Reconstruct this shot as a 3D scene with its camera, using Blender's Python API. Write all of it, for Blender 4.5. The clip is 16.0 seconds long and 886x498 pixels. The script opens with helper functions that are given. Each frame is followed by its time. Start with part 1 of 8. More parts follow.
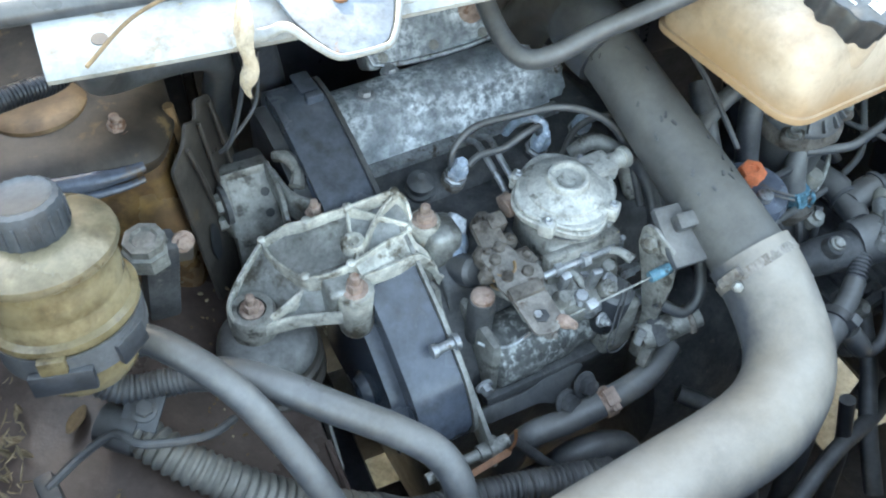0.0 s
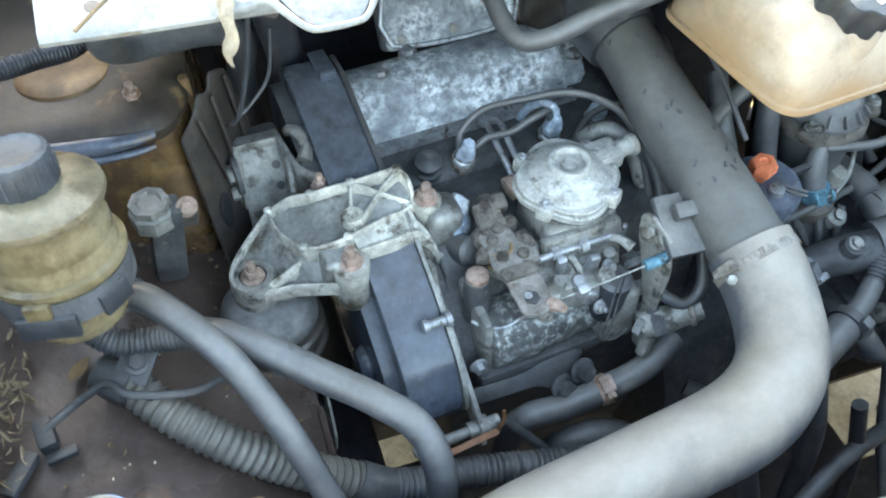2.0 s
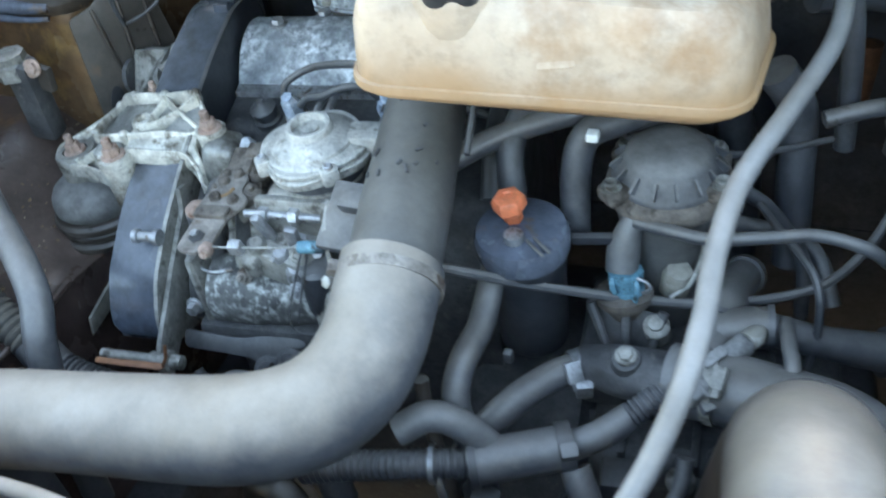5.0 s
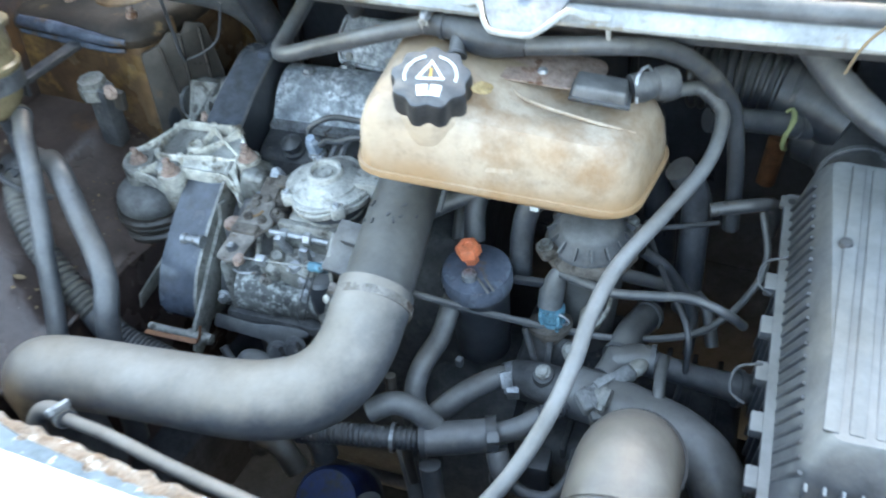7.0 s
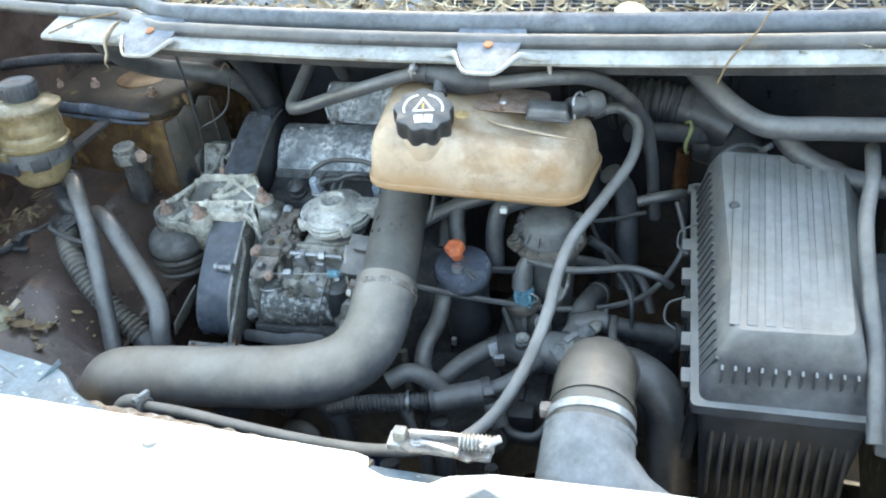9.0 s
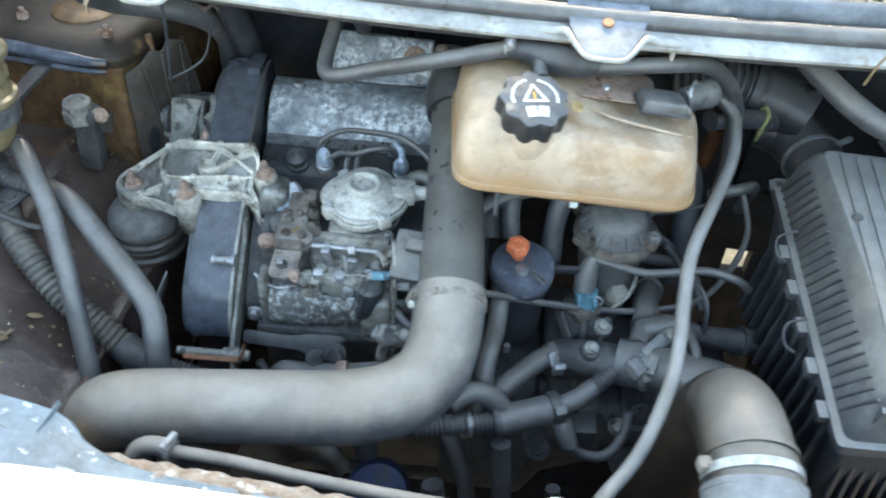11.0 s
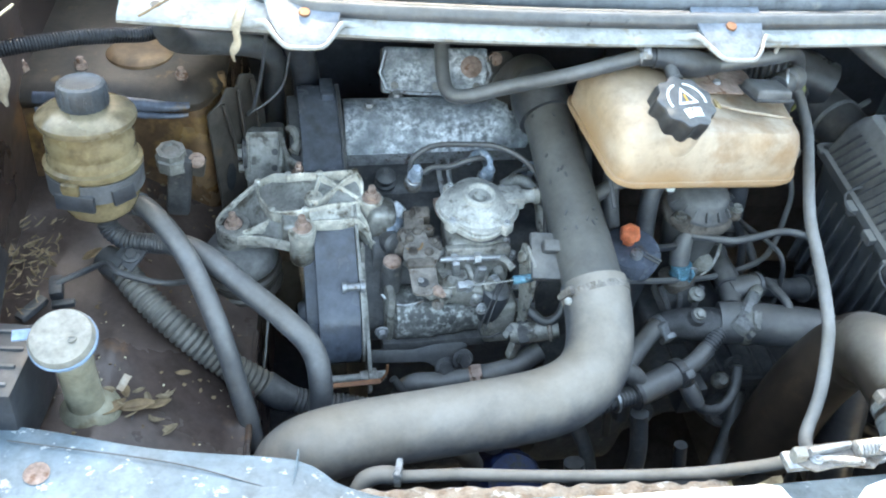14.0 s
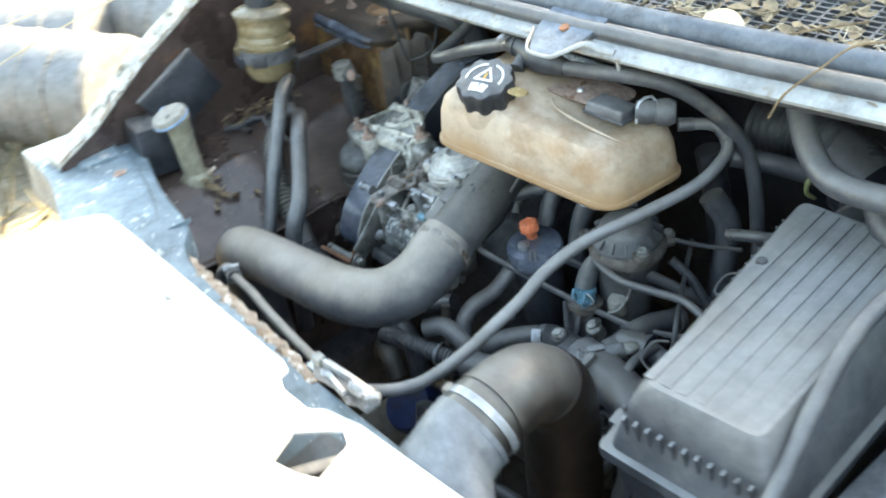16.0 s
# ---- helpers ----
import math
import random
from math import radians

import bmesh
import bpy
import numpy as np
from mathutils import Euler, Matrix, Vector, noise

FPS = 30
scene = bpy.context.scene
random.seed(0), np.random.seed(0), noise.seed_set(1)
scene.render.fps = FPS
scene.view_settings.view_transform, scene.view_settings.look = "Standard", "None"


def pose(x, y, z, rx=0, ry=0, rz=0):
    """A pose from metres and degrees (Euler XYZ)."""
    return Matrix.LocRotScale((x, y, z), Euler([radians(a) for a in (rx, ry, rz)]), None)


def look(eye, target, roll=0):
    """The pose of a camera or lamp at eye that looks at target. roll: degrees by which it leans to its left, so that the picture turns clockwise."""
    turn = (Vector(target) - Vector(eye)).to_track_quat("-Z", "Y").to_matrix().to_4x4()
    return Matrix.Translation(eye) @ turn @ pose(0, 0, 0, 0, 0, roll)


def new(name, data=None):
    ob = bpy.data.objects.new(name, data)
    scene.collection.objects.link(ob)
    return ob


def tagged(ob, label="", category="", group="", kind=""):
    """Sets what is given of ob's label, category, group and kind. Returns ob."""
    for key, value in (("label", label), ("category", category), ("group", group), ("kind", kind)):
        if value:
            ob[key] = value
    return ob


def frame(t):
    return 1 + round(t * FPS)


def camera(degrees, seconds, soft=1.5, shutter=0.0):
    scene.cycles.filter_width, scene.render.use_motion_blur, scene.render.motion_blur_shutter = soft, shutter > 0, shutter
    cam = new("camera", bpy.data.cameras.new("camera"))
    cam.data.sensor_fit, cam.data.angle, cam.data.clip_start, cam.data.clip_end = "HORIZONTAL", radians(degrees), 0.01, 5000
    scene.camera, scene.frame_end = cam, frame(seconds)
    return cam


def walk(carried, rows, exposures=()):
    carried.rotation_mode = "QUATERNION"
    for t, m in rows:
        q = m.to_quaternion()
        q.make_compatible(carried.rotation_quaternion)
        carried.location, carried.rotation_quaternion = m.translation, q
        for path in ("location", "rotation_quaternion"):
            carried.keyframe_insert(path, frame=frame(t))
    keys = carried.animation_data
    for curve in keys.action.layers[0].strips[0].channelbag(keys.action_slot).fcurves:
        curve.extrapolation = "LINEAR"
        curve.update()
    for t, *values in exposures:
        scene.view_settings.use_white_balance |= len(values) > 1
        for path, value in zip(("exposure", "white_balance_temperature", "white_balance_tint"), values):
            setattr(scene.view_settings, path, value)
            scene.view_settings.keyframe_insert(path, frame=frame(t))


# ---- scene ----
cam = camera(53.4, 16.0, soft=2.0, shutter=0.5)
PATH = [
    (0, (-0.1277, 0.1366, 1.5102), (0.4490, 1.3411, 0.0213), 2.35),
    (0.5, (-0.1243, 0.1062, 1.5245), (0.4168, 1.3171, 0.0276), 1.03),
    (1, (-0.1200, 0.1000, 1.5272), (0.4099, 1.3198, 0.0335), 0.31),
    (1.5, (-0.1123, 0.0955, 1.5250), (0.3999, 1.3267, 0.0344), -0.13),
    (2, (-0.0627, 0.0900, 1.5116), (0.3419, 1.3494, 0.0116), -0.61),
    (2.5, (-0.0283, 0.0225, 1.4969), (0.2901, 1.3848, 0.0676), -1.21),
    (3, (0.0423, -0.0555, 1.4846), (0.2126, 1.4196, 0.1449), -3.55),
    (3.5, (0.2346, -0.0293, 1.4391), (0.0798, 1.4689, 0.1233), -9.08),
    (4, (0.4008, 0.0176, 1.3693), (-0.0083, 1.5149, 0.1080), -10.33),
    (4.5, (0.5423, 0.0458, 1.3329), (-0.0506, 1.5148, 0.1121), -9.68),
    (4.7, (0.5851, 0.0725, 1.3285), (-0.0692, 1.5066, 0.0975), -10.19),
    (6.8, (0.7430, 0.0334, 1.4747), (-0.0466, 1.3091, 0.1521), -8.76),
    (7, (0.7422, -0.0299, 1.5268), (0.0330, 1.2943, 0.2064), -5.50),
    (7.5, (0.7664, -0.1271, 1.5670), (0.0766, 1.2586, 0.3005), -3.70),
    (8, (0.7855, -0.2034, 1.6072), (0.1126, 1.2139, 0.3669), -7.95),
    (8.2, (0.7909, -0.2364, 1.6146), (0.1327, 1.2023, 0.3910), -8.16),
    (10.3, (0.6725, -0.3087, 1.6078), (0.2411, 1.2321, 0.4079), -0.88),
    (10.5, (0.6148, -0.2592, 1.6004), (0.2502, 1.2621, 0.3542), -0.16),
    (11, (0.4375, -0.1705, 1.6087), (0.2669, 1.2822, 0.2447), 3.95),
    (11.5, (0.2355, -0.1947, 1.6198), (0.3159, 1.2618, 0.2516), 5.15),
    (12, (0.0513, -0.2077, 1.6450), (0.3253, 1.2208, 0.2723), 8.10),
    (12.5, (-0.0136, -0.2067, 1.6494), (0.3565, 1.2096, 0.2867), 10.44),
    (13, (-0.0243, -0.2031, 1.6510), (0.3633, 1.2077, 0.2874), 11.69),
    (13.5, (-0.0104, -0.2074, 1.6526), (0.3526, 1.2124, 0.2916), 10.69),
    (14, (0.0506, -0.2039, 1.6484), (0.3093, 1.2278, 0.2761), 7.36),
    (14.5, (0.2994, -0.1463, 1.6312), (0.1236, 1.2562, 0.2163), -3.12),
    (15, (0.5974, -0.1063, 1.5882), (-0.1051, 1.2092, 0.2556), -10.11),
    (15.5, (0.9155, -0.1179, 1.6045), (-0.1243, 1.0636, 0.3704), -10.41),
    (16, (1.1863, -0.0319, 1.5800), (-0.1841, 0.8609, 0.4290), -9.88),
]
walk(cam, [(t, look(eye, target, roll)) for t, eye, target, roll in PATH], [(0, 3.78, 8900, 4), (3, 3.89, 8800, 4), (4.5, 3.70, 8350, 4), (7, 3.76, 8150, 4), (8, 3.63, 8850, 4), (10.5, 3.52, 8800, 4), (12, 3.66, 8650, 4), (13.5, 3.78, 8550, 4), (16, 3.50, 9150, 4)])

# ---------------- world and light ----------------
SUN_ELEV, SUN_AZ = 30.0, -2.0         # the sun stands low behind the car, and the cabin shades the bay
world = bpy.data.worlds.new("sky")
scene.world = world
world.use_nodes = True
wn = world.node_tree.nodes
sky = wn.new("ShaderNodeTexSky")
sky.sky_type, sky.sun_disc = "NISHITA", False
sky.sun_elevation, sky.sun_rotation = radians(SUN_ELEV), radians(SUN_AZ)
world.node_tree.links.new(sky.outputs[0], wn["Background"].inputs[0])
wn["Background"].inputs[1].default_value = 0.15
sun = new("sun", bpy.data.lights.new("sun", "SUN"))
sun.data.energy, sun.data.angle, sun.data.color = 2.2, radians(0.6), (1.0, 0.94, 0.84)
sd = Vector((math.sin(radians(SUN_AZ)) * math.cos(radians(SUN_ELEV)), math.cos(radians(SUN_AZ)) * math.cos(radians(SUN_ELEV)), math.sin(radians(SUN_ELEV))))
sun.matrix_world = look(sd * 8, (0, 0, 0))


# ---------------- materials ----------------
def material(name, a, b, scale=30.0, rough=(0.55, 0.85), metal=0.0, bump=0.25, spots=None, spot_scale=60.0, spot_at=0.58, spot_soft=0.06, island=0.0, coat=0.0, grime=0.55, patch=0.0, lit_dust=None, top_share=0.8, smear=0.8):
    """Two colours mixed by cloud noise, fine grain over it, an optional third colour in spots (rust, corrosion), and a
    dust colour on upward faces, rubbed off in places, that also paints them lighter as if lit from above.
    """
    m = bpy.data.materials.new(name)
    m.use_nodes = True
    nt = m.node_tree
    n, link = nt.nodes, nt.links.new
    bsdf = n["Principled BSDF"]
    co = n.new("ShaderNodeTexCoord").outputs["Object"]

    def cloud(s, detail=5.0, roughness=0.6):
        t = n.new("ShaderNodeTexNoise")
        t.inputs["Scale"].default_value, t.inputs["Detail"].default_value, t.inputs["Roughness"].default_value = s, detail, roughness
        link(co, t.inputs["Vector"])
        return t.outputs["Fac"]

    def ramp(fac, lo, hi):
        r = n.new("ShaderNodeMapRange")
        r.inputs["From Min"].default_value, r.inputs["From Max"].default_value = lo, hi
        link(fac, r.inputs["Value"])
        return r.outputs["Result"]

    def mix(fac, x, y):
        k = n.new("ShaderNodeMix")
        k.data_type = "RGBA"
        link(fac, k.inputs[0])
        for v, s in ((x, 6), (y, 7)):
            if isinstance(v, tuple):
                k.inputs[s].default_value = (*v, 1)
            else:
                link(v, k.inputs[s])
        return k.outputs[2]

    big, fine = cloud(scale), cloud(scale * 9, 4.0, 0.7)
    colour = mix(ramp(big, 0.32, 0.68), a, b)
    dark = tuple(0.62 * (p + q) / 2 for p, q in zip(a, b))
    colour = mix(ramp(fine, 0.5, 0.85), colour, dark)
    if grime:
        soot = tuple(c * d for c, d in zip(dark, (0.42, 0.38, 0.34)))
        g2 = n.new("ShaderNodeMath")
        g2.operation = "MULTIPLY"
        link(ramp(cloud(scale * 2.3 + 6, 8.0, 0.72), 0.50, 0.74), g2.inputs[0])
        g2.inputs[1].default_value = grime
        colour = mix(g2.outputs[0], colour, soot)
    if spots:
        fleck = ramp(cloud(spot_scale, 6.0, 0.65), spot_at, spot_at + spot_soft)
        if patch:
            both = n.new("ShaderNodeMath")
            both.operation = "MULTIPLY"
            link(fleck, both.inputs[0])
            link(ramp(cloud(patch, 3.0, 0.55), 0.40, 0.60), both.inputs[1])
            fleck = both.outputs[0]
        colour = mix(fleck, colour, spots)
    if island:
        g = n.new("ShaderNodeNewGeometry").outputs["Random Per Island"]
        colour = mix(ramp(g, 0.0, 1.0 / island), colour, b)
    if lit_dust:
        # follows the upward normal: settled dust plus top light put into the colour
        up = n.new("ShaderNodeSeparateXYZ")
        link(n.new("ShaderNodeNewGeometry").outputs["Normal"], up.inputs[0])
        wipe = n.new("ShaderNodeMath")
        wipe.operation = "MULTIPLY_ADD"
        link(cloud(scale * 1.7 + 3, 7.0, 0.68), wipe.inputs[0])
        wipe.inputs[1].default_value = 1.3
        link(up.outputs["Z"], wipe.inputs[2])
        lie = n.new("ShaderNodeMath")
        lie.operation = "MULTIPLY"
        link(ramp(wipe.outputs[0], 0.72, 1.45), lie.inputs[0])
        lie.inputs[1].default_value = top_share
        dusty = mix(ramp(cloud(scale * 0.8 + 1, 4.0, 0.6), 0.35, 0.65), lit_dust, tuple(c * d for c, d in zip(lit_dust, (0.86, 0.80, 0.72))))
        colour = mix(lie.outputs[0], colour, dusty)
    if grime:
        # handling marks, wiped and greasy patches over everything
        tone = n.new("ShaderNodeMapRange")
        tone.inputs["From Min"].default_value, tone.inputs["From Max"].default_value = 0.34, 0.66
        tone.inputs["To Min"].default_value, tone.inputs["To Max"].default_value = 1 - 0.5 * smear, 1 + 0.32 * smear
        link(cloud(scale * 1.2 + 10, 9.0, 0.74), tone.inputs["Value"])
        mul = n.new("ShaderNodeVectorMath")
        mul.operation = "SCALE"
        link(colour, mul.inputs[0])
        link(tone.outputs["Result"], mul.inputs["Scale"])
        colour = mul.outputs[0]
    link(colour, bsdf.inputs["Base Color"])
    r = n.new("ShaderNodeMapRange")
    r.inputs["From Min"].default_value, r.inputs["From Max"].default_value = 0.3, 0.7
    r.inputs["To Min"].default_value, r.inputs["To Max"].default_value = rough
    link(big, r.inputs["Value"])
    link(r.outputs["Result"], bsdf.inputs["Roughness"])
    bsdf.inputs["Metallic"].default_value = metal
    bsdf.inputs["Coat Weight"].default_value = coat
    if bump:
        bp = n.new("ShaderNodeBump")
        bp.inputs["Strength"].default_value, bp.inputs["Distance"].default_value = bump, 0.002
        link(fine, bp.inputs["Height"])
        link(bp.outputs["Normal"], bsdf.inputs["Normal"])
    return m


# pale dusty top over dark bluish sides: dust and painted light and shade together
M_TUBE = material("dusty_rubber", (0.115, 0.114, 0.116), (0.072, 0.077, 0.088), 9, (0.42, 0.7), 0, 0.10, (0.055, 0.058, 0.068), 15, 0.50, 0.16, grime=0.55, lit_dust=(0.300, 0.264, 0.224), top_share=0.88, smear=0.4)
M_SLEEVE = material("dusty_sleeve", (0.070, 0.071, 0.073), (0.115, 0.113, 0.108), 8, (0.42, 0.7), 0, 0.12, (0.045, 0.045, 0.046), 26, 0.58, 0.14, lit_dust=(0.175, 0.166, 0.150), top_share=0.55, smear=0.5)
M_CONDUIT = material("dusty_ribbed_conduit", (0.085, 0.083, 0.080), (0.130, 0.124, 0.116), 8, (0.42, 0.7), 0, 0.12, (0.05, 0.05, 0.052), 26, 0.60, 0.14, lit_dust=(0.245, 0.228, 0.200), top_share=0.75)
M_HOSE = material("grey_hose", (0.052, 0.056, 0.064), (0.090, 0.094, 0.103), 12, (0.26, 0.5), 0, 0.08, (0.145, 0.130, 0.112), 18, 0.58, 0.14, lit_dust=(0.205, 0.198, 0.188), top_share=0.70, smear=0.55)
M_HOSE_PALE = material("pale_hose", (0.085, 0.090, 0.098), (0.130, 0.133, 0.138), 16, (0.34, 0.6), 0, 0.08, (0.07, 0.068, 0.066), 26, 0.60, 0.12, lit_dust=(0.225, 0.222, 0.215), top_share=0.75, smear=0.4)
M_HOSE_DARK = material("dark_hose", (0.034, 0.038, 0.047), (0.064, 0.068, 0.078), 16, (0.28, 0.55), 0, 0.1, (0.10, 0.092, 0.082), 30, 0.63, 0.12, lit_dust=(0.150, 0.148, 0.146), top_share=0.65)
M_BLACK = material("black_plastic", (0.022, 0.025, 0.032), (0.050, 0.054, 0.063), 18, (0.26, 0.55), 0, 0.1, (0.095, 0.088, 0.080), 34, 0.65, 0.12, lit_dust=(0.140, 0.138, 0.136), top_share=0.6)
M_GREYPL = material("dusty_grey_plastic", (0.065, 0.070, 0.080), (0.11, 0.112, 0.117), 16, (0.38, 0.66), 0, 0.1, (0.04, 0.04, 0.044), 32, 0.60, 0.1, lit_dust=(0.205, 0.20, 0.192), top_share=0.75)
M_TIMING = material("blue_black_cover", (0.045, 0.058, 0.080), (0.088, 0.107, 0.140), 11, (0.14, 0.34), 0, 0.06, (0.028, 0.031, 0.038), 22, 0.56, 0.14, lit_dust=(0.170, 0.172, 0.176), top_share=0.34)
M_ALU = material("corroded_cover", (0.150, 0.168, 0.184), (0.36, 0.385, 0.402), 34, (0.26, 0.5), 0.1, 0.7, (0.82, 0.85, 0.86), 120, 0.42, 0.18, grime=0.5, patch=16)
M_PUMPM = material("corroded_pump", (0.060, 0.061, 0.060), (0.17, 0.168, 0.158), 30, (0.35, 0.6), 0.1, 0.5, (0.56, 0.565, 0.53), 115, 0.47, 0.14, patch=24)
M_CAST = material("cast_aluminium", (0.78, 0.75, 0.66), (0.50, 0.475, 0.415), 26, (0.28, 0.55), 0.35, 0.5, (0.13, 0.108, 0.08), 40, 0.53, 0.12, grime=0.75)
M_CASTD = material("grimy_casting", (0.21, 0.203, 0.185), (0.39, 0.375, 0.34), 28, (0.38, 0.65), 0.25, 0.4, (0.075, 0.068, 0.058), 44, 0.54, 0.1, grime=0.65)
M_STEEL = material("dull_steel", (0.34, 0.345, 0.35), (0.47, 0.475, 0.48), 50, (0.3, 0.5), 0.6, 0.25, (0.14, 0.11, 0.09), 80, 0.58, 0.08)
M_GALV = material("bright_zinc", (0.58, 0.59, 0.60), (0.44, 0.45, 0.46), 50, (0.28, 0.45), 0.6, 0.2, (0.3, 0.26, 0.2), 60, 0.62, 0.1)
M_RUST = material("rusty_bolt", (0.36, 0.235, 0.185), (0.47, 0.345, 0.285), 60, (0.65, 0.9), 0.1, 0.4, (0.20, 0.10, 0.06), 70, 0.56, 0.1)
M_RUSTPL = material("dusty_rusty_plate", (0.21, 0.182, 0.160), (0.33, 0.298, 0.265), 34, (0.65, 0.9), 0.2, 0.45, (0.09, 0.062, 0.046), 50, 0.54, 0.1, grime=0.7)
M_IRON = material("dark_iron", (0.050, 0.051, 0.056), (0.125, 0.123, 0.122), 30, (0.42, 0.75), 0.1, 0.4, (0.17, 0.158, 0.145), 70, 0.62, 0.08)
M_BROWN = material("grimy_brown_panel", (0.050, 0.033, 0.030), (0.115, 0.080, 0.070), 6, (0.14, 0.50), 0, 0.35, (0.20, 0.100, 0.048), 8, 0.60, 0.10, grime=0.8, lit_dust=(0.145, 0.106, 0.086), top_share=0.22)
M_WAX = material("waxed_brown_panel", (0.078, 0.044, 0.028), (0.20, 0.115, 0.060), 7, (0.12, 0.36), 0, 0.15, (0.33, 0.19, 0.070), 11, 0.56, 0.16, grime=0.8)
M_SHEET = material("grey_brown_sheet", (0.050, 0.043, 0.038), (0.105, 0.088, 0.074), 9, (0.25, 0.55), 0, 0.2, (0.17, 0.105, 0.055), 14, 0.62, 0.12, grime=0.7)
# black sleeve without dust, made darker for the shadow below the scuttle
M_LOOM = material("shaded_black_loom", (0.014, 0.015, 0.019), (0.032, 0.034, 0.040), 18, (0.3, 0.6), 0, 0.1)
M_TOWER = material("dusty_brown_top", (0.034, 0.026, 0.021), (0.082, 0.058, 0.040), 10, (0.42, 0.68), 0, 0.25, (0.19, 0.12, 0.058), 30, 0.61, 0.10)
M_FLANGE = material("blue_black_flange", (0.075, 0.09, 0.12), (0.15, 0.17, 0.21), 14, (0.16, 0.32), 0.1, 0.08, (0.16, 0.10, 0.055), 26, 0.58, 0.12)
M_OCHRE = material("ochre_wax", (0.30, 0.185, 0.095), (0.15, 0.080, 0.037), 9, (0.4, 0.6), 0, 0.1, (0.07, 0.04, 0.02), 15, 0.50, 0.14)
M_WHITE = material("white_paint", (0.40, 0.40, 0.388), (0.33, 0.33, 0.313), 6, (0.35, 0.5), 0, 0.03, (0.24, 0.20, 0.15), 34, 0.57, 0.1, 0, 0.2, grime=0.5)
# white paint darkened and blued for the shade it stands in; chips are wear
M_WORN = material("shaded_worn_white", (0.185, 0.242, 0.272), (0.14, 0.188, 0.215), 8, (0.32, 0.55), 0, 0.08, (0.52, 0.55, 0.55), 56, 0.605, 0.03, grime=0.45)
M_TABS = material("pale_blue_tab", (0.115, 0.142, 0.175), (0.19, 0.218, 0.25), 24, (0.45, 0.65), 0.1, 0.1, (0.24, 0.14, 0.085), 44, 0.62, 0.08)
M_SEAL = material("rubber_seal", (0.095, 0.110, 0.130), (0.15, 0.162, 0.178), 15, (0.5, 0.75), 0, 0.08, (0.22, 0.22, 0.215), 26, 0.60, 0.12)
M_TANK = material("yellowed_tank", (0.53, 0.435, 0.345), (0.38, 0.255, 0.155), 7, (0.36, 0.55), 0, 0.03, (0.27, 0.145, 0.065), 9, 0.51, 0.17, 0, 0.05, 0.35, smear=0.3)
M_RESV = material("yellowed_reservoir", (0.325, 0.255, 0.155), (0.195, 0.145, 0.074), 9, (0.12, 0.3), 0, 0.05, (0.080, 0.055, 0.027), 13, 0.54, 0.14, grime=0.55, smear=0.5)
M_RESVTOP = material("dusty_reservoir_top", (0.165, 0.125, 0.074), (0.245, 0.200, 0.130), 14, (0.16, 0.38), 0, 0.06, (0.09, 0.062, 0.033), 20, 0.54, 0.14)
M_CAP = material("slate_cap", (0.040, 0.047, 0.058), (0.072, 0.082, 0.096), 30, (0.35, 0.6), 0, 0.06, lit_dust=(0.14, 0.14, 0.138), top_share=0.5)
M_CAPBLK = material("black_cap", (0.018, 0.019, 0.022), (0.036, 0.038, 0.042), 40, (0.3, 0.5), 0, 0.05, lit_dust=(0.11, 0.108, 0.105), top_share=0.4)
M_MARK = material("white_print", (0.80, 0.82, 0.80), (0.70, 0.72, 0.70), 80, (0.5, 0.7), 0, 0.0, grime=0)
M_AMBER = material("amber_print", (0.65, 0.35, 0.06), (0.55, 0.28, 0.05), 80, (0.5, 0.7), 0, 0.0, grime=0)
M_ORANGE = material("orange_plastic", (0.80, 0.22, 0.10), (0.70, 0.17, 0.075), 60, (0.4, 0.6), 0, 0.05, grime=0.15)
M_TEAL = material("teal_clip", (0.055, 0.17, 0.23), (0.15, 0.34, 0.42), 60, (0.35, 0.55), 0, 0.05, (0.03, 0.05, 0.06), 60, 0.56, 0.08)
M_PALEB = material("pale_blue_nut", (0.36, 0.45, 0.56), (0.50, 0.57, 0.65), 60, (0.45, 0.7), 0.1, 0.3, (0.72, 0.76, 0.80), 70, 0.56, 0.08)
M_WASHER = material("milky_plastic", (0.37, 0.345, 0.265), (0.29, 0.26, 0.185), 12, (0.3, 0.5), 0, 0.04, (0.20, 0.16, 0.10), 30, 0.60, 0.1, grime=0.25)
M_WASHCAP = material("dirty_white_cap", (0.245, 0.225, 0.185), (0.31, 0.295, 0.26), 16, (0.4, 0.65), 0, 0.05, (0.42, 0.41, 0.385), 40, 0.58, 0.10, grime=0.3)
M_RIM = material("pale_blue_rim", (0.20, 0.31, 0.46), (0.30, 0.41, 0.54), 30, (0.4, 0.6), 0, 0.02, grime=0.2)
# dark base under pale top dust also puts shade on the side walls
M_AIRBOX = material("dusty_airbox", (0.040, 0.043, 0.050), (0.075, 0.078, 0.086), 7, (0.42, 0.7), 0, 0.1, (0.03, 0.03, 0.033), 22, 0.60, 0.14, grime=0.4, lit_dust=(0.250, 0.250, 0.244), top_share=0.88, smear=0.5)
M_DUCT = material("pale_duct", (0.145, 0.158, 0.167), (0.185, 0.192, 0.198), 9, (0.4, 0.6), 0, 0.04, (0.115, 0.11, 0.10), 20, 0.64, 0.1, grime=0.2)
M_ELBOW = material("dusty_elbow", (0.046, 0.036, 0.030), (0.028, 0.022, 0.018), 9, (0.24, 0.5), 0, 0.1, (0.078, 0.052, 0.036), 16, 0.56, 0.14, lit_dust=(0.182, 0.172, 0.156), top_share=0.74, smear=0.6)
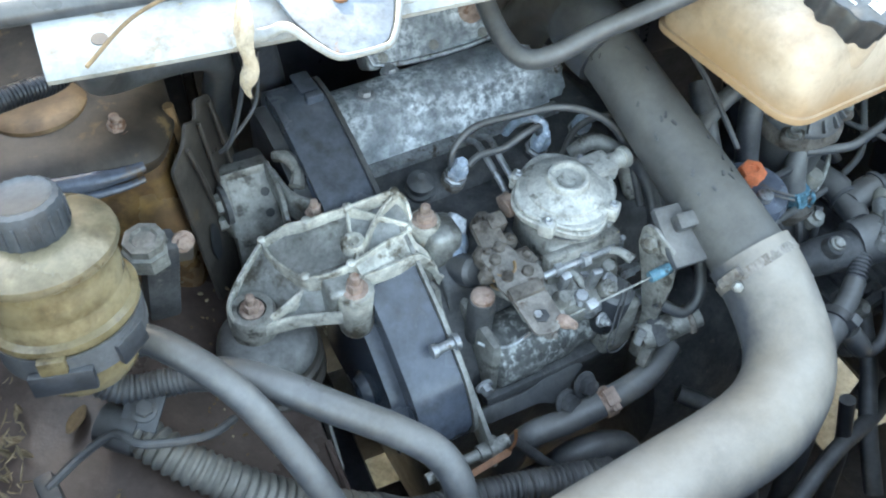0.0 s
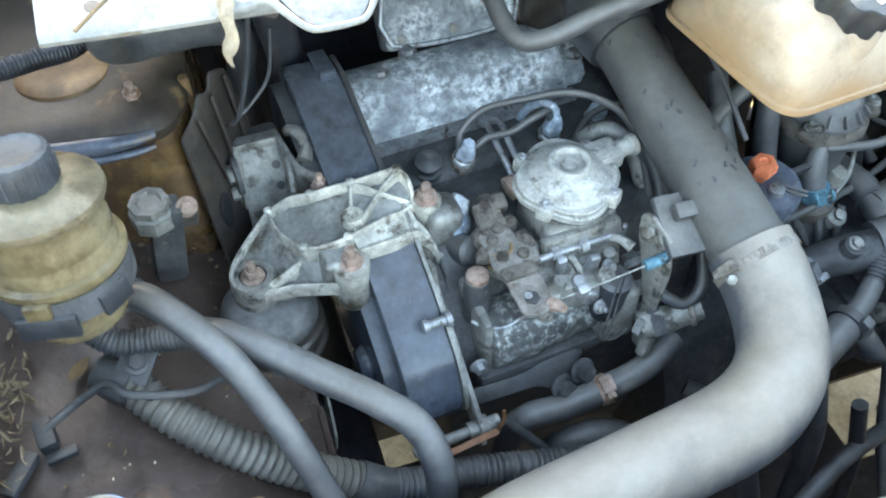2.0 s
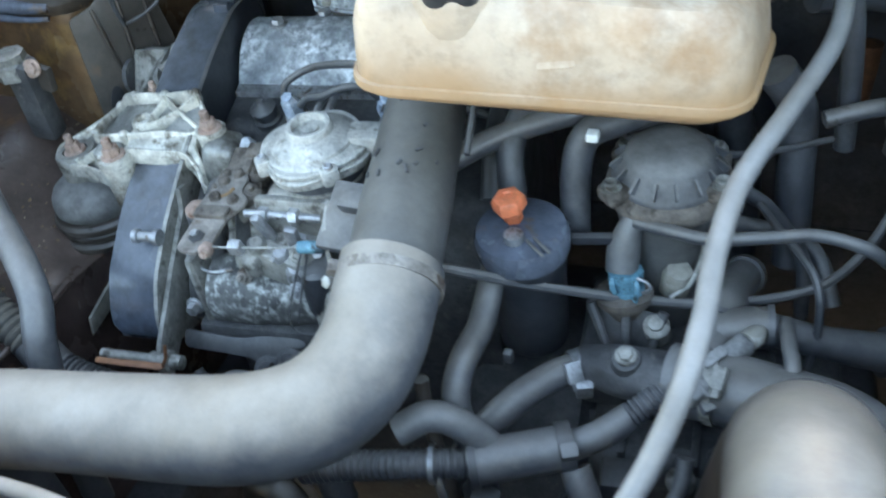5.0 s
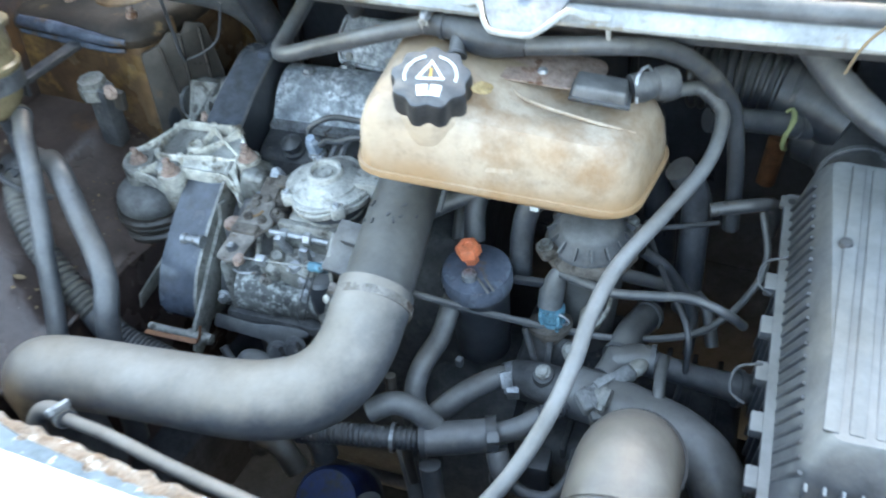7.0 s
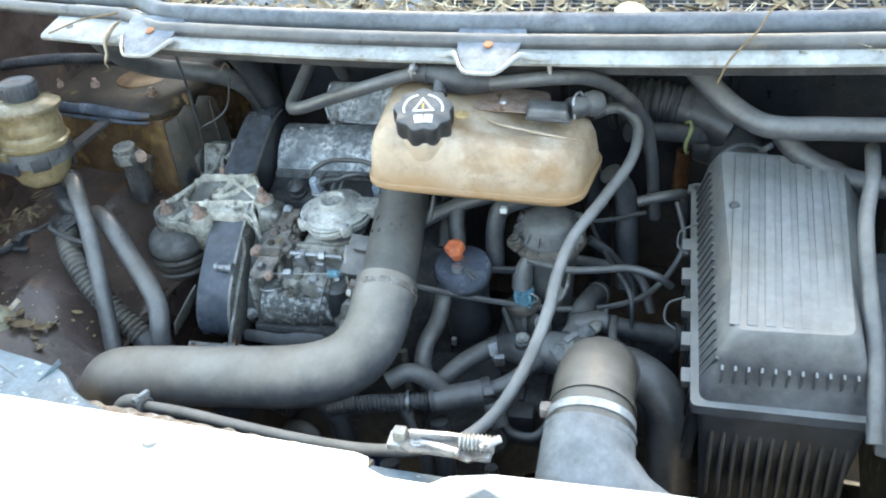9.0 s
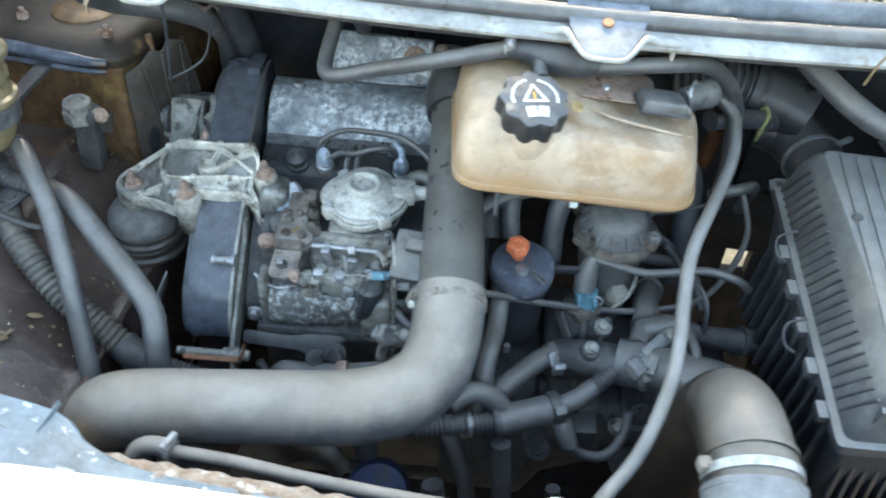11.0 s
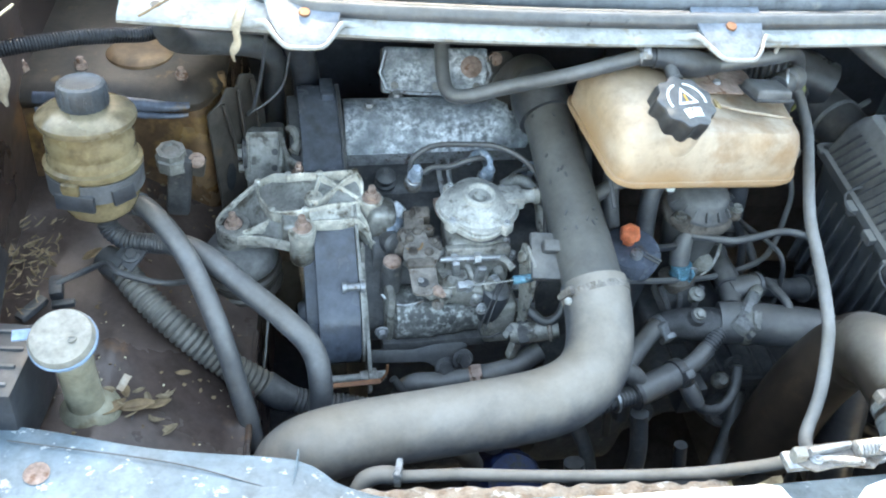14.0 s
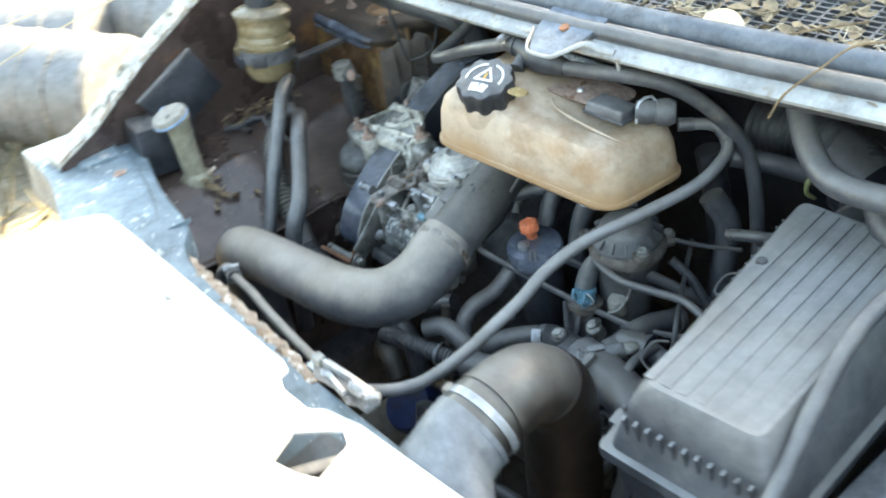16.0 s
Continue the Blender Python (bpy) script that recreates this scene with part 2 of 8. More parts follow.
M_LEG = material("dark_brown_rubber", (0.034, 0.022, 0.016), (0.020, 0.015, 0.012), 9, (0.3, 0.6), 0, 0.1, (0.060, 0.036, 0.024), 16, 0.56, 0.14)
M_BLUE = material("blue_oil_filter", (0.010, 0.024, 0.085), (0.018, 0.036, 0.115), 20, (0.35, 0.6), 0.1, 0.03, (0.03, 0.03, 0.032), 26, 0.52, 0.1)
M_COPPER = material("copper_rust_pipe", (0.20, 0.080, 0.040), (0.28, 0.13, 0.065), 40, (0.4, 0.7), 0.3, 0.2)
M_LEAF = material("dry_leaf", (0.11, 0.065, 0.032), (0.23, 0.155, 0.085), 40, (0.7, 0.9), 0, 0.2, None, 60, 0.6, 0.1, 1.0)
M_LITTER = material("leaf_litter", (0.11, 0.075, 0.045), (0.34, 0.26, 0.165), 60, (0.8, 0.95), 0, 0.3, None, 60, 0.6, 0.1, 1.0)
M_CREAM = material("cream_leaf", (0.78, 0.66, 0.42), (0.70, 0.55, 0.30), 40, (0.6, 0.8), 0, 0.1, grime=0)
M_TANLEAF = material("tan_leaf", (0.50, 0.36, 0.17), (0.34, 0.22, 0.10), 60, (0.6, 0.8), 0, 0.2)
M_STRAW = material("straw", (0.55, 0.46, 0.30), (0.66, 0.57, 0.40), 40, (0.7, 0.9), 0, 0.2, grime=0)
M_GREEN = material("green_sprout", (0.22, 0.24, 0.10), (0.34, 0.34, 0.17), 40, (0.6, 0.8), 0, 0.1)
M_GROUND = material("dry_ground", (0.30, 0.245, 0.17), (0.41, 0.345, 0.25), 12, (0.85, 0.95), 0, 0.5, (0.20, 0.165, 0.10), 30, 0.6, 0.1, grime=0.3)
# sound padding, and the dark put into voids and gaps
M_DARK = material("dark_pad_and_void", (0.045, 0.044, 0.050), (0.088, 0.086, 0.090), 14, (0.7, 0.95), 0, 0.3)
M_PALE = material("pale_wrapping", (0.17, 0.18, 0.185), (0.24, 0.245, 0.25), 12, (0.4, 0.6), 0, 0.1, grime=0.15)
M_GLASS = material("opaque_windscreen", (0.02, 0.025, 0.03), (0.03, 0.035, 0.04), 4, (0.05, 0.1), 0, 0.0, grime=0)

# darker copy of M_CAST: weathering, plus recess shade put into the colour
M_CASTB = material("weathered_casting", (0.40, 0.395, 0.365), (0.22, 0.218, 0.205), 22, (0.28, 0.52), 0.35, 0.5, (0.085, 0.072, 0.056), 34, 0.52, 0.14, grime=0.75)
M_RUBBERC = material("oily_rubber_cone", (0.21, 0.205, 0.195), (0.15, 0.148, 0.145), 14, (0.5, 0.75), 0, 0.08, (0.09, 0.085, 0.08), 24, 0.60, 0.1)
M_CRUST = material("brown_crust", (0.105, 0.088, 0.074), (0.20, 0.172, 0.148), 40, (0.6, 0.85), 0.1, 0.6, (0.05, 0.038, 0.03), 60, 0.54, 0.1, grime=0.7)
M_CRUSTW = material("white_corrosion", (0.70, 0.72, 0.73), (0.50, 0.53, 0.56), 60, (0.6, 0.85), 0, 0.6, (0.20, 0.20, 0.20), 70, 0.60, 0.1)
M_SCAB = material("flaking_sealant", (0.42, 0.35, 0.28), (0.30, 0.19, 0.12), 45, (0.75, 0.95), 0, 0.5, (0.62, 0.58, 0.52), 60, 0.56, 0.08)
M_COWL = material("blue_grey_cowl", (0.17, 0.195, 0.23), (0.26, 0.28, 0.31), 12, (0.45, 0.7), 0, 0.08)
M_WALL = material("dark_sky_blocker", (0.055, 0.05, 0.04), (0.09, 0.08, 0.065), 3, (0.8, 0.95), 0, 0.3)
M_BANDC = material("dull_band_clip", (0.42, 0.43, 0.43), (0.32, 0.325, 0.33), 40, (0.3, 0.5), 0.4, 0.1)
M_DUSTC = material("dusty_pale_connector", (0.20, 0.20, 0.198), (0.29, 0.285, 0.275), 30, (0.5, 0.75), 0, 0.15, (0.09, 0.088, 0.085), 50, 0.56, 0.1)
# lit copy of M_WHITE, kept brighter for the sunlit grille panel
M_WHITE_SUN = material("white_paint_sunlit", (0.70, 0.70, 0.68), (0.62, 0.62, 0.60), 5, (0.3, 0.45), 0, 0.02, None, 30, 0.7, 0.05, 0, 0.3, grime=0.08)
M_SCRAP = material("brown_paper", (0.26, 0.20, 0.14), (0.40, 0.33, 0.25), 40, (0.7, 0.9), 0, 0.4)
M_WEED = material("dry_weeds", (0.05, 0.055, 0.025), (0.16, 0.13, 0.07), 6, (0.7, 0.9), 0, 0.1, None, 60, 0.6, 0.1, 1.0)
M_LICHEN = material("weathered_wing_paint", (0.58, 0.565, 0.51), (0.42, 0.39, 0.32), 14, (0.5, 0.7), 0, 0.3, (0.12, 0.09, 0.055), 34, 0.55, 0.10)
M_CAPSULE = material("grey_crusted_capsule", (0.66, 0.64, 0.585), (0.45, 0.44, 0.405), 40, (0.3, 0.55), 0.15, 0.55, (0.19, 0.175, 0.15), 60, 0.57, 0.10, grime=0.65, smear=0.6)


def stained(m, z0, z1, tilt, x0, colour):
    """Lets a brown residue line show below the old fluid level of a tank: z0 where it is full, z1 where it ends."""
    nt = m.node_tree
    n, link = nt.nodes, nt.links.new
    base = n["Principled BSDF"].inputs["Base Color"]
    old = base.links[0].from_socket
    xyz = n.new("ShaderNodeSeparateXYZ")
    link(n.new("ShaderNodeTexCoord").outputs["Object"], xyz.inputs[0])
    wob = n.new("ShaderNodeTexNoise")
    wob.inputs["Scale"].default_value = 22
    link(n["Texture Coordinate"].outputs["Object"], wob.inputs["Vector"])
    acc = xyz.outputs["Z"]
    for sock, k, off in ((xyz.outputs["X"], tilt, -tilt * x0), (wob.outputs["Fac"], 0.03, -0.015)):
        mad = n.new("ShaderNodeMath")
        mad.operation = "MULTIPLY_ADD"
        link(sock, mad.inputs[0])
        mad.inputs[1].default_value = k
        link(acc, mad.inputs[2])
        acc = mad.outputs[0]
        add = n.new("ShaderNodeMath")
        add.inputs[1].default_value = off
        link(acc, add.inputs[0])
        acc = add.outputs[0]
    r = n.new("ShaderNodeMapRange")
    r.interpolation_type = "SMOOTHSTEP"
    r.inputs["From Min"].default_value, r.inputs["From Max"].default_value = z1, z0
    r.inputs["To Max"].default_value = 0.75
    link(acc, r.inputs["Value"])
    k = n.new("ShaderNodeMix")
    k.data_type = "RGBA"
    link(r.outputs["Result"], k.inputs[0])
    link(old, k.inputs[6])
    k.inputs[7].default_value = (*colour, 1)
    link(k.outputs[2], base)


stained(M_TANK, 1.048, 1.080, 0.142, 0.367, (0.36, 0.205, 0.095))


# ---------------- mesh helpers ----------------
def finish(name, bm, mat, angle=38):
    bmesh.ops.recalc_face_normals(bm, faces=bm.faces)
    me = bpy.data.meshes.new(name)
    bm.to_mesh(me)
    bm.free()
    me.polygons.foreach_set("use_smooth", [True] * len(me.polygons))
    me.set_sharp_from_angle(angle=radians(angle))
    me.materials.append(mat)
    return new(name, me)


def thing(name, at, label, category, group="", kind=""):
    ob = new(name)
    ob.empty_display_size = 0.02
    ob.matrix_world = Matrix.Translation(at)
    ob.location = at
    return tagged(ob, label, category, group, kind)


def part(name, bm, mat, parent, label=""):
    ob = finish(name, bm, mat)
    top, shift = parent, Matrix.Translation(parent.location) if parent.type == "EMPTY" else Matrix.Identity(4)
    ob.parent, ob.matrix_parent_inverse = top, shift.inverted()
    return tagged(ob, label)


def single(name, bm, mat, label, category, group="", kind=""):
    return tagged(finish(name, bm, mat), label, category, group, kind)


def smooth_path(pts, step=0.006):
    """Even samples of a Catmull-Rom curve through the points."""
    p = [Vector(q[:3]) for q in pts]
    p = [2 * p[0] - p[1]] + p + [2 * p[-1] - p[-2]]
    out = []
    for i in range(1, len(p) - 2):
        a, b, c, d = p[i - 1:i + 3]
        k = max(2, int((c - b).length / step))
        for j in range(k):
            t = j / k
            out.append(0.5 * (2 * b + (c - a) * t + (2 * a - 5 * b + 4 * c - d) * t * t + (3 * b - a - 3 * c + d) * t ** 3))
    out.append(p[-2])
    return out


def rings(bm, loops, close=True, caps=True):
    """Bridges rings of points into a skin."""
    vs = [[bm.verts.new(q) for q in loop] for loop in loops]
    n = len(vs[0])
    for a, b in zip(vs, vs[1:]):
        for i in range(n if close else n - 1):
            j = (i + 1) % n
            bm.faces.new((a[i], a[j], b[j], b[i]))
    if caps and close:
        bm.faces.new(vs[0][::-1])
        bm.faces.new(vs[-1])
    return bm


def tube(pts, r, seg=14, step=0.006, ribs=0.0, depth=0.0, bm=None, flat=1.0):
    """A hose along the points. r: a radius, or one radius a point. ribs: their spacing, depth: how deep they are."""
    bm = bm or bmesh.new()
    path = smooth_path(pts, min(step, ribs / 4) if ribs else step)
    n = len(path)
    radii = [r] * len(pts) if isinstance(r, (int, float)) else list(r)
    length = [0.0]
    for a, b in zip(path, path[1:]):
        length.append(length[-1] + (b - a).length)
    side, loops = None, []
    for i, q in enumerate(path):
        d = (path[min(i + 1, n - 1)] - path[max(i - 1, 0)]).normalized()
        if side is None:
            side = d.orthogonal()
        side = (side - d * side.dot(d)).normalized()
        up = d.cross(side)
        f = i / max(n - 1, 1) * (len(radii) - 1)
        k = min(int(f), len(radii) - 2)
        rad = radii[k] + (radii[k + 1] - radii[k]) * (f - k)
        if ribs:
            rad -= depth * (0.5 + 0.5 * math.cos(2 * math.pi * length[i] / ribs)) ** 2
        loops.append([q + side * (rad * math.cos(2 * math.pi * j / seg)) + up * (rad * flat * math.sin(2 * math.pi * j / seg)) for j in range(seg)])
    return rings(bm, loops)


def frame_to(axis):
    return Vector(axis).to_track_quat("Z", "Y").to_matrix().to_4x4()


def lathe(profile, at, axis=(0, 0, 1), seg=32, bm=None, lobes=0, lobe=0.0):
    """A turned body: profile rows (radius, height) along the axis from at."""
    bm = bm or bmesh.new()
    m = Matrix.Translation(at) @ frame_to(axis)
    loops = []
    for r, h in profile:
        loops.append([m @ Vector(((r + lobe * (1 if r > 0.5 * max(p[0] for p in profile) else 0) * math.cos(lobes * 2 * math.pi * j / seg)) * math.cos(2 * math.pi * j / seg),
                                  (r + lobe * (1 if r > 0.5 * max(p[0] for p in profile) else 0) * math.cos(lobes * 2 * math.pi * j / seg)) * math.sin(2 * math.pi * j / seg), h)) for j in range(seg)])
    return rings(bm, loops)


def box(size, m, bevel=0.003, bm=None, segs=2, taper=1.0):
    """A bevelled block of that size round the pose m; taper narrows its top."""
    own = bmesh.new()
    bmesh.ops.create_cube(own, size=1.0)
    for v in own.verts:
        k = taper if v.co.z > 0 else 1.0
        v.co = Vector((v.co.x * size[0] * k, v.co.y * size[1] * k, v.co.z * size[2]))
    if bevel:
        bmesh.ops.bevel(own, geom=own.edges[:], offset=bevel, segments=segs, affect="EDGES", profile=0.6)
    bmesh.ops.transform(own, matrix=m, verts=own.verts)
    if bm is None:
        return own
    me = bpy.data.meshes.new("tmp")
    own.to_mesh(me)
    own.free()
    bm.from_mesh(me)
    bpy.data.meshes.remove(me)
    return bm


def plate(outline, thick, m=None, bevel=0.0, bm=None):
    """A slab with that outline (x, y) and thickness, downwards from the pose m."""
    own = bmesh.new()
    vs = [own.verts.new((x, y, 0)) for x, y in outline]
    f = own.faces.new(vs)
    ex = bmesh.ops.extrude_face_region(own, geom=[f])
    bmesh.ops.translate(own, verts=[g for g in ex["geom"] if isinstance(g, bmesh.types.BMVert)], vec=(0, 0, -thick))
    if bevel:
        bmesh.ops.bevel(own, geom=own.edges[:], offset=bevel, segments=2, affect="EDGES", profile=0.6)
    if m is not None:
        bmesh.ops.transform(own, matrix=m, verts=own.verts)
    if bm is None:
        return own
    me = bpy.data.meshes.new("tmp")
    own.to_mesh(me)
    own.free()
    bm.from_mesh(me)
    bpy.data.meshes.remove(me)
    return bm


def basis(o, x, y):
    """The pose at o with its x axis towards x and its y axis about towards y."""
    o, x, y = Vector(o), Vector(x).normalized(), Vector(y)
    z = x.cross(y).normalized()
    y = z.cross(x)
    return Matrix.Translation(o) @ Matrix((x, y, z)).transposed().to_4x4()


def bolt(at, axis=(0, 0, 1), r=0.007, h=0.006, washer=True, shank=0.0, bm=None):
    """A hexagon head on a washer, with a stub of thread."""
    bm = bm or bmesh.new()
    if washer:
        lathe([(r * 1.45, -0.001), (r * 1.45, 0.001), (r * 1.3, 0.0018), (r * 0.6, 0.0018)], at, axis, 16, bm)
    lathe([(r, 0.001), (r, h * 0.85), (r * 0.88, h), (r * 0.3, h)], at, axis, 6, bm)
    if shank:
        lathe([(r * 0.55, h * 0.9), (r * 0.55, h + shank), (r * 0.4, h + shank + 0.001)], at, axis, 12, bm)
    return bm


def band(at, axis, r, width=0.011, thick=0.0016, screw=None, bm=None):
    """A hose clip: a strap round the hose and its screw housing."""
    bm = bm or bmesh.new()
    lathe([(r, -width / 2), (r + thick, -width / 2), (r + thick, width / 2), (r, width / 2), (r, -width / 2)], at, axis, 36, bm)
    if screw is not None:
        s = Vector(screw).normalized()
        ax = Vector(axis).normalized()
        m = basis(Vector(at) + s * (r + 0.004), ax.cross(s), ax)
        box((0.018, width * 1.1, 0.008), m, 0.0015, bm)
        lathe([(0.0045, 0), (0.0045, 0.006), (0.003, 0.007)], m @ Vector((0.009, 0, 0)), ax.cross(s), 6, bm)
    return bm


def rounded(corners, r, seg=6):
    """The outline of a polygon with rounded corners."""
    out, n = [], len(corners)
    for i in range(n):
        p, a, b = (Vector(corners[k % n]) for k in (i, i - 1, i + 1))
        u, v = (a - p).normalized(), (b - p).normalized()
        k = min(r, 0.45 * (a - p).length, 0.45 * (b - p).length)
        for j in range(seg + 1):
            t = j / seg
            out.append((p + u * k) * (1 - t) ** 2 + 2 * p * t * (1 - t) + (p + v * k) * t ** 2)
    return out


def hose(name, pts, r, mat, label, category="hose", group="", **kw):
    return single(name, tube(pts, r, **kw), mat, label, category, group)


def ribbon(pts, h=0.014, w=0.0046, step=0.005, bm=None):
    """A cast rib: an upright strip of height h that hangs below the points, with a rounded crest."""
    bm = bm or bmesh.new()
    path = smooth_path(pts, step)
    n = len(path)
    loops = []
    for i, q in enumerate(path):
        d = path[min(i + 1, n - 1)] - path[max(i - 1, 0)]
        s = Vector((-d.y, d.x, 0)).normalized() * (w / 2)
        z = Vector((0, 0, 1))
        loops.append([q - s * 1.2 - z * h, q - s - z * w * 0.35, q - s * 0.5, q + s * 0.5, q + s - z * w * 0.35, q + s * 1.2 - z * h])
    return rings(bm, loops)


def slab3(pts, thick, bm=None, bevel=0.0):
    """A slab whose top runs through the points, as thick as given."""
    own = bm or bmesh.new()
    top = [own.verts.new(p) for p in pts]
    low = [own.verts.new(Vector(p) - Vector((0, 0, thick))) for p in pts]
    own.faces.new(top)
    own.faces.new(low[::-1])
    for i in range(len(pts)):
        j = (i + 1) % len(pts)
        own.faces.new((top[i], low[i], low[j], top[j]))
    if bevel:
        bmesh.ops.bevel(own, geom=own.edges[:], offset=bevel, segments=2, affect="EDGES", profile=0.6)
    return own


def clipped_hose(name, pts, r, mat, label, category="hose", group="", clips=(), clip_mat=None, cuffs=(), cuff_mat=None, **kw):
    """A hose with its clips and end cuffs, given as shares of its length."""
    t = thing(name, pts[0], label, category, group)
    part("hose", tube(pts, r, **kw), mat, t)
    path = smooth_path(pts, 0.004)
    rad = max(r) if isinstance(r, (list, tuple)) else r
    for f in clips:
        i = max(1, min(len(path) - 2, int(f * (len(path) - 1))))
        d = (path[i + 1] - path[i - 1]).normalized()
        up = Vector((0, 0, 1)) - d * d.z
        part("clip", band(path[i], d, rad * 1.01, 0.009, 0.0014, up + Vector((0.2, -0.6, 0))), clip_mat or M_STEEL, t)
    for f in cuffs:
        i = max(2, min(len(path) - 4, int(f * (len(path) - 1))))
        part("cuff", tube(path[i - 2:i + 3], rad * 1.14, 16), cuff_mat or M_HOSE_DARK, t)
    return t


# ---------------- the setting ----------------
def ground():
    bm = bmesh.new()
    bmesh.ops.create_grid(bm, x_segments=60, y_segments=60, size=4.0)
    for v in bm.verts:
        v.co.z = 0.03 * noise.noise(v.co * 1.5) + 0.015 * noise.noise(v.co * 6)
    far = [bm.verts.new((x, y, 0.0)) for x, y in ((-900, -900), (900, -900), (900, 900), (-900, 900))]
    near = [min(bm.verts, key=lambda v: (v.co.xy - Vector(c)).length) for c in ((-4, -4), (4, -4), (4, 4), (-4, 4))]
    for v in bm.verts:
        if max(abs(v.co.x), abs(v.co.y)) > 3.99 and v not in far:
            v.co.z = 0.0
    for i in range(4):
        j = (i + 1) % 4
        bm.faces.new((far[i], far[j], near[j], near[i]))
    single("ground", bm, M_GROUND, "dry sandy ground with withered grass under the car", "ground", kind="structure")


ground()


def edge_y(x):
    """The front lip of the scuttle bows gently towards the windscreen at both ends."""
    return 0.617 + 0.11 * (x - 0.2) ** 2


def scuttle():
    s = thing("scuttle_panel", (0.35, 0.8, 1.10), "white painted scuttle panel below the windscreen", "panel", kind="structure")
    xs = [-0.165 + i * 0.02 for i in range(63)]
    # the white folded lip, wider at its outer end
    bm = bmesh.new()
    loops = []
    for x in xs:
        y = edge_y(x)
        w = 0.019 + 0.036 * max(0.0, min(1.0, (0.02 - x) / 0.06))
        prof = [(0.0, 1.166), (-0.0015, 1.170), (0.003, 1.174), (w, 1.183), (w + 0.05, 1.183), (w + 0.05, 1.178), (w, 1.176), (0.006, 1.168), (0.005, 1.166)]
        loops.append([(x, y + a, b) for a, b in prof])
    rings(bm, loops)
    lip = part("lip", bm, M_WHITE, s, "white painted folded lip")
    # the box section below and the tray behind, coloured dark for the shaded void
    bm = bmesh.new()
    loops = []
    for x in xs:
        if x < -0.11:
            continue
        y = edge_y(x)
        prof = [(0.06, 1.172), (0.075, 1.13), (0.16, 1.10), (0.62, 1.08), (0.62, 1.07), (0.15, 1.09), (0.065, 1.125), (0.05, 1.172)]
        loops.append([(x, y + a, b) for a, b in prof])
    rings(bm, loops)
    part("tray", bm, M_DARK, s, "tray coloured dark for the shaded void behind the lip")
    bm = lathe([(0.0055, -0.003), (0.0055, 0.0004), (0.001, 0.0005)], (-0.128, 0.652, 1.1777), (0, -0.17, 1), 16)
    part("hole_plug", bm, M_CAPBLK, s, "small round dark hole")
    part("peg", lathe([(0.0022, -0.022), (0.0026, -0.018), (0.0026, 0.0), (0.0014, 0.001)], (0.561, edge_y(0.561) + 0.012, 1.170), (0, -0.15, 1), 10), M_WHITE, s, "small white peg below the lip")
    return s


scuttle()


def rubber_seal():
    xs = [-0.30 + i * 0.03 for i in range(46)]
    t = thing("rubber_seal", (0.35, 0.66, 1.18), "grey weathered rubber bonnet seal along the scuttle", "seal")
    wide = lambda x: 0.034 * max(0.0, min(1.0, (0.02 - x) / 0.06))
    part("bulb", tube([(x, edge_y(x) + 0.047 + wide(x), 1.199) for x in xs], 0.0125, 16, 0.02, flat=0.8), M_SEAL, t, "rounded upper bulb")
    part("foot", tube([(x, edge_y(x) + 0.0205 + wide(x), 1.187) for x in xs], 0.0095, 12, 0.02, flat=0.8), M_HOSE, t, "darker clamping foot")


rubber_seal()


def bonnet_tab(x, group):
    y = edge_y(x)
    t = thing("bonnet_buffer_bracket", (x, y, 1.17), "pale blue-grey sheet bracket with a rusty bolt on the scuttle lip", "bracket", group)
    m = basis((x, y + 0.012, 1.1885), (1, 0.04, 0), (0, 1, 0.33))
    bm = plate([(-0.041, 0.016), (-0.035, -0.014), (-0.026, -0.034), (-0.019, -0.045), (-0.012, -0.049), (0.012, -0.049), (0.019, -0.045), (0.027, -0.034), (0.036, -0.014), (0.042, 0.016), (0.041, 0.028), (-0.040, 0.028)], 0.004, m, 0.0012)
    part("tab", bm, M_TABS, t)
    part("bolt", bolt(m @ Vector((0.001, -0.004, 0.0005)), m.col[2].xyz, 0.0042, 0.0014), M_COPPER, t, "rusty bolt head")
    rim = [(-0.075, -0.010, -0.012), (-0.052, -0.012, -0.009), (-0.040, -0.016, -0.003), (-0.029, -0.036, 0.0), (-0.020, -0.048, 0.0), (-0.011, -0.051, 0.0)]
    rim = rim + [(-x0, y0, z0) for x0, y0, z0 in reversed(rim)]
    part("rim", tube([m @ Vector(p) for p in rim], [0.0045, 0.0045, 0.0035, 0.0028, 0.0025, 0.0022, 0.0022, 0.0025, 0.0028, 0.0035, 0.0045, 0.0045], 10, 0.003, flat=0.6), M_WHITE, t, "white painted turned edge")


bonnet_tab(0.024, "bonnet buffer brackets")
bonnet_tab(0.490, "bonnet buffer brackets")


def cowl_grille():
    """The perforated plastic grille over the air intake, half buried in leaves."""
    t = thing("cowl_grille", (0.8, 0.86, 1.15), "black perforated plastic air intake grille under leaf litter", "grille")
    bm = bmesh.new()
    m = basis((0.35, 0.80, 1.165), (1, 0.08, 0), (0, 1, 0.10))
    for i in range(42):
        box((0.0032, 0.20, 0.004), m @ pose(0.02 + i * 0.0165, 0, 0), 0, bm)
    for j in range(19):
        box((0.70, 0.0034, 0.005), m @ pose(0.36, -0.10 + j * 0.0112, 0), 0, bm)
    part("lattice", bm, M_GREYPL, t)
    part("backing", box((1.00, 0.20, 0.004), m @ pose(0.18, 0.04, -0.02), 0.001), M_COWL, t)
    part("frame", box((1.13, 0.06, 0.02), m @ pose(0.12, 0.14, 0.005), 0.005), M_GREYPL, t)


cowl_grille()


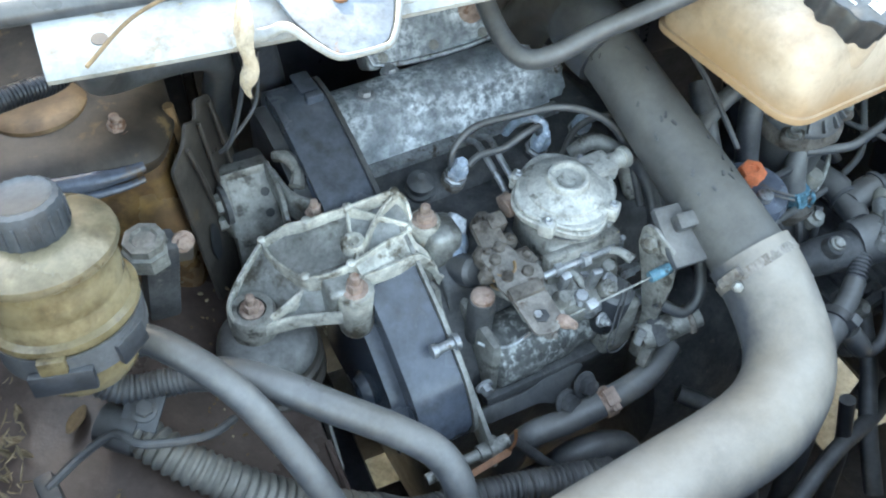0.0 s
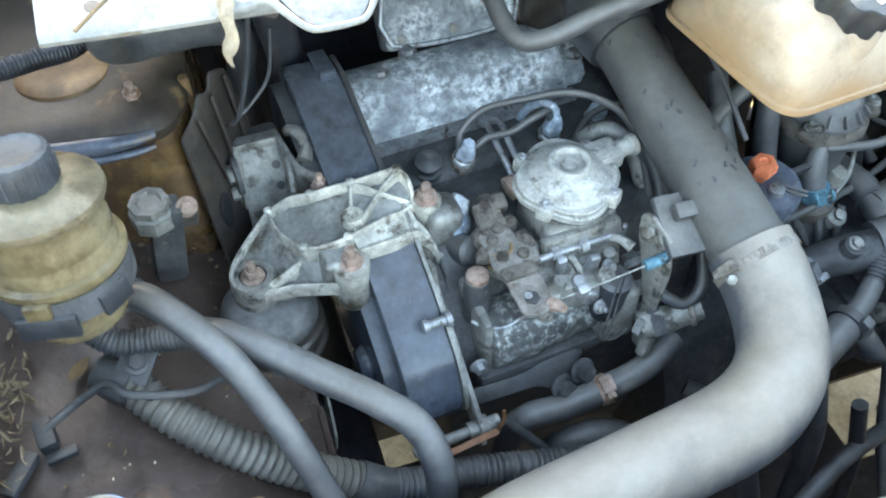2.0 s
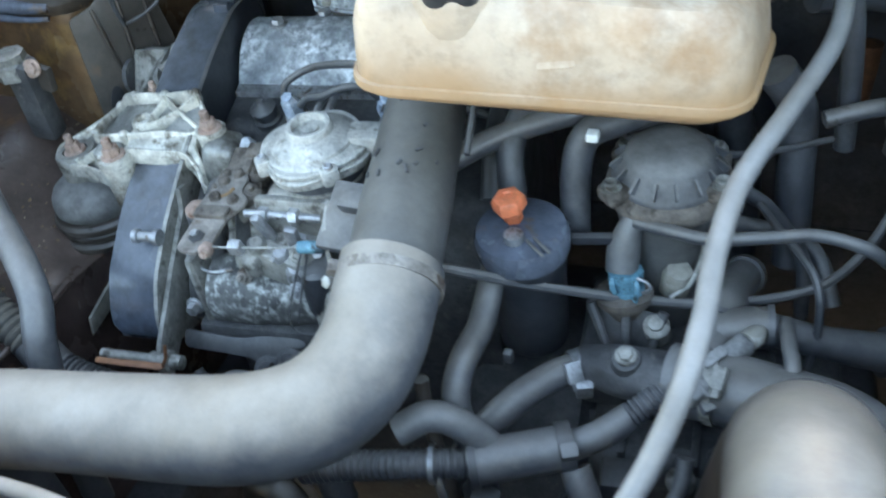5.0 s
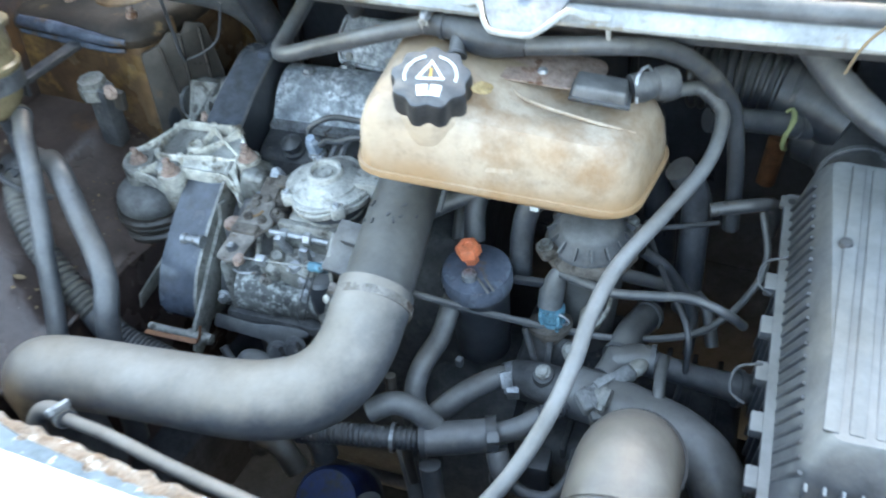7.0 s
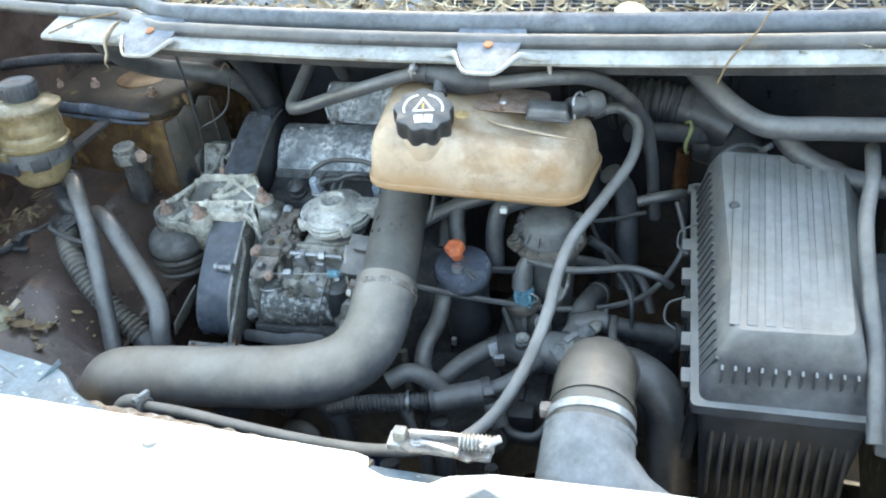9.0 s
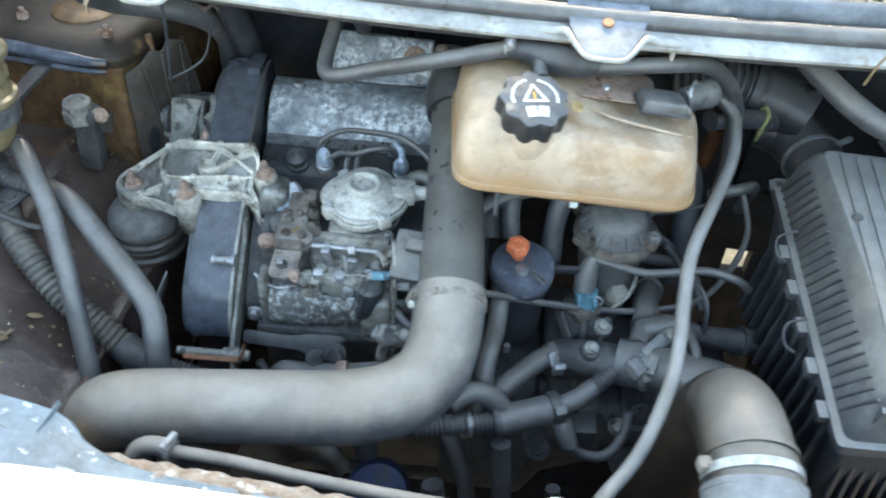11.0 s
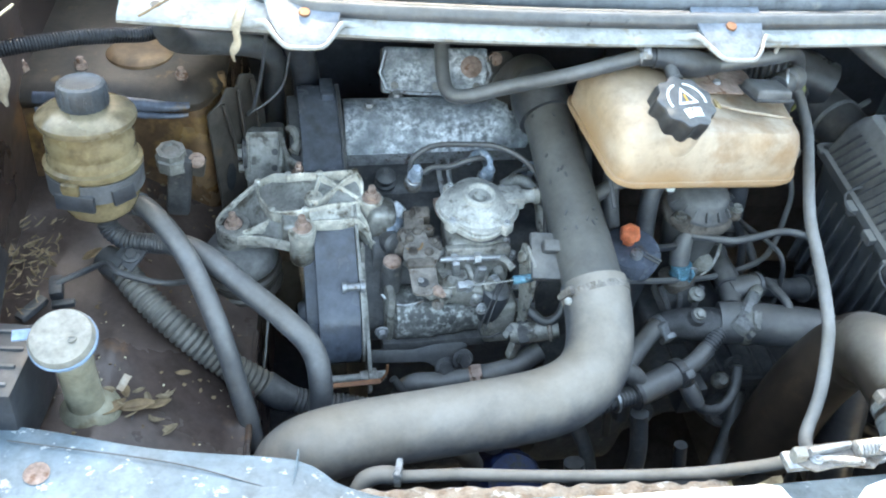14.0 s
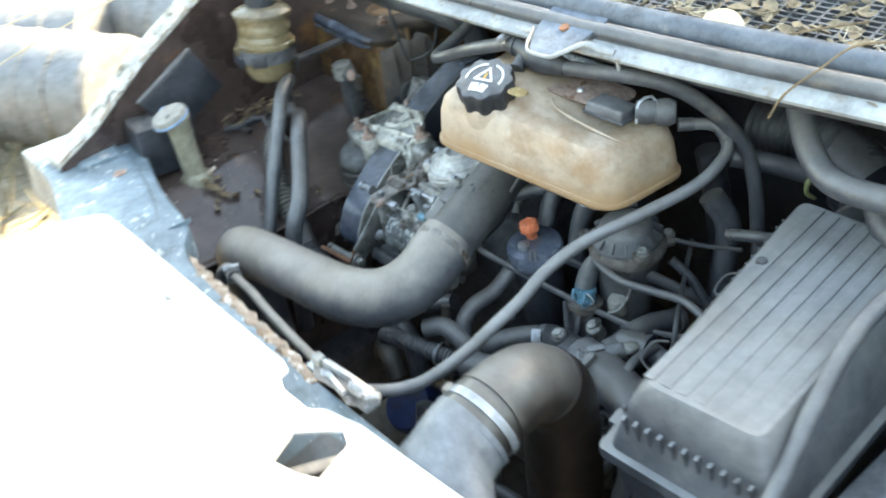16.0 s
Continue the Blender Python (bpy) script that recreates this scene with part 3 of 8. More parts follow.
def leaf_mesh(bm, at, size, yaw, tilt, curl, slim=0.45):
    m = Matrix.Translation(at) @ Euler((tilt, curl, yaw)).to_matrix().to_4x4()
    rows = []
    for i in range(6):
        u = i / 5
        w = slim * math.sin(math.pi * min(0.97, u * 0.9 + 0.06)) ** 0.8
        z = 0.35 * (u - 0.5) ** 2
        rows.append([m @ Vector((size * (u - 0.5), size * w * s * 0.5, size * (z + 0.25 * abs(s) * w * (1 if curl > 0 else -1)))) for s in (-1, 0, 1)])
    rings(bm, rows, close=False, caps=False)


def litter(name, count, xr, yr, zf, size, mat, label, seed, slim=(0.3, 0.7)):
    rnd = random.Random(seed)
    bm = bmesh.new()
    for _ in range(count):
        x, y = rnd.uniform(*xr), rnd.uniform(*yr)
        leaf_mesh(bm, (x, y, zf(x, y) + rnd.uniform(0.001, 0.012)), rnd.uniform(*size), rnd.uniform(0, 6.3), rnd.uniform(-0.6, 0.6), rnd.uniform(-0.5, 0.5), rnd.uniform(*slim))
    return single(name, bm, mat, label, "leaf litter", kind="stuff")


litter("leaf_litter", 1000, (-0.09, 1.05), (0.675, 0.90), lambda x, y: 1.166 + 0.10 * (y - 0.80) + (0.012 if y < 0.76 else 0.0), (0.008, 0.030), M_LITTER, "brown withered leaves and needles lying in the scuttle", 3)
litter("leaf_litter", 330, (-0.09, 1.05), (0.675, 0.80), lambda x, y: 1.172, (0.012, 0.05), M_STRAW, "pale dry stalks and needles lying in the scuttle", 4, (0.04, 0.09))


def cream_leaf():
    bm = bmesh.new()
    leaf_mesh(bm, (0.645, 0.715, 1.197), 0.042, 0.3, 0.25, 0.15, 0.75)
    ob = single("dry_leaf", bm, M_CREAM, "large cream coloured dead leaf lying on the litter", "leaf")
    mod = ob.modifiers.new("thick", "SOLIDIFY")
    mod.thickness = 0.0012


cream_leaf()

for pts, lab in (([(0.815, 0.76, 1.20), (0.80, 0.70, 1.215), (0.785, 0.665, 1.20), (0.762, 0.652, 1.175), (0.752, 0.645, 1.15)], "thin brown twig hanging over the scuttle lip"),
                 ([(0.70, 0.695, 1.198), (0.74, 0.735, 1.205), (0.77, 0.775, 1.205)], "straight pale straw lying on the litter"),
                 ([(0.66, 0.69, 1.196), (0.69, 0.683, 1.204), (0.71, 0.69, 1.197)], "curved pale stalk lying on the litter")):
    hose("twig", pts, 0.0013, M_LEAF, lab, "twig", seg=6)


def bulkhead():
    bm = bmesh.new()
    box((1.9, 0.03, 0.52), pose(0.3, 1.06, 0.83), 0.004, bm)
    # its lower edge, with gaps added so that bright ground beyond shows through
    box((0.33, 0.03, 0.50), pose(-0.485, 1.06, 0.32), 0.004, bm)
    box((0.90, 0.03, 0.50), pose(0.35, 1.06, 0.32), 0.004, bm)
    box((0.405, 0.03, 0.50), pose(1.0475, 1.06, 0.32), 0.004, bm)
    box((0.05, 0.03, 0.44), pose(0.822, 1.06, 0.290), 0.004, bm)
    ob = single("wall_north", bm, M_DARK, "dark padded bulkhead behind the engine", "bulkhead", kind="structure")
    bm = bmesh.new()
    for i in range(5):
        box((0.26, 0.018, 0.30), pose(-0.18 + i * 0.27, 1.036, 0.86), 0.01, bm)
    tagged(finish("trim", bm, M_BLACK), "quilted black insulation panels on the bulkhead", "insulation", kind="structure")


bulkhead()


def cabin():
    """Unseen cabin behind the bay, added so roof and windscreen keep low sun off it."""
    t = thing("cabin", (0.35, 1.9, 0.9), "unseen white car cabin with an opaque windscreen, added to block the sun", "car cabin", kind="structure")
    part("windscreen", box((1.53, 0.86, 0.006), basis((0.35, 1.37, 1.50), (1, 0, 0), (0, 0.75, 0.66)), 0.001), M_GLASS, t, "dark opaque windscreen that blocks the sun")
    part("roof", box((1.54, 1.6, 0.05), pose(0.35, 2.46, 1.765), 0.02), M_WHITE, t)
    for x in (-0.42, 1.10):
        part("pillar", tube([(x - 0.02 if x < 0 else x + 0.02, 1.02, 1.20), (x, 1.36, 1.50), (x, 1.68, 1.765)], 0.032, 12), M_WHITE, t)
        part("side", box((0.06, 1.7, 0.75), pose(x - 0.06 if x < 0 else x + 0.06, 2.45, 0.85), 0.02), M_WHITE, t)
        part("side_glass", box((0.01, 1.6, 0.52), pose(x, 2.46, 1.48), 0.002), M_GLASS, t)
    part("rear", box((1.54, 0.05, 1.3), pose(0.35, 3.25, 1.1), 0.02), M_WHITE, t)


cabin()


def sky_blockers():
    """Unseen walls added behind the viewer and beyond the car to cut low skylight."""
    single("sky_blocker_south", box((9.0, 0.2, 1.9), pose(0.3, -2.8, 0.95), 0.02), M_WALL, "unseen plain dark wall added to block low sky light", "wall", kind="structure")
    single("sky_blocker_east", box((0.2, 7.0, 1.9), pose(4.6, 0.8, 0.95), 0.02), M_WALL, "unseen plain dark wall added to block low sky light", "wall", kind="structure")


sky_blockers()


def left_wing():
    t = thing("wing_left", (-0.36, 0.6, 0.5), "white front wing with flaking edge and lichen", "wing", kind="structure")
    pts = [(0.20, 0.915), (0.278, 0.951), (0.40, 1.035), (0.534, 1.106), (0.75, 1.20), (1.1, 1.28)]
    bm = bmesh.new()
    loops = []
    for y, z in pts:
        x = -0.31
        loops.append([(x, y, z), (x - 0.008, y, z + 0.003), (x - 0.030, y - 0.002, z + 0.007), (x - 0.054, y - 0.003, z + 0.006), (x - 0.068, y - 0.004, z - 0.004), (x - 0.078, y - 0.006, z - 0.10), (x - 0.088, y - 0.008, z - 0.5), (x - 0.078, y - 0.008, z - 0.5), (x - 0.062, y - 0.004, z - 0.02), (x - 0.006, y, z - 0.008)])
    rings(bm, loops)
    part("skin", bm, M_LICHEN, t)
    bm = bmesh.new()
    loops = []
    for y, z in pts:
        loops.append([(-0.312, y, z - 0.004), (-0.318, y, z - 0.004), (-0.335, y, z - 0.09), (-0.345, y, 0.35), (-0.338, y, 0.35), (-0.326, y, z - 0.095)])
    rings(bm, loops)
    part("inner_panel", bm, M_BROWN, t, "dark brown waxed inner panel")
    rnd = random.Random(44)
    for i in range(26):
        y = 0.215 + 0.031 * i
        k = next(j for j in range(len(pts) - 1) if pts[j + 1][0] > y)
        f = (y - pts[k][0]) / (pts[k + 1][0] - pts[k][0])
        z = pts[k][1] + f * (pts[k + 1][1] - pts[k][1])
        w = rnd.uniform(0.003, 0.009)
        part("paint_flake", box((w, rnd.uniform(0.018, 0.040), 0.0014), pose(-0.312 - w * 0.42, y, z + 0.0042, math.degrees(math.atan2(pts[k + 1][1] - pts[k][1], pts[k + 1][0] - pts[k][0])), 0, rnd.uniform(-14, 14)), 0.0006), M_SCAB, t, "brown flaking paint")


left_wing()


def right_wing():
    bm = bmesh.new()
    loops = []
    for y, z in ((0.15, 0.93), (0.4, 1.03), (0.75, 1.18), (1.1, 1.26)):
        loops.append([(1.02, y, z), (1.035, y, z + 0.004), (1.12, y, z - 0.02), (1.19, y, z - 0.3), (1.19, y, 0.3), (1.17, y, 0.3), (1.10, y, z - 0.05), (1.04, y, 0.4), (1.03, y, 0.4)])
    rings(bm, loops)
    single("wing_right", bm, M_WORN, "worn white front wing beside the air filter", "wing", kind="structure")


right_wing()


def deck_z(x, y):
    """The ledge falls away towards the engine."""
    z = 0.848 + 0.006 * noise.noise(Vector((x * 12, y * 12, 0))) + 0.018 * max(0, (y - 0.5)) / 0.2
    z -= 0.075 * max(0.0, min(1.0, (x + 0.19) / 0.13))
    return z + 0.012 * math.exp(-((x + 0.2) ** 2) / 0.004 - (y - 0.47) ** 2 / 0.002)


def deck():
    """The grimy brown ledge of the inner wing on which the reservoirs stand."""
    t = thing("inner_wing_ledge", (-0.22, 0.5, 0.80), "brown oily ledge of the inner wing with leaf debris", "ledge", kind="structure")
    bm = bmesh.new()
    n, k = 40, 52
    for i in range(n + 1):
        for j in range(k + 1):
            x, y = -0.44 + 0.40 * i / n, 0.27 + 0.52 * j / k
            bm.verts.new((x, y, deck_z(x, y) - 0.024 * math.exp(-((x + 0.06) ** 2 + (y - 0.650) ** 2) / 0.0040)))
    bm.verts.ensure_lookup_table()
    w = k + 1
    for i in range(n):
        for j in range(k):
            bm.faces.new([bm.verts[a] for a in (i * w + j, (i + 1) * w + j, (i + 1) * w + j + 1, i * w + j + 1)])
    edge = [bm.verts[n * w + j] for j in range(w)]
    low = [bm.verts.new(v.co + Vector((0.004, 0, -0.35))) for v in edge]
    for j in range(k):
        bm.faces.new((edge[j], edge[j + 1], low[j + 1], low[j]))
    part("top", bm, M_BROWN, t)
    # plate added to hide the bright ground past the ledge
    part("lower_panel", box((0.006, 0.20, 0.56), pose(-0.100, 0.690, 0.47), 0.002), M_BROWN, t)
    part("rolled_edge", tube([(-0.040, y, deck_z(-0.041, y)) for y in (0.28, 0.36, 0.44, 0.50, 0.55)], 0.004, 8), M_BROWN, t)
    part("torn_sealant", plate([(0.036, 0.024), (0.010, 0.016), (-0.034, 0.000), (-0.038, -0.022), (-0.022, -0.018), (0.004, -0.012), (0.034, 0.008)], 0.003, basis((-0.029, 0.578, 0.732), (0, 1, 0), (0.12, 0, 1)), 0.0006), M_WASHCAP, t, "torn strip of pale sealant")
    part("seam", tube([(-0.30, 0.43, deck_z(-0.30, 0.43)), (-0.24, 0.435, deck_z(-0.24, 0.435)), (-0.20, 0.45, deck_z(-0.20, 0.45))], 0.003, 6), M_BROWN, t)
    return t


deck()


def strut_tower():
    t = thing("strut_tower", (-0.22, 0.88, 0.75), "brown waxed suspension tower with a domed cover", "suspension tower", kind="structure")
    c = [(-0.44, 0.750), (-0.112, 0.750), (-0.088, 0.80), (-0.08, 1.04), (-0.44, 1.04)]
    bm = bmesh.new()
    loops = []
    for inset, z in ((-0.012, 0.80), (-0.006, 0.88), (-0.002, 0.94), (0.0, 0.972), (0.002, 0.980)):
        corner = rounded(c, 0.014, 6)
        mid = Vector((-0.26, 0.90))
        loops.append([(p.x + (mid.x - p.x) * inset * 5, p.y + (mid.y - p.y) * inset * 7, z) for p in corner])
    rings(bm, loops)
    part("housing", bm, M_WAX, t, "amber waxed side walls")
    bm = bmesh.new()
    loops = []
    for inset, z in ((0.000, 0.974), (-0.003, 0.981), (-0.003, 0.987), (0.002, 0.994), (0.010, 0.999), (0.022, 1.003)):
        corner = rounded(c, 0.018, 6)
        loops.append([(p.x + (mid.x - p.x) * inset * 5, p.y + (mid.y - p.y) * inset * 7, z) for p in corner])
    rings(bm, loops)
    part("top", bm, M_TOWER, t, "dark dusty brown top with rounded edges")
    part("dome", lathe([(0.044, 0), (0.043, 0.004), (0.038, 0.007), (0.030, 0.008), (0.015, 0.0085), (0.004, 0.0085)], (-0.196, 0.842, 0.999), (0, 0.08, 1)), M_OCHRE, t, "dusty ochre domed cover")
    # the blue in the flange colour paints the sky sheen along its edge
    bm = bmesh.new()
    tube([(-0.31, 0.745, 0.993), (-0.25, 0.744, 0.992), (-0.20, 0.743, 0.989), (-0.150, 0.743, 0.986), (-0.124, 0.747, 0.985)], [0.008, 0.0095, 0.0095, 0.0085, 0.005], 14, flat=0.7, bm=bm)
    part("folded_flange", bm, M_FLANGE, t, "glossy blue-black folded steel flange, its sheen put into the colour")
    part("folded_flange", tube([(-0.31, 0.741, 0.979), (-0.20, 0.739, 0.976), (-0.150, 0.740, 0.974), (-0.126, 0.744, 0.974)], [0.003, 0.004, 0.0045, 0.003], 10, flat=0.7), M_FLANGE, t)
    part("fold", tube([(-0.089, 0.803, 1.000), (-0.087, 0.802, 0.97), (-0.084, 0.800, 0.92), (-0.080, 0.798, 0.88)], [0.005, 0.0045, 0.004, 0.003], 10), M_OCHRE, t, "ochre folded seam")
    # pressed sheet that runs from the corner of the tower down to the mount, with an oval hole
    m = basis((-0.070, 0.772, 0.890), (0.58, 0.81, 0), (-0.05, 0.16, 1))
    panel = part("side_panel", plate([(p.x, p.y) for p in rounded([(-0.050, -0.10), (0.058, -0.10), (0.062, 0.03), (0.054, 0.098), (0.030, 0.108), (0.020, 0.092), (0.004, 0.102), (-0.012, 0.088), (-0.040, 0.082)], 0.006, 3)], 0.004, m, 0.0012), M_SHEET, t, "brown pressed sheet beside the tower")
    part("panel_hole", plate([(0.0085 * math.cos(k * math.pi / 9), 0.020 * math.sin(k * math.pi / 9)) for k in range(18)], 0.001, m @ pose(-0.026, -0.020, 0.0044, 0, 0, -14), 0.0), M_CAPBLK, panel, "dark oval hole")
    for a, b in (((-0.014, 0.086), (-0.006, 0.000)), ((0.016, 0.092), (0.010, -0.010)), ((0.044, 0.096), (0.040, -0.060))):
        p, q = (m @ Vector((*v, 0.004)) for v in (a, b))
        part("panel_fold", tube([p, (p + q) / 2 + Vector((0.001, -0.002, 0)), q], [0.0022, 0.0026, 0.0014], 10), M_SHEET, panel)
    for x, y in ((-0.136, 0.784), (-0.262, 0.80), (-0.33, 0.79)):
        b = part("stud", bolt((x, y, 1.001), (0, 0, 1), 0.008, 0.010, True, 0.006), M_RUST, t, "rusty stud and nut")


strut_tower()


def crossmember():
    """The panel over the radiator, and the white grille panel in front of it."""
    t = thing("front_crossmember", (0.3, 0.25, 0.8), "worn white front crossmember with rust and chipped paint", "panel", kind="structure")
    pts = [(-0.45, 0.335), (-0.276, 0.332), (-0.115, 0.299), (0.021, 0.282), (0.069, 0.255), (0.15, 0.242), (0.42, 0.243), (0.72, 0.26), (1.05, 0.28)]
    bm = bmesh.new()
    path = smooth_path([(x, y, 0.9) for x, y in pts], 0.012)
    loops = []
    for p in path:
        drop = 0.012 * max(0.0, min(1.0, (p.x - 0.02) / 0.1))
        loops.append([(p.x, p.y, p.z - 0.05), (p.x, p.y, p.z - 0.004 - drop), (p.x, p.y - 0.003, p.z - drop), (p.x, p.y - 0.04, p.z + 0.006 - drop), (p.x - 0.02, p.y - 0.16, p.z + 0.002 - drop), (p.x - 0.02, p.y - 0.17, p.z - 0.08), (p.x - 0.02, p.y - 0.16, p.z - 0.08), (p.x, p.y - 0.05, p.z - 0.05)])
    rings(bm, loops)
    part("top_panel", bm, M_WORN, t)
    bm = bmesh.new()
    loops = []
    for i in range(76):
        x = 0.065 + 0.0052 * i
        w = lambda k, a: a * noise.noise(Vector((i * 0.31, k, 0)))
        y0, y1 = 0.226 + 0.006 * (x - 0.25) + w(1, 0.007), 0.256 - 0.012 * (x - 0.10) + w(2, 0.006)
        z = 0.882 + 0.012 * (x - 0.06)
        loops.append([(x, y0, z - 0.004), (x, y0 + 0.002, z + w(3, 0.003)), (x + w(4, 0.002), y0 * 0.6 + y1 * 0.4, z + 0.004 + w(5, 0.006)), (x, y0 * 0.25 + y1 * 0.75, z + 0.002 + w(6, 0.005)), (x, y1, z - 0.002), (x, (y0 + y1) / 2, z - 0.008)])
    rings(bm, loops)
    part("rust_scab", bm, M_SCAB, t, "flaking beige and rusty sealant along the edge")
    part("joint_strip", box((0.0016, 0.055, 0.008), pose(0.020, 0.260, 0.902, 4, 0, -6), 0.001), M_WORN, t)
    part("lip_weld", tube([(-0.25, 0.305, 0.9063), (-0.10, 0.277, 0.9063), (-0.02, 0.252, 0.9055), (0.02, 0.238, 0.904)], 0.0007, 6), M_BLACK, t, "dark cracked sealant line")
    part("rust_spot", lathe([(0.012, 0), (0.010, 0.0012), (0.002, 0.0016)], (-0.215, 0.268, 0.9068), (0, -0.05, 1), 14), M_RUST, t, "round rust spot")
    part("pressing", box((0.05, 0.07, 0.004), pose(-0.30, 0.262, 0.908, 2, 0, -8), 0.006), M_WORN, t)
    part("screw", bolt((-0.292, 0.270, 0.911), (0, 0, 1), 0.006, 0.003), M_STEEL, t)
    g = thing("grille_panel", (0.4, 0.1, 0.8), "glossy white front grille panel with a cut-out", "panel", kind="structure")
    outer = [(-0.034, 0.172), (-0.020, 0.184), (0.05, 0.191), (0.25, 0.200), (0.46, 0.210), (0.475, 0.207), (0.48, 0.194), (0.50, 0.187), (0.545, 0.190), (0.56, 0.204), (0.60, 0.217), (0.75, 0.234), (1.10, 0.26), (1.12, -0.30), (0.3, -0.42), (-0.16, -0.26), (-0.07, 0.08)]
    hole = [(0.580, 0.127), (0.562, 0.162), (0.595, 0.200), (0.617, 0.192), (0.634, 0.149), (0.613, 0.137)]
    bm = bmesh.new()
    a = [bm.verts.new((x, y, 0)) for x, y in outer]
    b = [bm.verts.new((x, y, 0)) for x, y in hole]
    ea = [bm.edges.new((a[i], a[(i + 1) % len(a)])) for i in range(len(a))]
    eb = [bm.edges.new((b[i], b[(i + 1) % len(b)])) for i in range(len(b))]
    bmesh.ops.triangle_fill(bm, use_beauty=True, edges=ea + eb)
    bmesh.ops.subdivide_edges(bm, edges=[e for e in bm.edges if e.calc_length() > 0.08], cuts=5, use_grid_fill=True)
    bmesh.ops.triangulate(bm, faces=bm.faces)
    for v in bm.verts:
        y = v.co.y
        v.co.z = 0.951 - 0.006 * max(0, y - 0.15) / 0.08 - (0.9 * (0.10 - y) ** 2 if y < 0.10 else 0)
    ex = bmesh.ops.extrude_face_region(bm, geom=bm.faces[:])
    bmesh.ops.translate(bm, verts=[q for q in ex["geom"] if isinstance(q, bmesh.types.BMVert)], vec=(0, 0, -0.004))
    part("skin", bm, M_WHITE_SUN, g)
    part("screw", lathe([(0.010, 0), (0.009, 0.003), (0.006, 0.0045), (0.001, 0.005)], (0.247, 0.172, 0.949), (0, 0, 1), 20), M_WHITE, g, "white capped screw")
    part("vent_fin", box((0.012, 0.06, 0.03), pose(0.606, 0.165, 0.925, 0, 20, -25), 0.002), M_GREYPL, g, "grey plastic fin below the cut-out")
    part("vent_floor", box((0.12, 0.10, 0.004), pose(0.60, 0.165, 0.895, 0, 0, 10), 0.002), M_BLACK, g)


crossmember()


def radiator():
    t = thing("radiator", (0.35, 0.2, 0.3), "dark radiator below the front crossmember", "radiator")
    part("core", box((0.80, 0.03, 0.50), pose(0.40, 0.205, 0.60), 0.004), M_IRON, t)
    part("header", box((0.05, 0.05, 0.52), pose(-0.02, 0.205, 0.60), 0.012), M_BLACK, t)
    part("header", box((0.05, 0.05, 0.52), pose(0.82, 0.205, 0.60), 0.012), M_BLACK, t)


radiator()


def undertray():
    bm = bmesh.new()
    box((0.10, 0.70, 0.16), pose(-0.02, 0.62, 0.42), 0.02, bm)
    single("chassis_leg", bm, M_DARK, "dark chassis rail beside the engine", "chassis rail", kind="structure")
    bm = box((0.10, 0.75, 0.16), pose(0.93, 0.60, 0.42), 0.02)
    single("chassis_leg", bm, M_DARK, "dark chassis rail below the air filter", "chassis rail", kind="structure")
    bm = box((1.0, 0.14, 0.10), pose(0.45, 0.88, 0.25), 0.03)
    single("subframe", bm, M_DARK, "dark subframe beam under the engine", "subframe", kind="structure")


undertray()


# ---------------- the engine ----------------
CE, SE = math.cos(radians(5.2)), math.sin(radians(5.2))


def en(u, v, z):
    """A point in the engine's own directions: u along the crankshaft, v to the rear."""
    return Vector((0.06 + u * CE - v * SE, 0.65 + u * SE + v * CE, z))


ALONG, BACK, UP = Vector((CE, SE, 0)), Vector((-SE, CE, 0)), Vector((0, 0, 1))


def sweep_u(profile, u0, u1, bevel=0.004, steps=1):
    """A body with that outline (v, z) from u0 to u1 along the crankshaft."""
    bm = bmesh.new()
    rings(bm, [[en(u0 + (u1 - u0) * i / steps, v, z) for v, z in profile] for i in range(steps + 1)])
    if bevel:
        ends = [f for f in bm.faces if len(f.verts) > 4]
        edges = {e for f in ends for e in f.edges}
        bmesh.ops.bevel(bm, geom=list(edges), offset=bevel, segments=3, affect="EDGES", profile=0.6)
    return bm


def soft(profile, r=0.02, seg=4):
    return [(p.x, p.y) for p in rounded(profile, r, seg)]


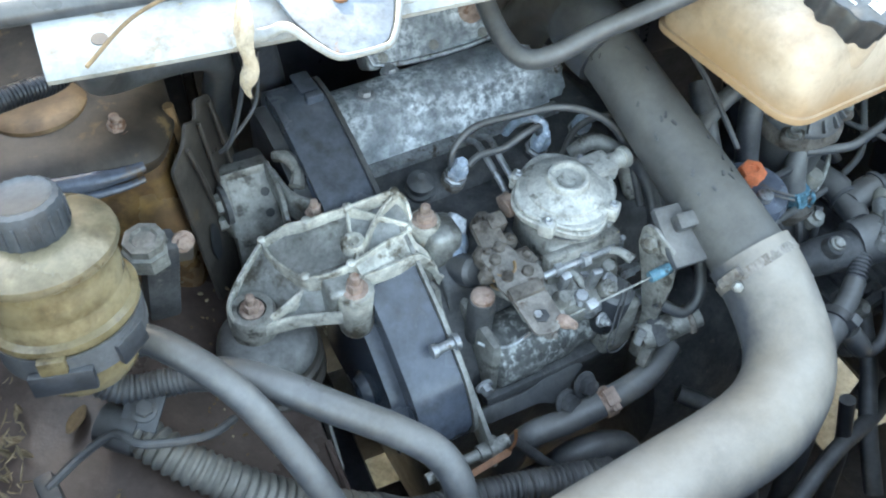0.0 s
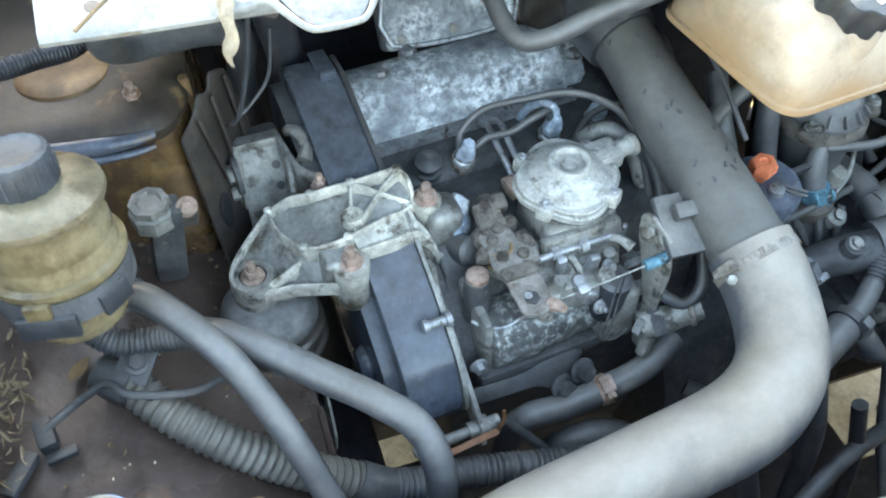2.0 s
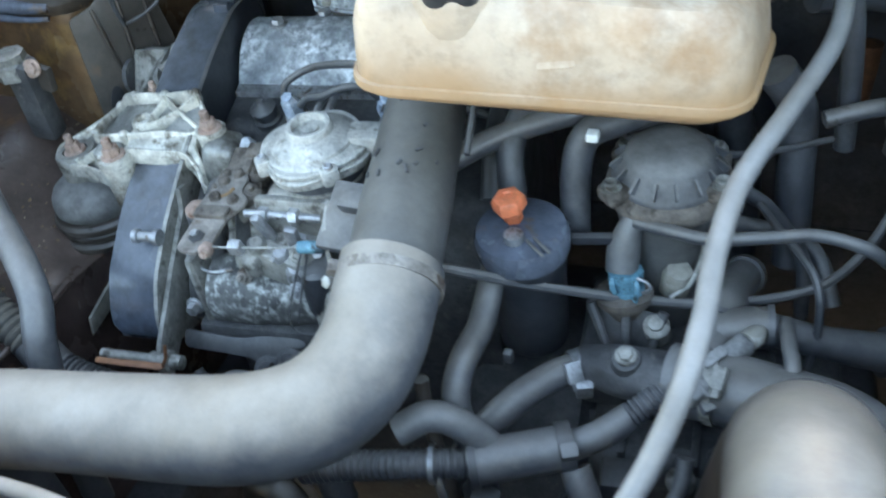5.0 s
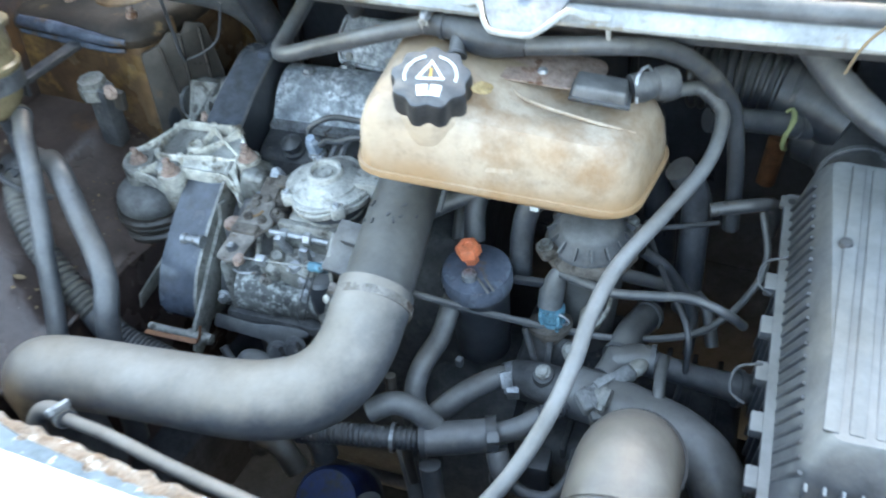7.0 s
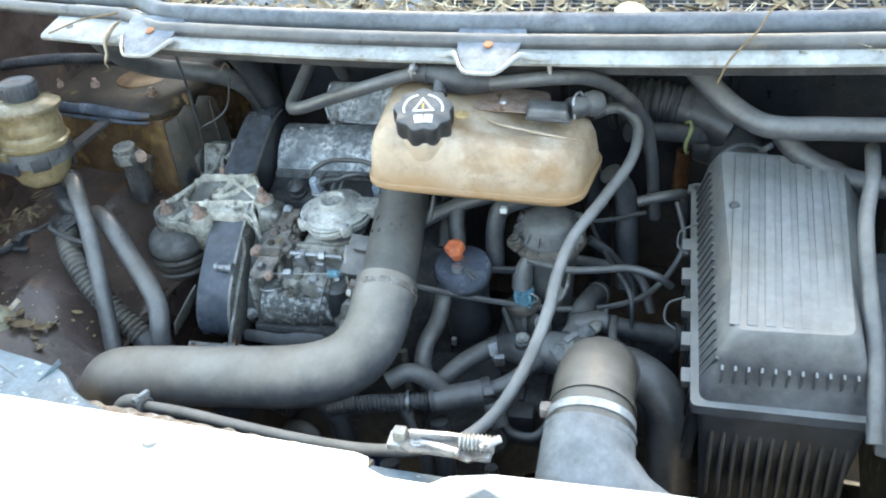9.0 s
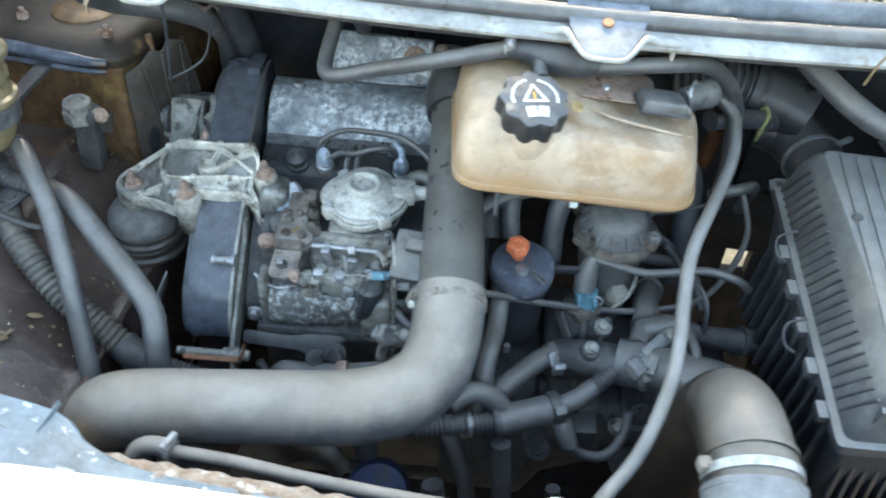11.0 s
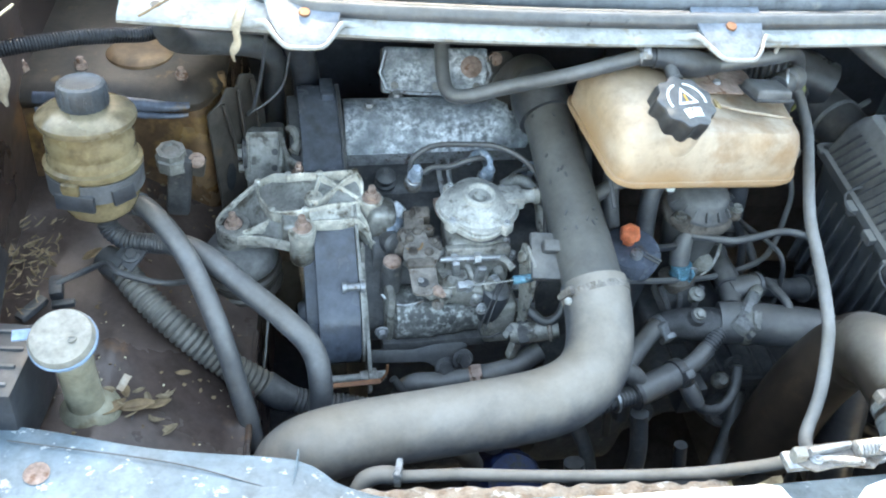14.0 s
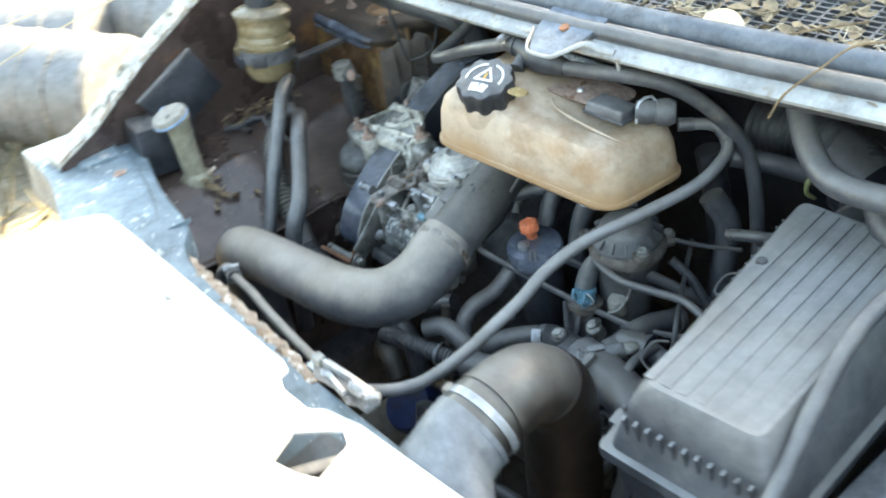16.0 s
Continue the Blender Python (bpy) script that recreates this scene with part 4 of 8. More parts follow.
def engine():
    t = thing("engine_block", (0.2, 0.75, 0.40), "grimy dark diesel engine block leaning to the rear", "engine")
    part("block", sweep_u(soft([(-0.06, 0.80), (-0.03, 0.86), (0.12, 0.868), (0.23, 0.85), (0.30, 0.45), (0.20, 0.32), (-0.02, 0.32), (-0.06, 0.50)]), 0.045, 0.34, 0.006), M_IRON, t)
    part("sump", sweep_u(soft([(-0.05, 0.34), (0.24, 0.34), (0.22, 0.26), (0.0, 0.26)]), 0.05, 0.33, 0.01), M_IRON, t)
    # cylinder head step in front of the cover
    part("cylinder_head", sweep_u(soft([(0.055, 0.80), (0.065, 0.872), (0.12, 0.886), (0.21, 0.886), (0.24, 0.82)], 0.012), 0.025, 0.31, 0.004), M_IRON, t, "oily dark cylinder head")
    # valve cover: rounded, mottled with corrosion
    prof = soft([(0.112, 0.878), (0.118, 0.893), (0.142, 0.926), (0.172, 0.939), (0.200, 0.934), (0.222, 0.905), (0.225, 0.880)], 0.018, 5)
    cover = part("valve_cover", sweep_u(prof, 0.026, 0.262, 0.008, 6), M_ALU, t, "aluminium valve cover mottled with white corrosion")
    part("cover_edge", sweep_u([(0.106, 0.884), (0.106, 0.890), (0.119, 0.893), (0.119, 0.884)], 0.026, 0.268, 0.0), M_STEEL, cover)
    bm = sweep_u(soft([(0.124, 0.882), (0.142, 0.910), (0.172, 0.924), (0.200, 0.918), (0.220, 0.885)], 0.016, 4), 0.255, 0.292, 0.01)
    part("cover_nose", bm, M_ALU, cover, "sloping end of the cover")
    for u, v, z in ((0.062, 0.172, 0.936), (0.105, 0.200, 0.932), (0.285, 0.15, 0.910)):
        part("bolt", bolt(en(u, v, z), (0, 0, 1), 0.0075, 0.007), M_STEEL, cover)
    part("filler_flange", box((0.03, 0.012, 0.020), basis(en(0.285, 0.165, 0.905), ALONG, BACK), 0.003), M_ALU, cover)


engine()


def timing_cover():
    t = thing("timing_cover", (0.07, 0.7, 0.6), "blue-black plastic timing belt cover in two halves", "timing cover")
    upper = [(0.215, 0.915), (0.212, 0.945), (0.200, 0.957), (0.165, 0.958), (0.10, 0.936), (0.045, 0.910), (0.030, 0.86), (0.10, 0.83), (0.22, 0.82)]
    lower = [(0.030, 0.903), (-0.010, 0.884), (-0.065, 0.852), (-0.112, 0.815), (-0.132, 0.782), (-0.136, 0.757), (-0.122, 0.738), (-0.06, 0.722), (0.02, 0.715), (0.09, 0.74), (0.09, 0.83)]
    u0, u1 = -0.036, 0.018
    a = part("upper_half", sweep_u(soft(upper, 0.012, 4), u0, u1, 0.005), M_TIMING, t)
    b = part("lower_half", sweep_u(soft(lower, 0.014, 4), u0 + 0.006, u1 + 0.004, 0.005), M_TIMING, t)
    part("side_lip", sweep_u(soft([(v * 1.0 - 0.004, z + 0.003) for v, z in upper], 0.012, 4), u1 - 0.002, u1 + 0.003, 0.0), M_BLACK, a)
    part("side_lip", sweep_u(soft([(v - 0.003, z + 0.003) for v, z in lower], 0.014, 4), u1 + 0.005, u1 + 0.009, 0.0), M_CASTD, b, "grey edge of the backing plate")
    part("inner_flange", sweep_u(soft([(v + 0.02, z - 0.018) for v, z in lower], 0.014, 4), u0 - 0.008, u0 + 0.008, 0.004), M_TIMING, b)
    part("inner_flange", sweep_u(soft([(v + 0.004, z - 0.020) for v, z in upper], 0.014, 4), u0 - 0.014, u0 + 0.002, 0.004), M_BLACK, a)
    part("top_clip", box((0.020, 0.034, 0.010), basis(en(0.004, 0.190, 0.957), ALONG, BACK), 0.003), M_TIMING, a)
    part("top_clip", box((0.018, 0.010, 0.020), basis(en(0.004, 0.165, 0.955), ALONG, BACK), 0.003), M_TIMING, a)
    part("front_casting", sweep_u(soft([(0.020, 0.870), (-0.020, 0.850), (-0.056, 0.820), (-0.086, 0.785), (-0.098, 0.757), (-0.090, 0.740), (-0.03, 0.730), (0.06, 0.745), (0.06, 0.85)], 0.012, 3), u1 + 0.016, u1 + 0.042, 0.006), M_IRON, t, "grimy dark casting behind the belt cover")
    for v, z in ((-0.044, 0.812), (-0.074, 0.778), (-0.080, 0.754)):
        part("casting_bolt", bolt(en(u1 + 0.042, v, z), ALONG, 0.0055, 0.005), M_CASTD, t)
    part("tensioner_bulge", lathe([(0.014, -0.020), (0.020, -0.016), (0.021, 0.010), (0.016, 0.018), (0.004, 0.020)], (0.028, 0.612, 0.742), -ALONG, 20), M_TIMING, t, "blue-black bulge on the belt cover")
    # the steel backing plate and its fixings
    p = [(-0.030, 0.868), (-0.045, 0.872), (-0.05, 0.85), (-0.09, 0.82), (-0.155, 0.765), (-0.168, 0.735), (-0.16, 0.72), (-0.12, 0.75), (-0.06, 0.80)]
    part("backing_plate", sweep_u(p, u1 + 0.010, u1 + 0.015, 0.001), M_CASTD, t, "dull steel backing plate")
    part("clip_bolt", lathe([(0.007, -0.014), (0.007, -0.009), (0.005, -0.008), (0.005, 0.008), (0.008, 0.009), (0.008, 0.014)], en(0.014, -0.090, 0.848), ALONG, 16), M_STEEL, t, "dull clip bolt")
    part("stud", lathe([(0.0055, -0.075), (0.0055, -0.018), (0.0085, -0.018), (0.0085, -0.008), (0.011, -0.007), (0.011, 0.003), (0.007, 0.004), (0.007, 0.015)], en(0.036, -0.155, 0.748), ALONG, 14), M_CASTD, t, "grimy stud with nuts")


timing_cover()


def engine_mount():
    t = thing("engine_mount", (0.0, 0.66, 0.84), "pale cast aluminium engine mount with ribs and rusty nuts", "engine mount")
    # the bowl with its raised rim
    rim = [(-0.042, 0.712, 0.893), (-0.020, 0.704, 0.912), (-0.001, 0.697, 0.918), (0.020, 0.696, 0.921), (0.039, 0.696, 0.922), (0.066, 0.693, 0.928), (0.084, 0.690, 0.931), (0.093, 0.682, 0.922), (0.091, 0.668, 0.900), (0.060, 0.655, 0.905), (0.022, 0.640, 0.908), (-0.002, 0.638, 0.906), (-0.020, 0.646, 0.902), (-0.034, 0.668, 0.898), (-0.041, 0.692, 0.894), (-0.042, 0.712, 0.893)]
    casting = part("casting", slab3([(x, y, z - 0.011) for x, y, z in rim[:5]] + [(0.036, 0.672, 0.900)] + [(x, y, z - 0.010) for x, y, z in rim[10:-1]], 0.018), M_CASTB, t, "weathered cast bowl, darkened so that its rim stands out")
    part("panel", slab3([(0.036, 0.697, 0.909), (0.064, 0.692, 0.914), (0.088, 0.690, 0.917), (0.096, 0.664, 0.889), (0.060, 0.652, 0.891), (0.028, 0.642, 0.893), (0.034, 0.672, 0.899)], 0.014), M_CASTB, casting, "ribbed end panel")
    part("rim", ribbon(rim, 0.018, 0.0038), M_CAST, casting)
    for k in (0, 2, 4, 6, 8, 10, 12):
        x, y, z = rim[k]
        part("knob", lathe([(0.0048, -0.010), (0.0046, 0.001), (0.0030, 0.0026), (0.001, 0.003)], (x, y, z - 0.0006), (0, -0.1, 1), 12), M_CAST, casting)
    part("rib", ribbon([(0.039, 0.696, 0.922), (0.063, 0.681, 0.915), (0.090, 0.670, 0.903)], 0.014, 0.0034), M_CAST, casting)
    part("rib", ribbon([(0.084, 0.690, 0.930), (0.063, 0.681, 0.915), (0.046, 0.664, 0.910), (0.036, 0.650, 0.908)], 0.014, 0.0034), M_CAST, casting)
    part("rib", ribbon([(0.039, 0.696, 0.920), (0.034, 0.676, 0.911), (0.030, 0.645, 0.908)], 0.012, 0.0034), M_CAST, casting)
    part("boss", lathe([(0.0125, -0.02), (0.0115, 0.004), (0.009, 0.007), (0.0055, 0.007), (0.005, 0.002)], (0.032, 0.662, 0.906), (0, -0.15, 1), 20), M_CAST, casting)
    # the sloping web to the foot, with its ribs
    web = part("web", slab3([(-0.042, 0.712, 0.886), (-0.034, 0.668, 0.890), (-0.020, 0.646, 0.892), (0.000, 0.636, 0.893), (0.006, 0.622, 0.872), (-0.030, 0.637, 0.860), (-0.060, 0.641, 0.852), (-0.084, 0.650, 0.853), (-0.088, 0.668, 0.858), (-0.066, 0.694, 0.872)], 0.016), M_CASTB, t, "weathered sloping web, darkened between its ribs")
    part("rib", ribbon([(-0.042, 0.712, 0.893), (-0.066, 0.695, 0.880), (-0.084, 0.676, 0.873), (-0.091, 0.658, 0.871), (-0.086, 0.644, 0.868), (-0.071, 0.637, 0.865)], 0.018, 0.0046), M_CAST, web)
    part("rib", ribbon([(-0.071, 0.638, 0.865), (-0.045, 0.643, 0.873), (-0.022, 0.647, 0.886)], 0.010, 0.0038), M_CAST, web)
    part("rib", ribbon([(-0.072, 0.637, 0.864), (-0.040, 0.634, 0.866), (-0.010, 0.624, 0.869), (0.004, 0.617, 0.872)], 0.014, 0.0046), M_CAST, web)
    part("collar", lathe([(0.022, -0.030), (0.022, -0.004), (0.020, -0.001), (0.0135, -0.001), (0.013, -0.006)], (-0.071, 0.655, 0.870), (0, 0, 1), 24), M_CASTD, web)
    # legs reaching down on both sides of the belt cover
    part("leg", lathe([(0.015, -0.058), (0.0165, -0.054), (0.0165, -0.02), (0.018, -0.004), (0.0165, 0.0), (0.012, 0.0)], (0.018, 0.621, 0.894), (0, -0.05, 1), 20), M_CAST, t)
    part("leg", box((0.030, 0.032, 0.040), pose(0.006, 0.637, 0.880, 14, 4, 5), 0.006, None, 3), M_CASTB, t)
    part("skirt", slab3([(0.026, 0.640, 0.903), (0.090, 0.666, 0.897), (0.094, 0.650, 0.888), (0.060, 0.636, 0.890), (0.030, 0.626, 0.892)], 0.010, None, 0.002), M_CAST, t)
    part("leg", lathe([(0.014, -0.06), (0.0155, -0.05), (0.0145, -0.01), (0.0155, -0.002), (0.0145, 0.0), (0.010, 0.0)], (0.106, 0.668, 0.904), (0, -0.05, 1), 20), M_CAST, t)
    part("leg", ribbon([(0.090, 0.652, 0.893), (0.100, 0.642, 0.880), (0.104, 0.638, 0.850)], 0.03, 0.008), M_CAST, t)
    part("leg", box((0.024, 0.050, 0.055), pose(-0.010, 0.690, 0.862, 0, 10, 0), 0.008, None, 3), M_CASTD, t)
    part("leg", box((0.046, 0.050, 0.062), pose(0.117, 0.664, 0.868, 6, 8, 8), 0.012, None, 3, 0.74), M_CASTB, t, "weathered block beside the belt cover")
    part("arch", ribbon([(0.030, 0.630, 0.898), (0.060, 0.634, 0.896), (0.086, 0.640, 0.893), (0.101, 0.637, 0.880), (0.108, 0.632, 0.862), (0.122, 0.640, 0.852), (0.138, 0.655, 0.858)], 0.016, 0.0042), M_CAST, t, "bright arched lower edge")
    part("web_fin", ribbon([(-0.060, 0.650, 0.862), (-0.035, 0.645, 0.868), (-0.012, 0.640, 0.880)], 0.012, 0.0032), M_CAST, t)
    for at, r in (((-0.071, 0.655, 0.868), 0.0080), ((0.018, 0.621, 0.894), 0.0085), ((0.106, 0.668, 0.904), 0.0085)):
        part("nut", bolt(at, (0.0, -0.1, 1), r, 0.011, True, 0.009), M_RUST, t, "rusty nut on a stud")
    part("stud", bolt((0.012, 0.712, 0.908), (0, 0, 1), 0.0065, 0.010, True, 0.006), M_RUST, t, "rusty stud")
    # the tower bracket towards the rear
    bm = bmesh.new()
    rings(bm, [[(x, y, z) for y, z in ((0.742, 0.80), (0.750, 0.866), (0.779, 0.918), (0.802, 0.916), (0.804, 0.80))] for x in (-0.060, -0.052, -0.020, -0.012)])
    bmesh.ops.bevel(bm, geom=[e for e in bm.edges if e.calc_length() > 0.02], offset=0.003, segments=2, affect="EDGES", profile=0.6)
    tower = part("tower", bm, M_CASTD, t, "grimy cast tower")
    for y, z in ((0.768, 0.899), (0.757, 0.880)):
        part("hole", lathe([(0.0045, 0.0), (0.0045, 0.0006), (0.001, 0.0007)], (-0.022, y - 0.0005, z), (0, -0.86, 0.5), 12), M_CAPBLK, tower)
    part("rib", ribbon([(-0.058, 0.752, 0.874), (-0.058, 0.780, 0.922)], 0.012, 0.006), M_CASTD, tower)
    part("rib", ribbon([(-0.014, 0.716, 0.905), (-0.012, 0.742, 0.918), (-0.014, 0.782, 0.925)], 0.016, 0.006), M_CASTB, tower)
    part("rib", ribbon([(-0.058, 0.781, 0.922), (-0.014, 0.781, 0.924)], 0.010, 0.006), M_CASTD, tower)
    part("arm", ribbon([(-0.012, 0.770, 0.924), (-0.004, 0.740, 0.918), (0.010, 0.724, 0.916), (0.026, 0.722, 0.914)], 0.030, 0.007), M_CASTB, tower)
    part("side_boss", lathe([(0.014, -0.020), (0.014, 0.0), (0.010, 0.004), (0.004, 0.005)], (-0.060, 0.772, 0.860), (-1, -0.25, 0.2), 18), M_CASTD, tower)
    part("hook", tube([(-0.004, 0.785, 0.925), (0.006, 0.772, 0.930), (0.010, 0.755, 0.924), (0.004, 0.742, 0.918)], [0.006, 0.007, 0.006, 0.008], 8), M_CASTD, tower)
    for z, r in ((0.898, 0.011), (0.872, 0.008)):
        part("bolt", bolt((-0.062, 0.768, z), (-1, -0.1, 0), r, 0.010), M_CASTD, tower)
    part("washer", lathe([(0.020, 0.0), (0.020, 0.005), (0.012, 0.006)], (-0.060, 0.768, 0.895), (-1, -0.1, 0), 20), M_IRON, tower)
    # the rubber cone below
    part("rubber_cone", lathe([(0.044, -0.036), (0.0478, -0.031), (0.0482, -0.024), (0.0465, -0.016), (0.0425, -0.009), (0.036, -0.004), (0.027, 0.0)], (-0.064, 0.652, 0.840), (0, 0, 1), 40), M_RUBBERC, t, "dusty grey rubber dome")
    for z, r in ((-0.042, 0.0530), (-0.053, 0.0500), (-0.064, 0.0545)):
        part("rubber_ring", lathe([(0.040, z - 0.006), (r - 0.002, z - 0.006), (r, z - 0.003), (r, z + 0.002), (r - 0.003, z + 0.0055), (0.040, z + 0.006)], (-0.064, 0.652, 0.840), (0, 0, 1), 40), M_SHEET, t, "grimy brown rubber ring")


engine_mount()


def injection_pump():
    t = thing("injection_pump", (0.20, 0.6, 0.72), "corroded diesel injection pump with a domed boost capsule", "injection pump")
    # boost capsule
    c = Vector((0.241, 0.640, 0.914))
    capsule = part("capsule", lathe([(0.028, -0.058), (0.034, -0.052), (0.038, -0.016), (0.042, -0.007), (0.046, 0.004), (0.0435, 0.0068), (0.0385, 0.0085), (0.0375, 0.0115), (0.0300, 0.0160), (0.0215, 0.0190), (0.0208, 0.0240), (0.0195, 0.0258), (0.0165, 0.0258), (0.0152, 0.0240), (0.0148, 0.0195), (0.0090, 0.0190), (0.0080, 0.0225), (0.003, 0.0228)], c, (0, -0.06, 1), 48), M_CAPSULE, t, "pale domed capsule")
    for h, r, k in ((-0.0075, 0.0495, 0.0026), (-0.0022, 0.0512, 0.0034), (0.0032, 0.0490, 0.0024)):
        part("rim", lathe([(0.040, h - 0.0024), (r - 0.0008, h - 0.0024), (r, h - 0.0012), (r, h + 0.0012), (r - 0.001, h + 0.0024), (0.040, h + 0.0026)], c, (0, -0.06, 1), 72, None, 4, k), M_CAPSULE, capsule)
    for a in (42, 132, 222, 312):
        p = c + Vector((0.0485 * math.cos(radians(a)), 0.0485 * math.sin(radians(a)), -0.002))
        part("lug", box((0.014, 0.016, 0.016), Matrix.Translation(p) @ pose(0, 0, 0, 0, 0, a), 0.0035), M_CAPSULE, capsule)
        part("lug_screw", lathe([(0.0042, 0.007), (0.0042, 0.0105), (0.0030, 0.0115), (0.0012, 0.0100)], p, (0, -0.06, 1), 10), M_STEEL, capsule)
    part("bowl", lathe([(0.030, -0.036), (0.0385, -0.034), (0.0405, -0.028), (0.0405, -0.012), (0.038, -0.010)], c + Vector((0.004, -0.004, 0)), (0, -0.06, 1), 40), M_GREYPL, capsule, "blue-grey bowl under the capsule rim")
    part("bowl_seam", lathe([(0.0405, -0.0235), (0.0420, -0.0225), (0.0420, -0.0205), (0.0405, -0.0195)], c + Vector((0.004, -0.004, 0)), (0, -0.06, 1), 40), M_CASTD, capsule)
    arm = part("side_port", box((0.034, 0.030, 0.020), pose(0.285, 0.655, 0.918, 0, 0, 8), 0.005), M_CAPSULE, capsule)
    part("union", lathe([(0.0098, -0.006), (0.0098, 0.006), (0.0088, 0.007), (0.0088, 0.016), (0.0112, 0.0165), (0.0112, 0.0225), (0.0085, 0.0235)], (0.300, 0.657, 0.918), (1, 0.12, 0.05), 20), M_CAPSULE, arm)
    # housing under the capsule
    part("governor_housing", box((0.075, 0.070, 0.060), pose(0.238, 0.632, 0.862, 0, 0, 5), 0.012, None, 3), M_CASTD, t)
    part("governor_cover", box((0.085, 0.012, 0.055), pose(0.240, 0.592, 0.862, -8, 0, 5), 0.004), M_CASTD, t)
    # horizontal pump body, mottled
    body = part("body", lathe([(0.030, 0), (0.036, 0.004), (0.037, 0.05), (0.034, 0.058), (0.034, 0.085), (0.030, 0.10), (0.030, 0.128), (0.020, 0.132)], (0.133, 0.578, 0.782), ALONG, 26), M_PUMPM, t, "pump barrel crusted with white corrosion")
    part("front_flange", box((0.012, 0.075, 0.085), basis((0.128, 0.585, 0.795), ALONG, BACK), 0.008), M_CASTD, t)
    part("distributor_head", box((0.040, 0.075, 0.075), basis((0.272, 0.585, 0.790), ALONG, BACK), 0.010, None, 3), M_CASTD, t)
    for dy, dz in ((-0.02, 0.02), (0.01, 0.028), (-0.028, -0.010)):
        part("delivery_valve", lathe([(0.009, 0), (0.009, 0.018), (0.0065, 0.019), (0.0065, 0.028)], (0.292, 0.585 + dy, 0.790 + dz), ALONG, 6), M_STEEL, t)
    part("bolt", bolt((0.120, 0.548, 0.778), -BACK, 0.0065, 0.009), M_STEEL, t, "dull bolt head")
    part("solenoid", lathe([(0.0135, -0.055), (0.0135, -0.008), (0.0125, -0.003), (0.0125, 0.004), (0.010, 0.006)], (0.131, 0.587, 0.862), (0, -0.05, 1), 22), M_IRON, t, "black cylinder with a rusty top")
    part("solenoid_top", lathe([(0.0115, 0.005), (0.0112, 0.009), (0.008, 0.012), (0.003, 0.0125)], (0.131, 0.5868, 0.862), (0, -0.05, 1), 22), M_RUST, t)
    part("damper", lathe([(0.017, -0.055), (0.018, -0.050), (0.018, 0.0), (0.014, 0.004), (0.004, 0.005)], (0.265, 0.560, 0.845), (0.05, -0.1, 1), 22), M_BLACK, t, "dark round damper")
    part("red_ring", lathe([(0.010, -0.006), (0.0125, -0.005), (0.0125, 0.005), (0.010, 0.006)], (0.196, 0.668, 0.890), (1, 0.2, 0.2), 16), M_RUST, t, "red-brown ring")
    part("side_web", slab3([(0.178, 0.600, 0.868), (0.200, 0.560, 0.850), (0.250, 0.556, 0.842), (0.262, 0.600, 0.862)], 0.03, None, 0.004), M_CASTD, t)
    part("base_rail", box((0.15, 0.030, 0.018), basis((0.195, 0.562, 0.752), ALONG, BACK), 0.005), M_IRON, t)
    coil = [(0.158 + 0.011 * math.cos(a * 0.7), 0.600 + 0.011 * math.sin(a * 0.7), 0.858 + 0.0011 * a) for a in range(28)]
    part("torsion_spring", tube(coil, 0.0016, 6, 0.004), M_OCHRE, t, "brassy torsion spring")
    part("wire_loop", tube([(0.118, 0.566, 0.830), (0.130, 0.560, 0.822), (0.150, 0.556, 0.820), (0.172, 0.560, 0.824)], 0.0018, 6), M_STEEL, t)
    for x, y, z, ax in ((0.160, 0.618, 0.872, (0.2, -0.5, 1)), (0.190, 0.606, 0.868, (0.3, -0.6, 1)), (0.205, 0.596, 0.858, (-0.2, -0.7, 1)), (0.284, 0.598, 0.870, (0.4, -0.5, 1)), (0.276, 0.610, 0.884, (0.2, -0.4, 1)), (0.222, 0.566, 0.842, (0, -1, 0.6)), (0.190, 0.552, 0.826, (0, -1, 0.5)), (0.246, 0.548, 0.822, (0.3, -1, 0.4))):
        part("bolt", bolt((x, y, z), ax, 0.0055, 0.006, True, 0.004), M_STEEL if x > 0.2 else M_RUSTPL, t)
    for a, b in (((0.176, 0.590, 0.862), (0.204, 0.604, 0.872)), ((0.214, 0.600, 0.866), (0.236, 0.568, 0.846)), ((0.258, 0.596, 0.868), (0.284, 0.570, 0.872)), ((0.150, 0.606, 0.850), (0.172, 0.566, 0.838))):
        part("arm", tube([a, ((a[0] + b[0]) / 2 + 0.003, (a[1] + b[1]) / 2, (a[2] + b[2]) / 2 + 0.006), b], [0.006, 0.004, 0.0055], 8, flat=0.6), M_CASTD, t)
    part("crusted_union", lathe([(0.006, -0.012), (0.0135, -0.010), (0.0140, 0.004), (0.0120, 0.010), (0.0095, 0.013), (0.003, 0.014)], (0.138, 0.672, 0.876), (0.1, -0.5, 0.8), 14, None, 5, 0.0012), M_CRUSTW, t, "union crusted with white corrosion")
    # clustered lumps of the governor top
    rnd = random.Random(5)
    for i in range(12):
        x, y = 0.185 + rnd.uniform(0, 0.09), 0.555 + rnd.uniform(0, 0.045)
        part("boss", lathe([(0.009, -0.012), (0.009, 0.004), (0.006, 0.008), (0.003, 0.008)], (x, y, 0.842 + rnd.uniform(-0.01, 0.012)), (rnd.uniform(-0.4, 0.4), -0.3, 1), 10), M_CASTD if i % 3 else M_STEEL, t)


injection_pump()


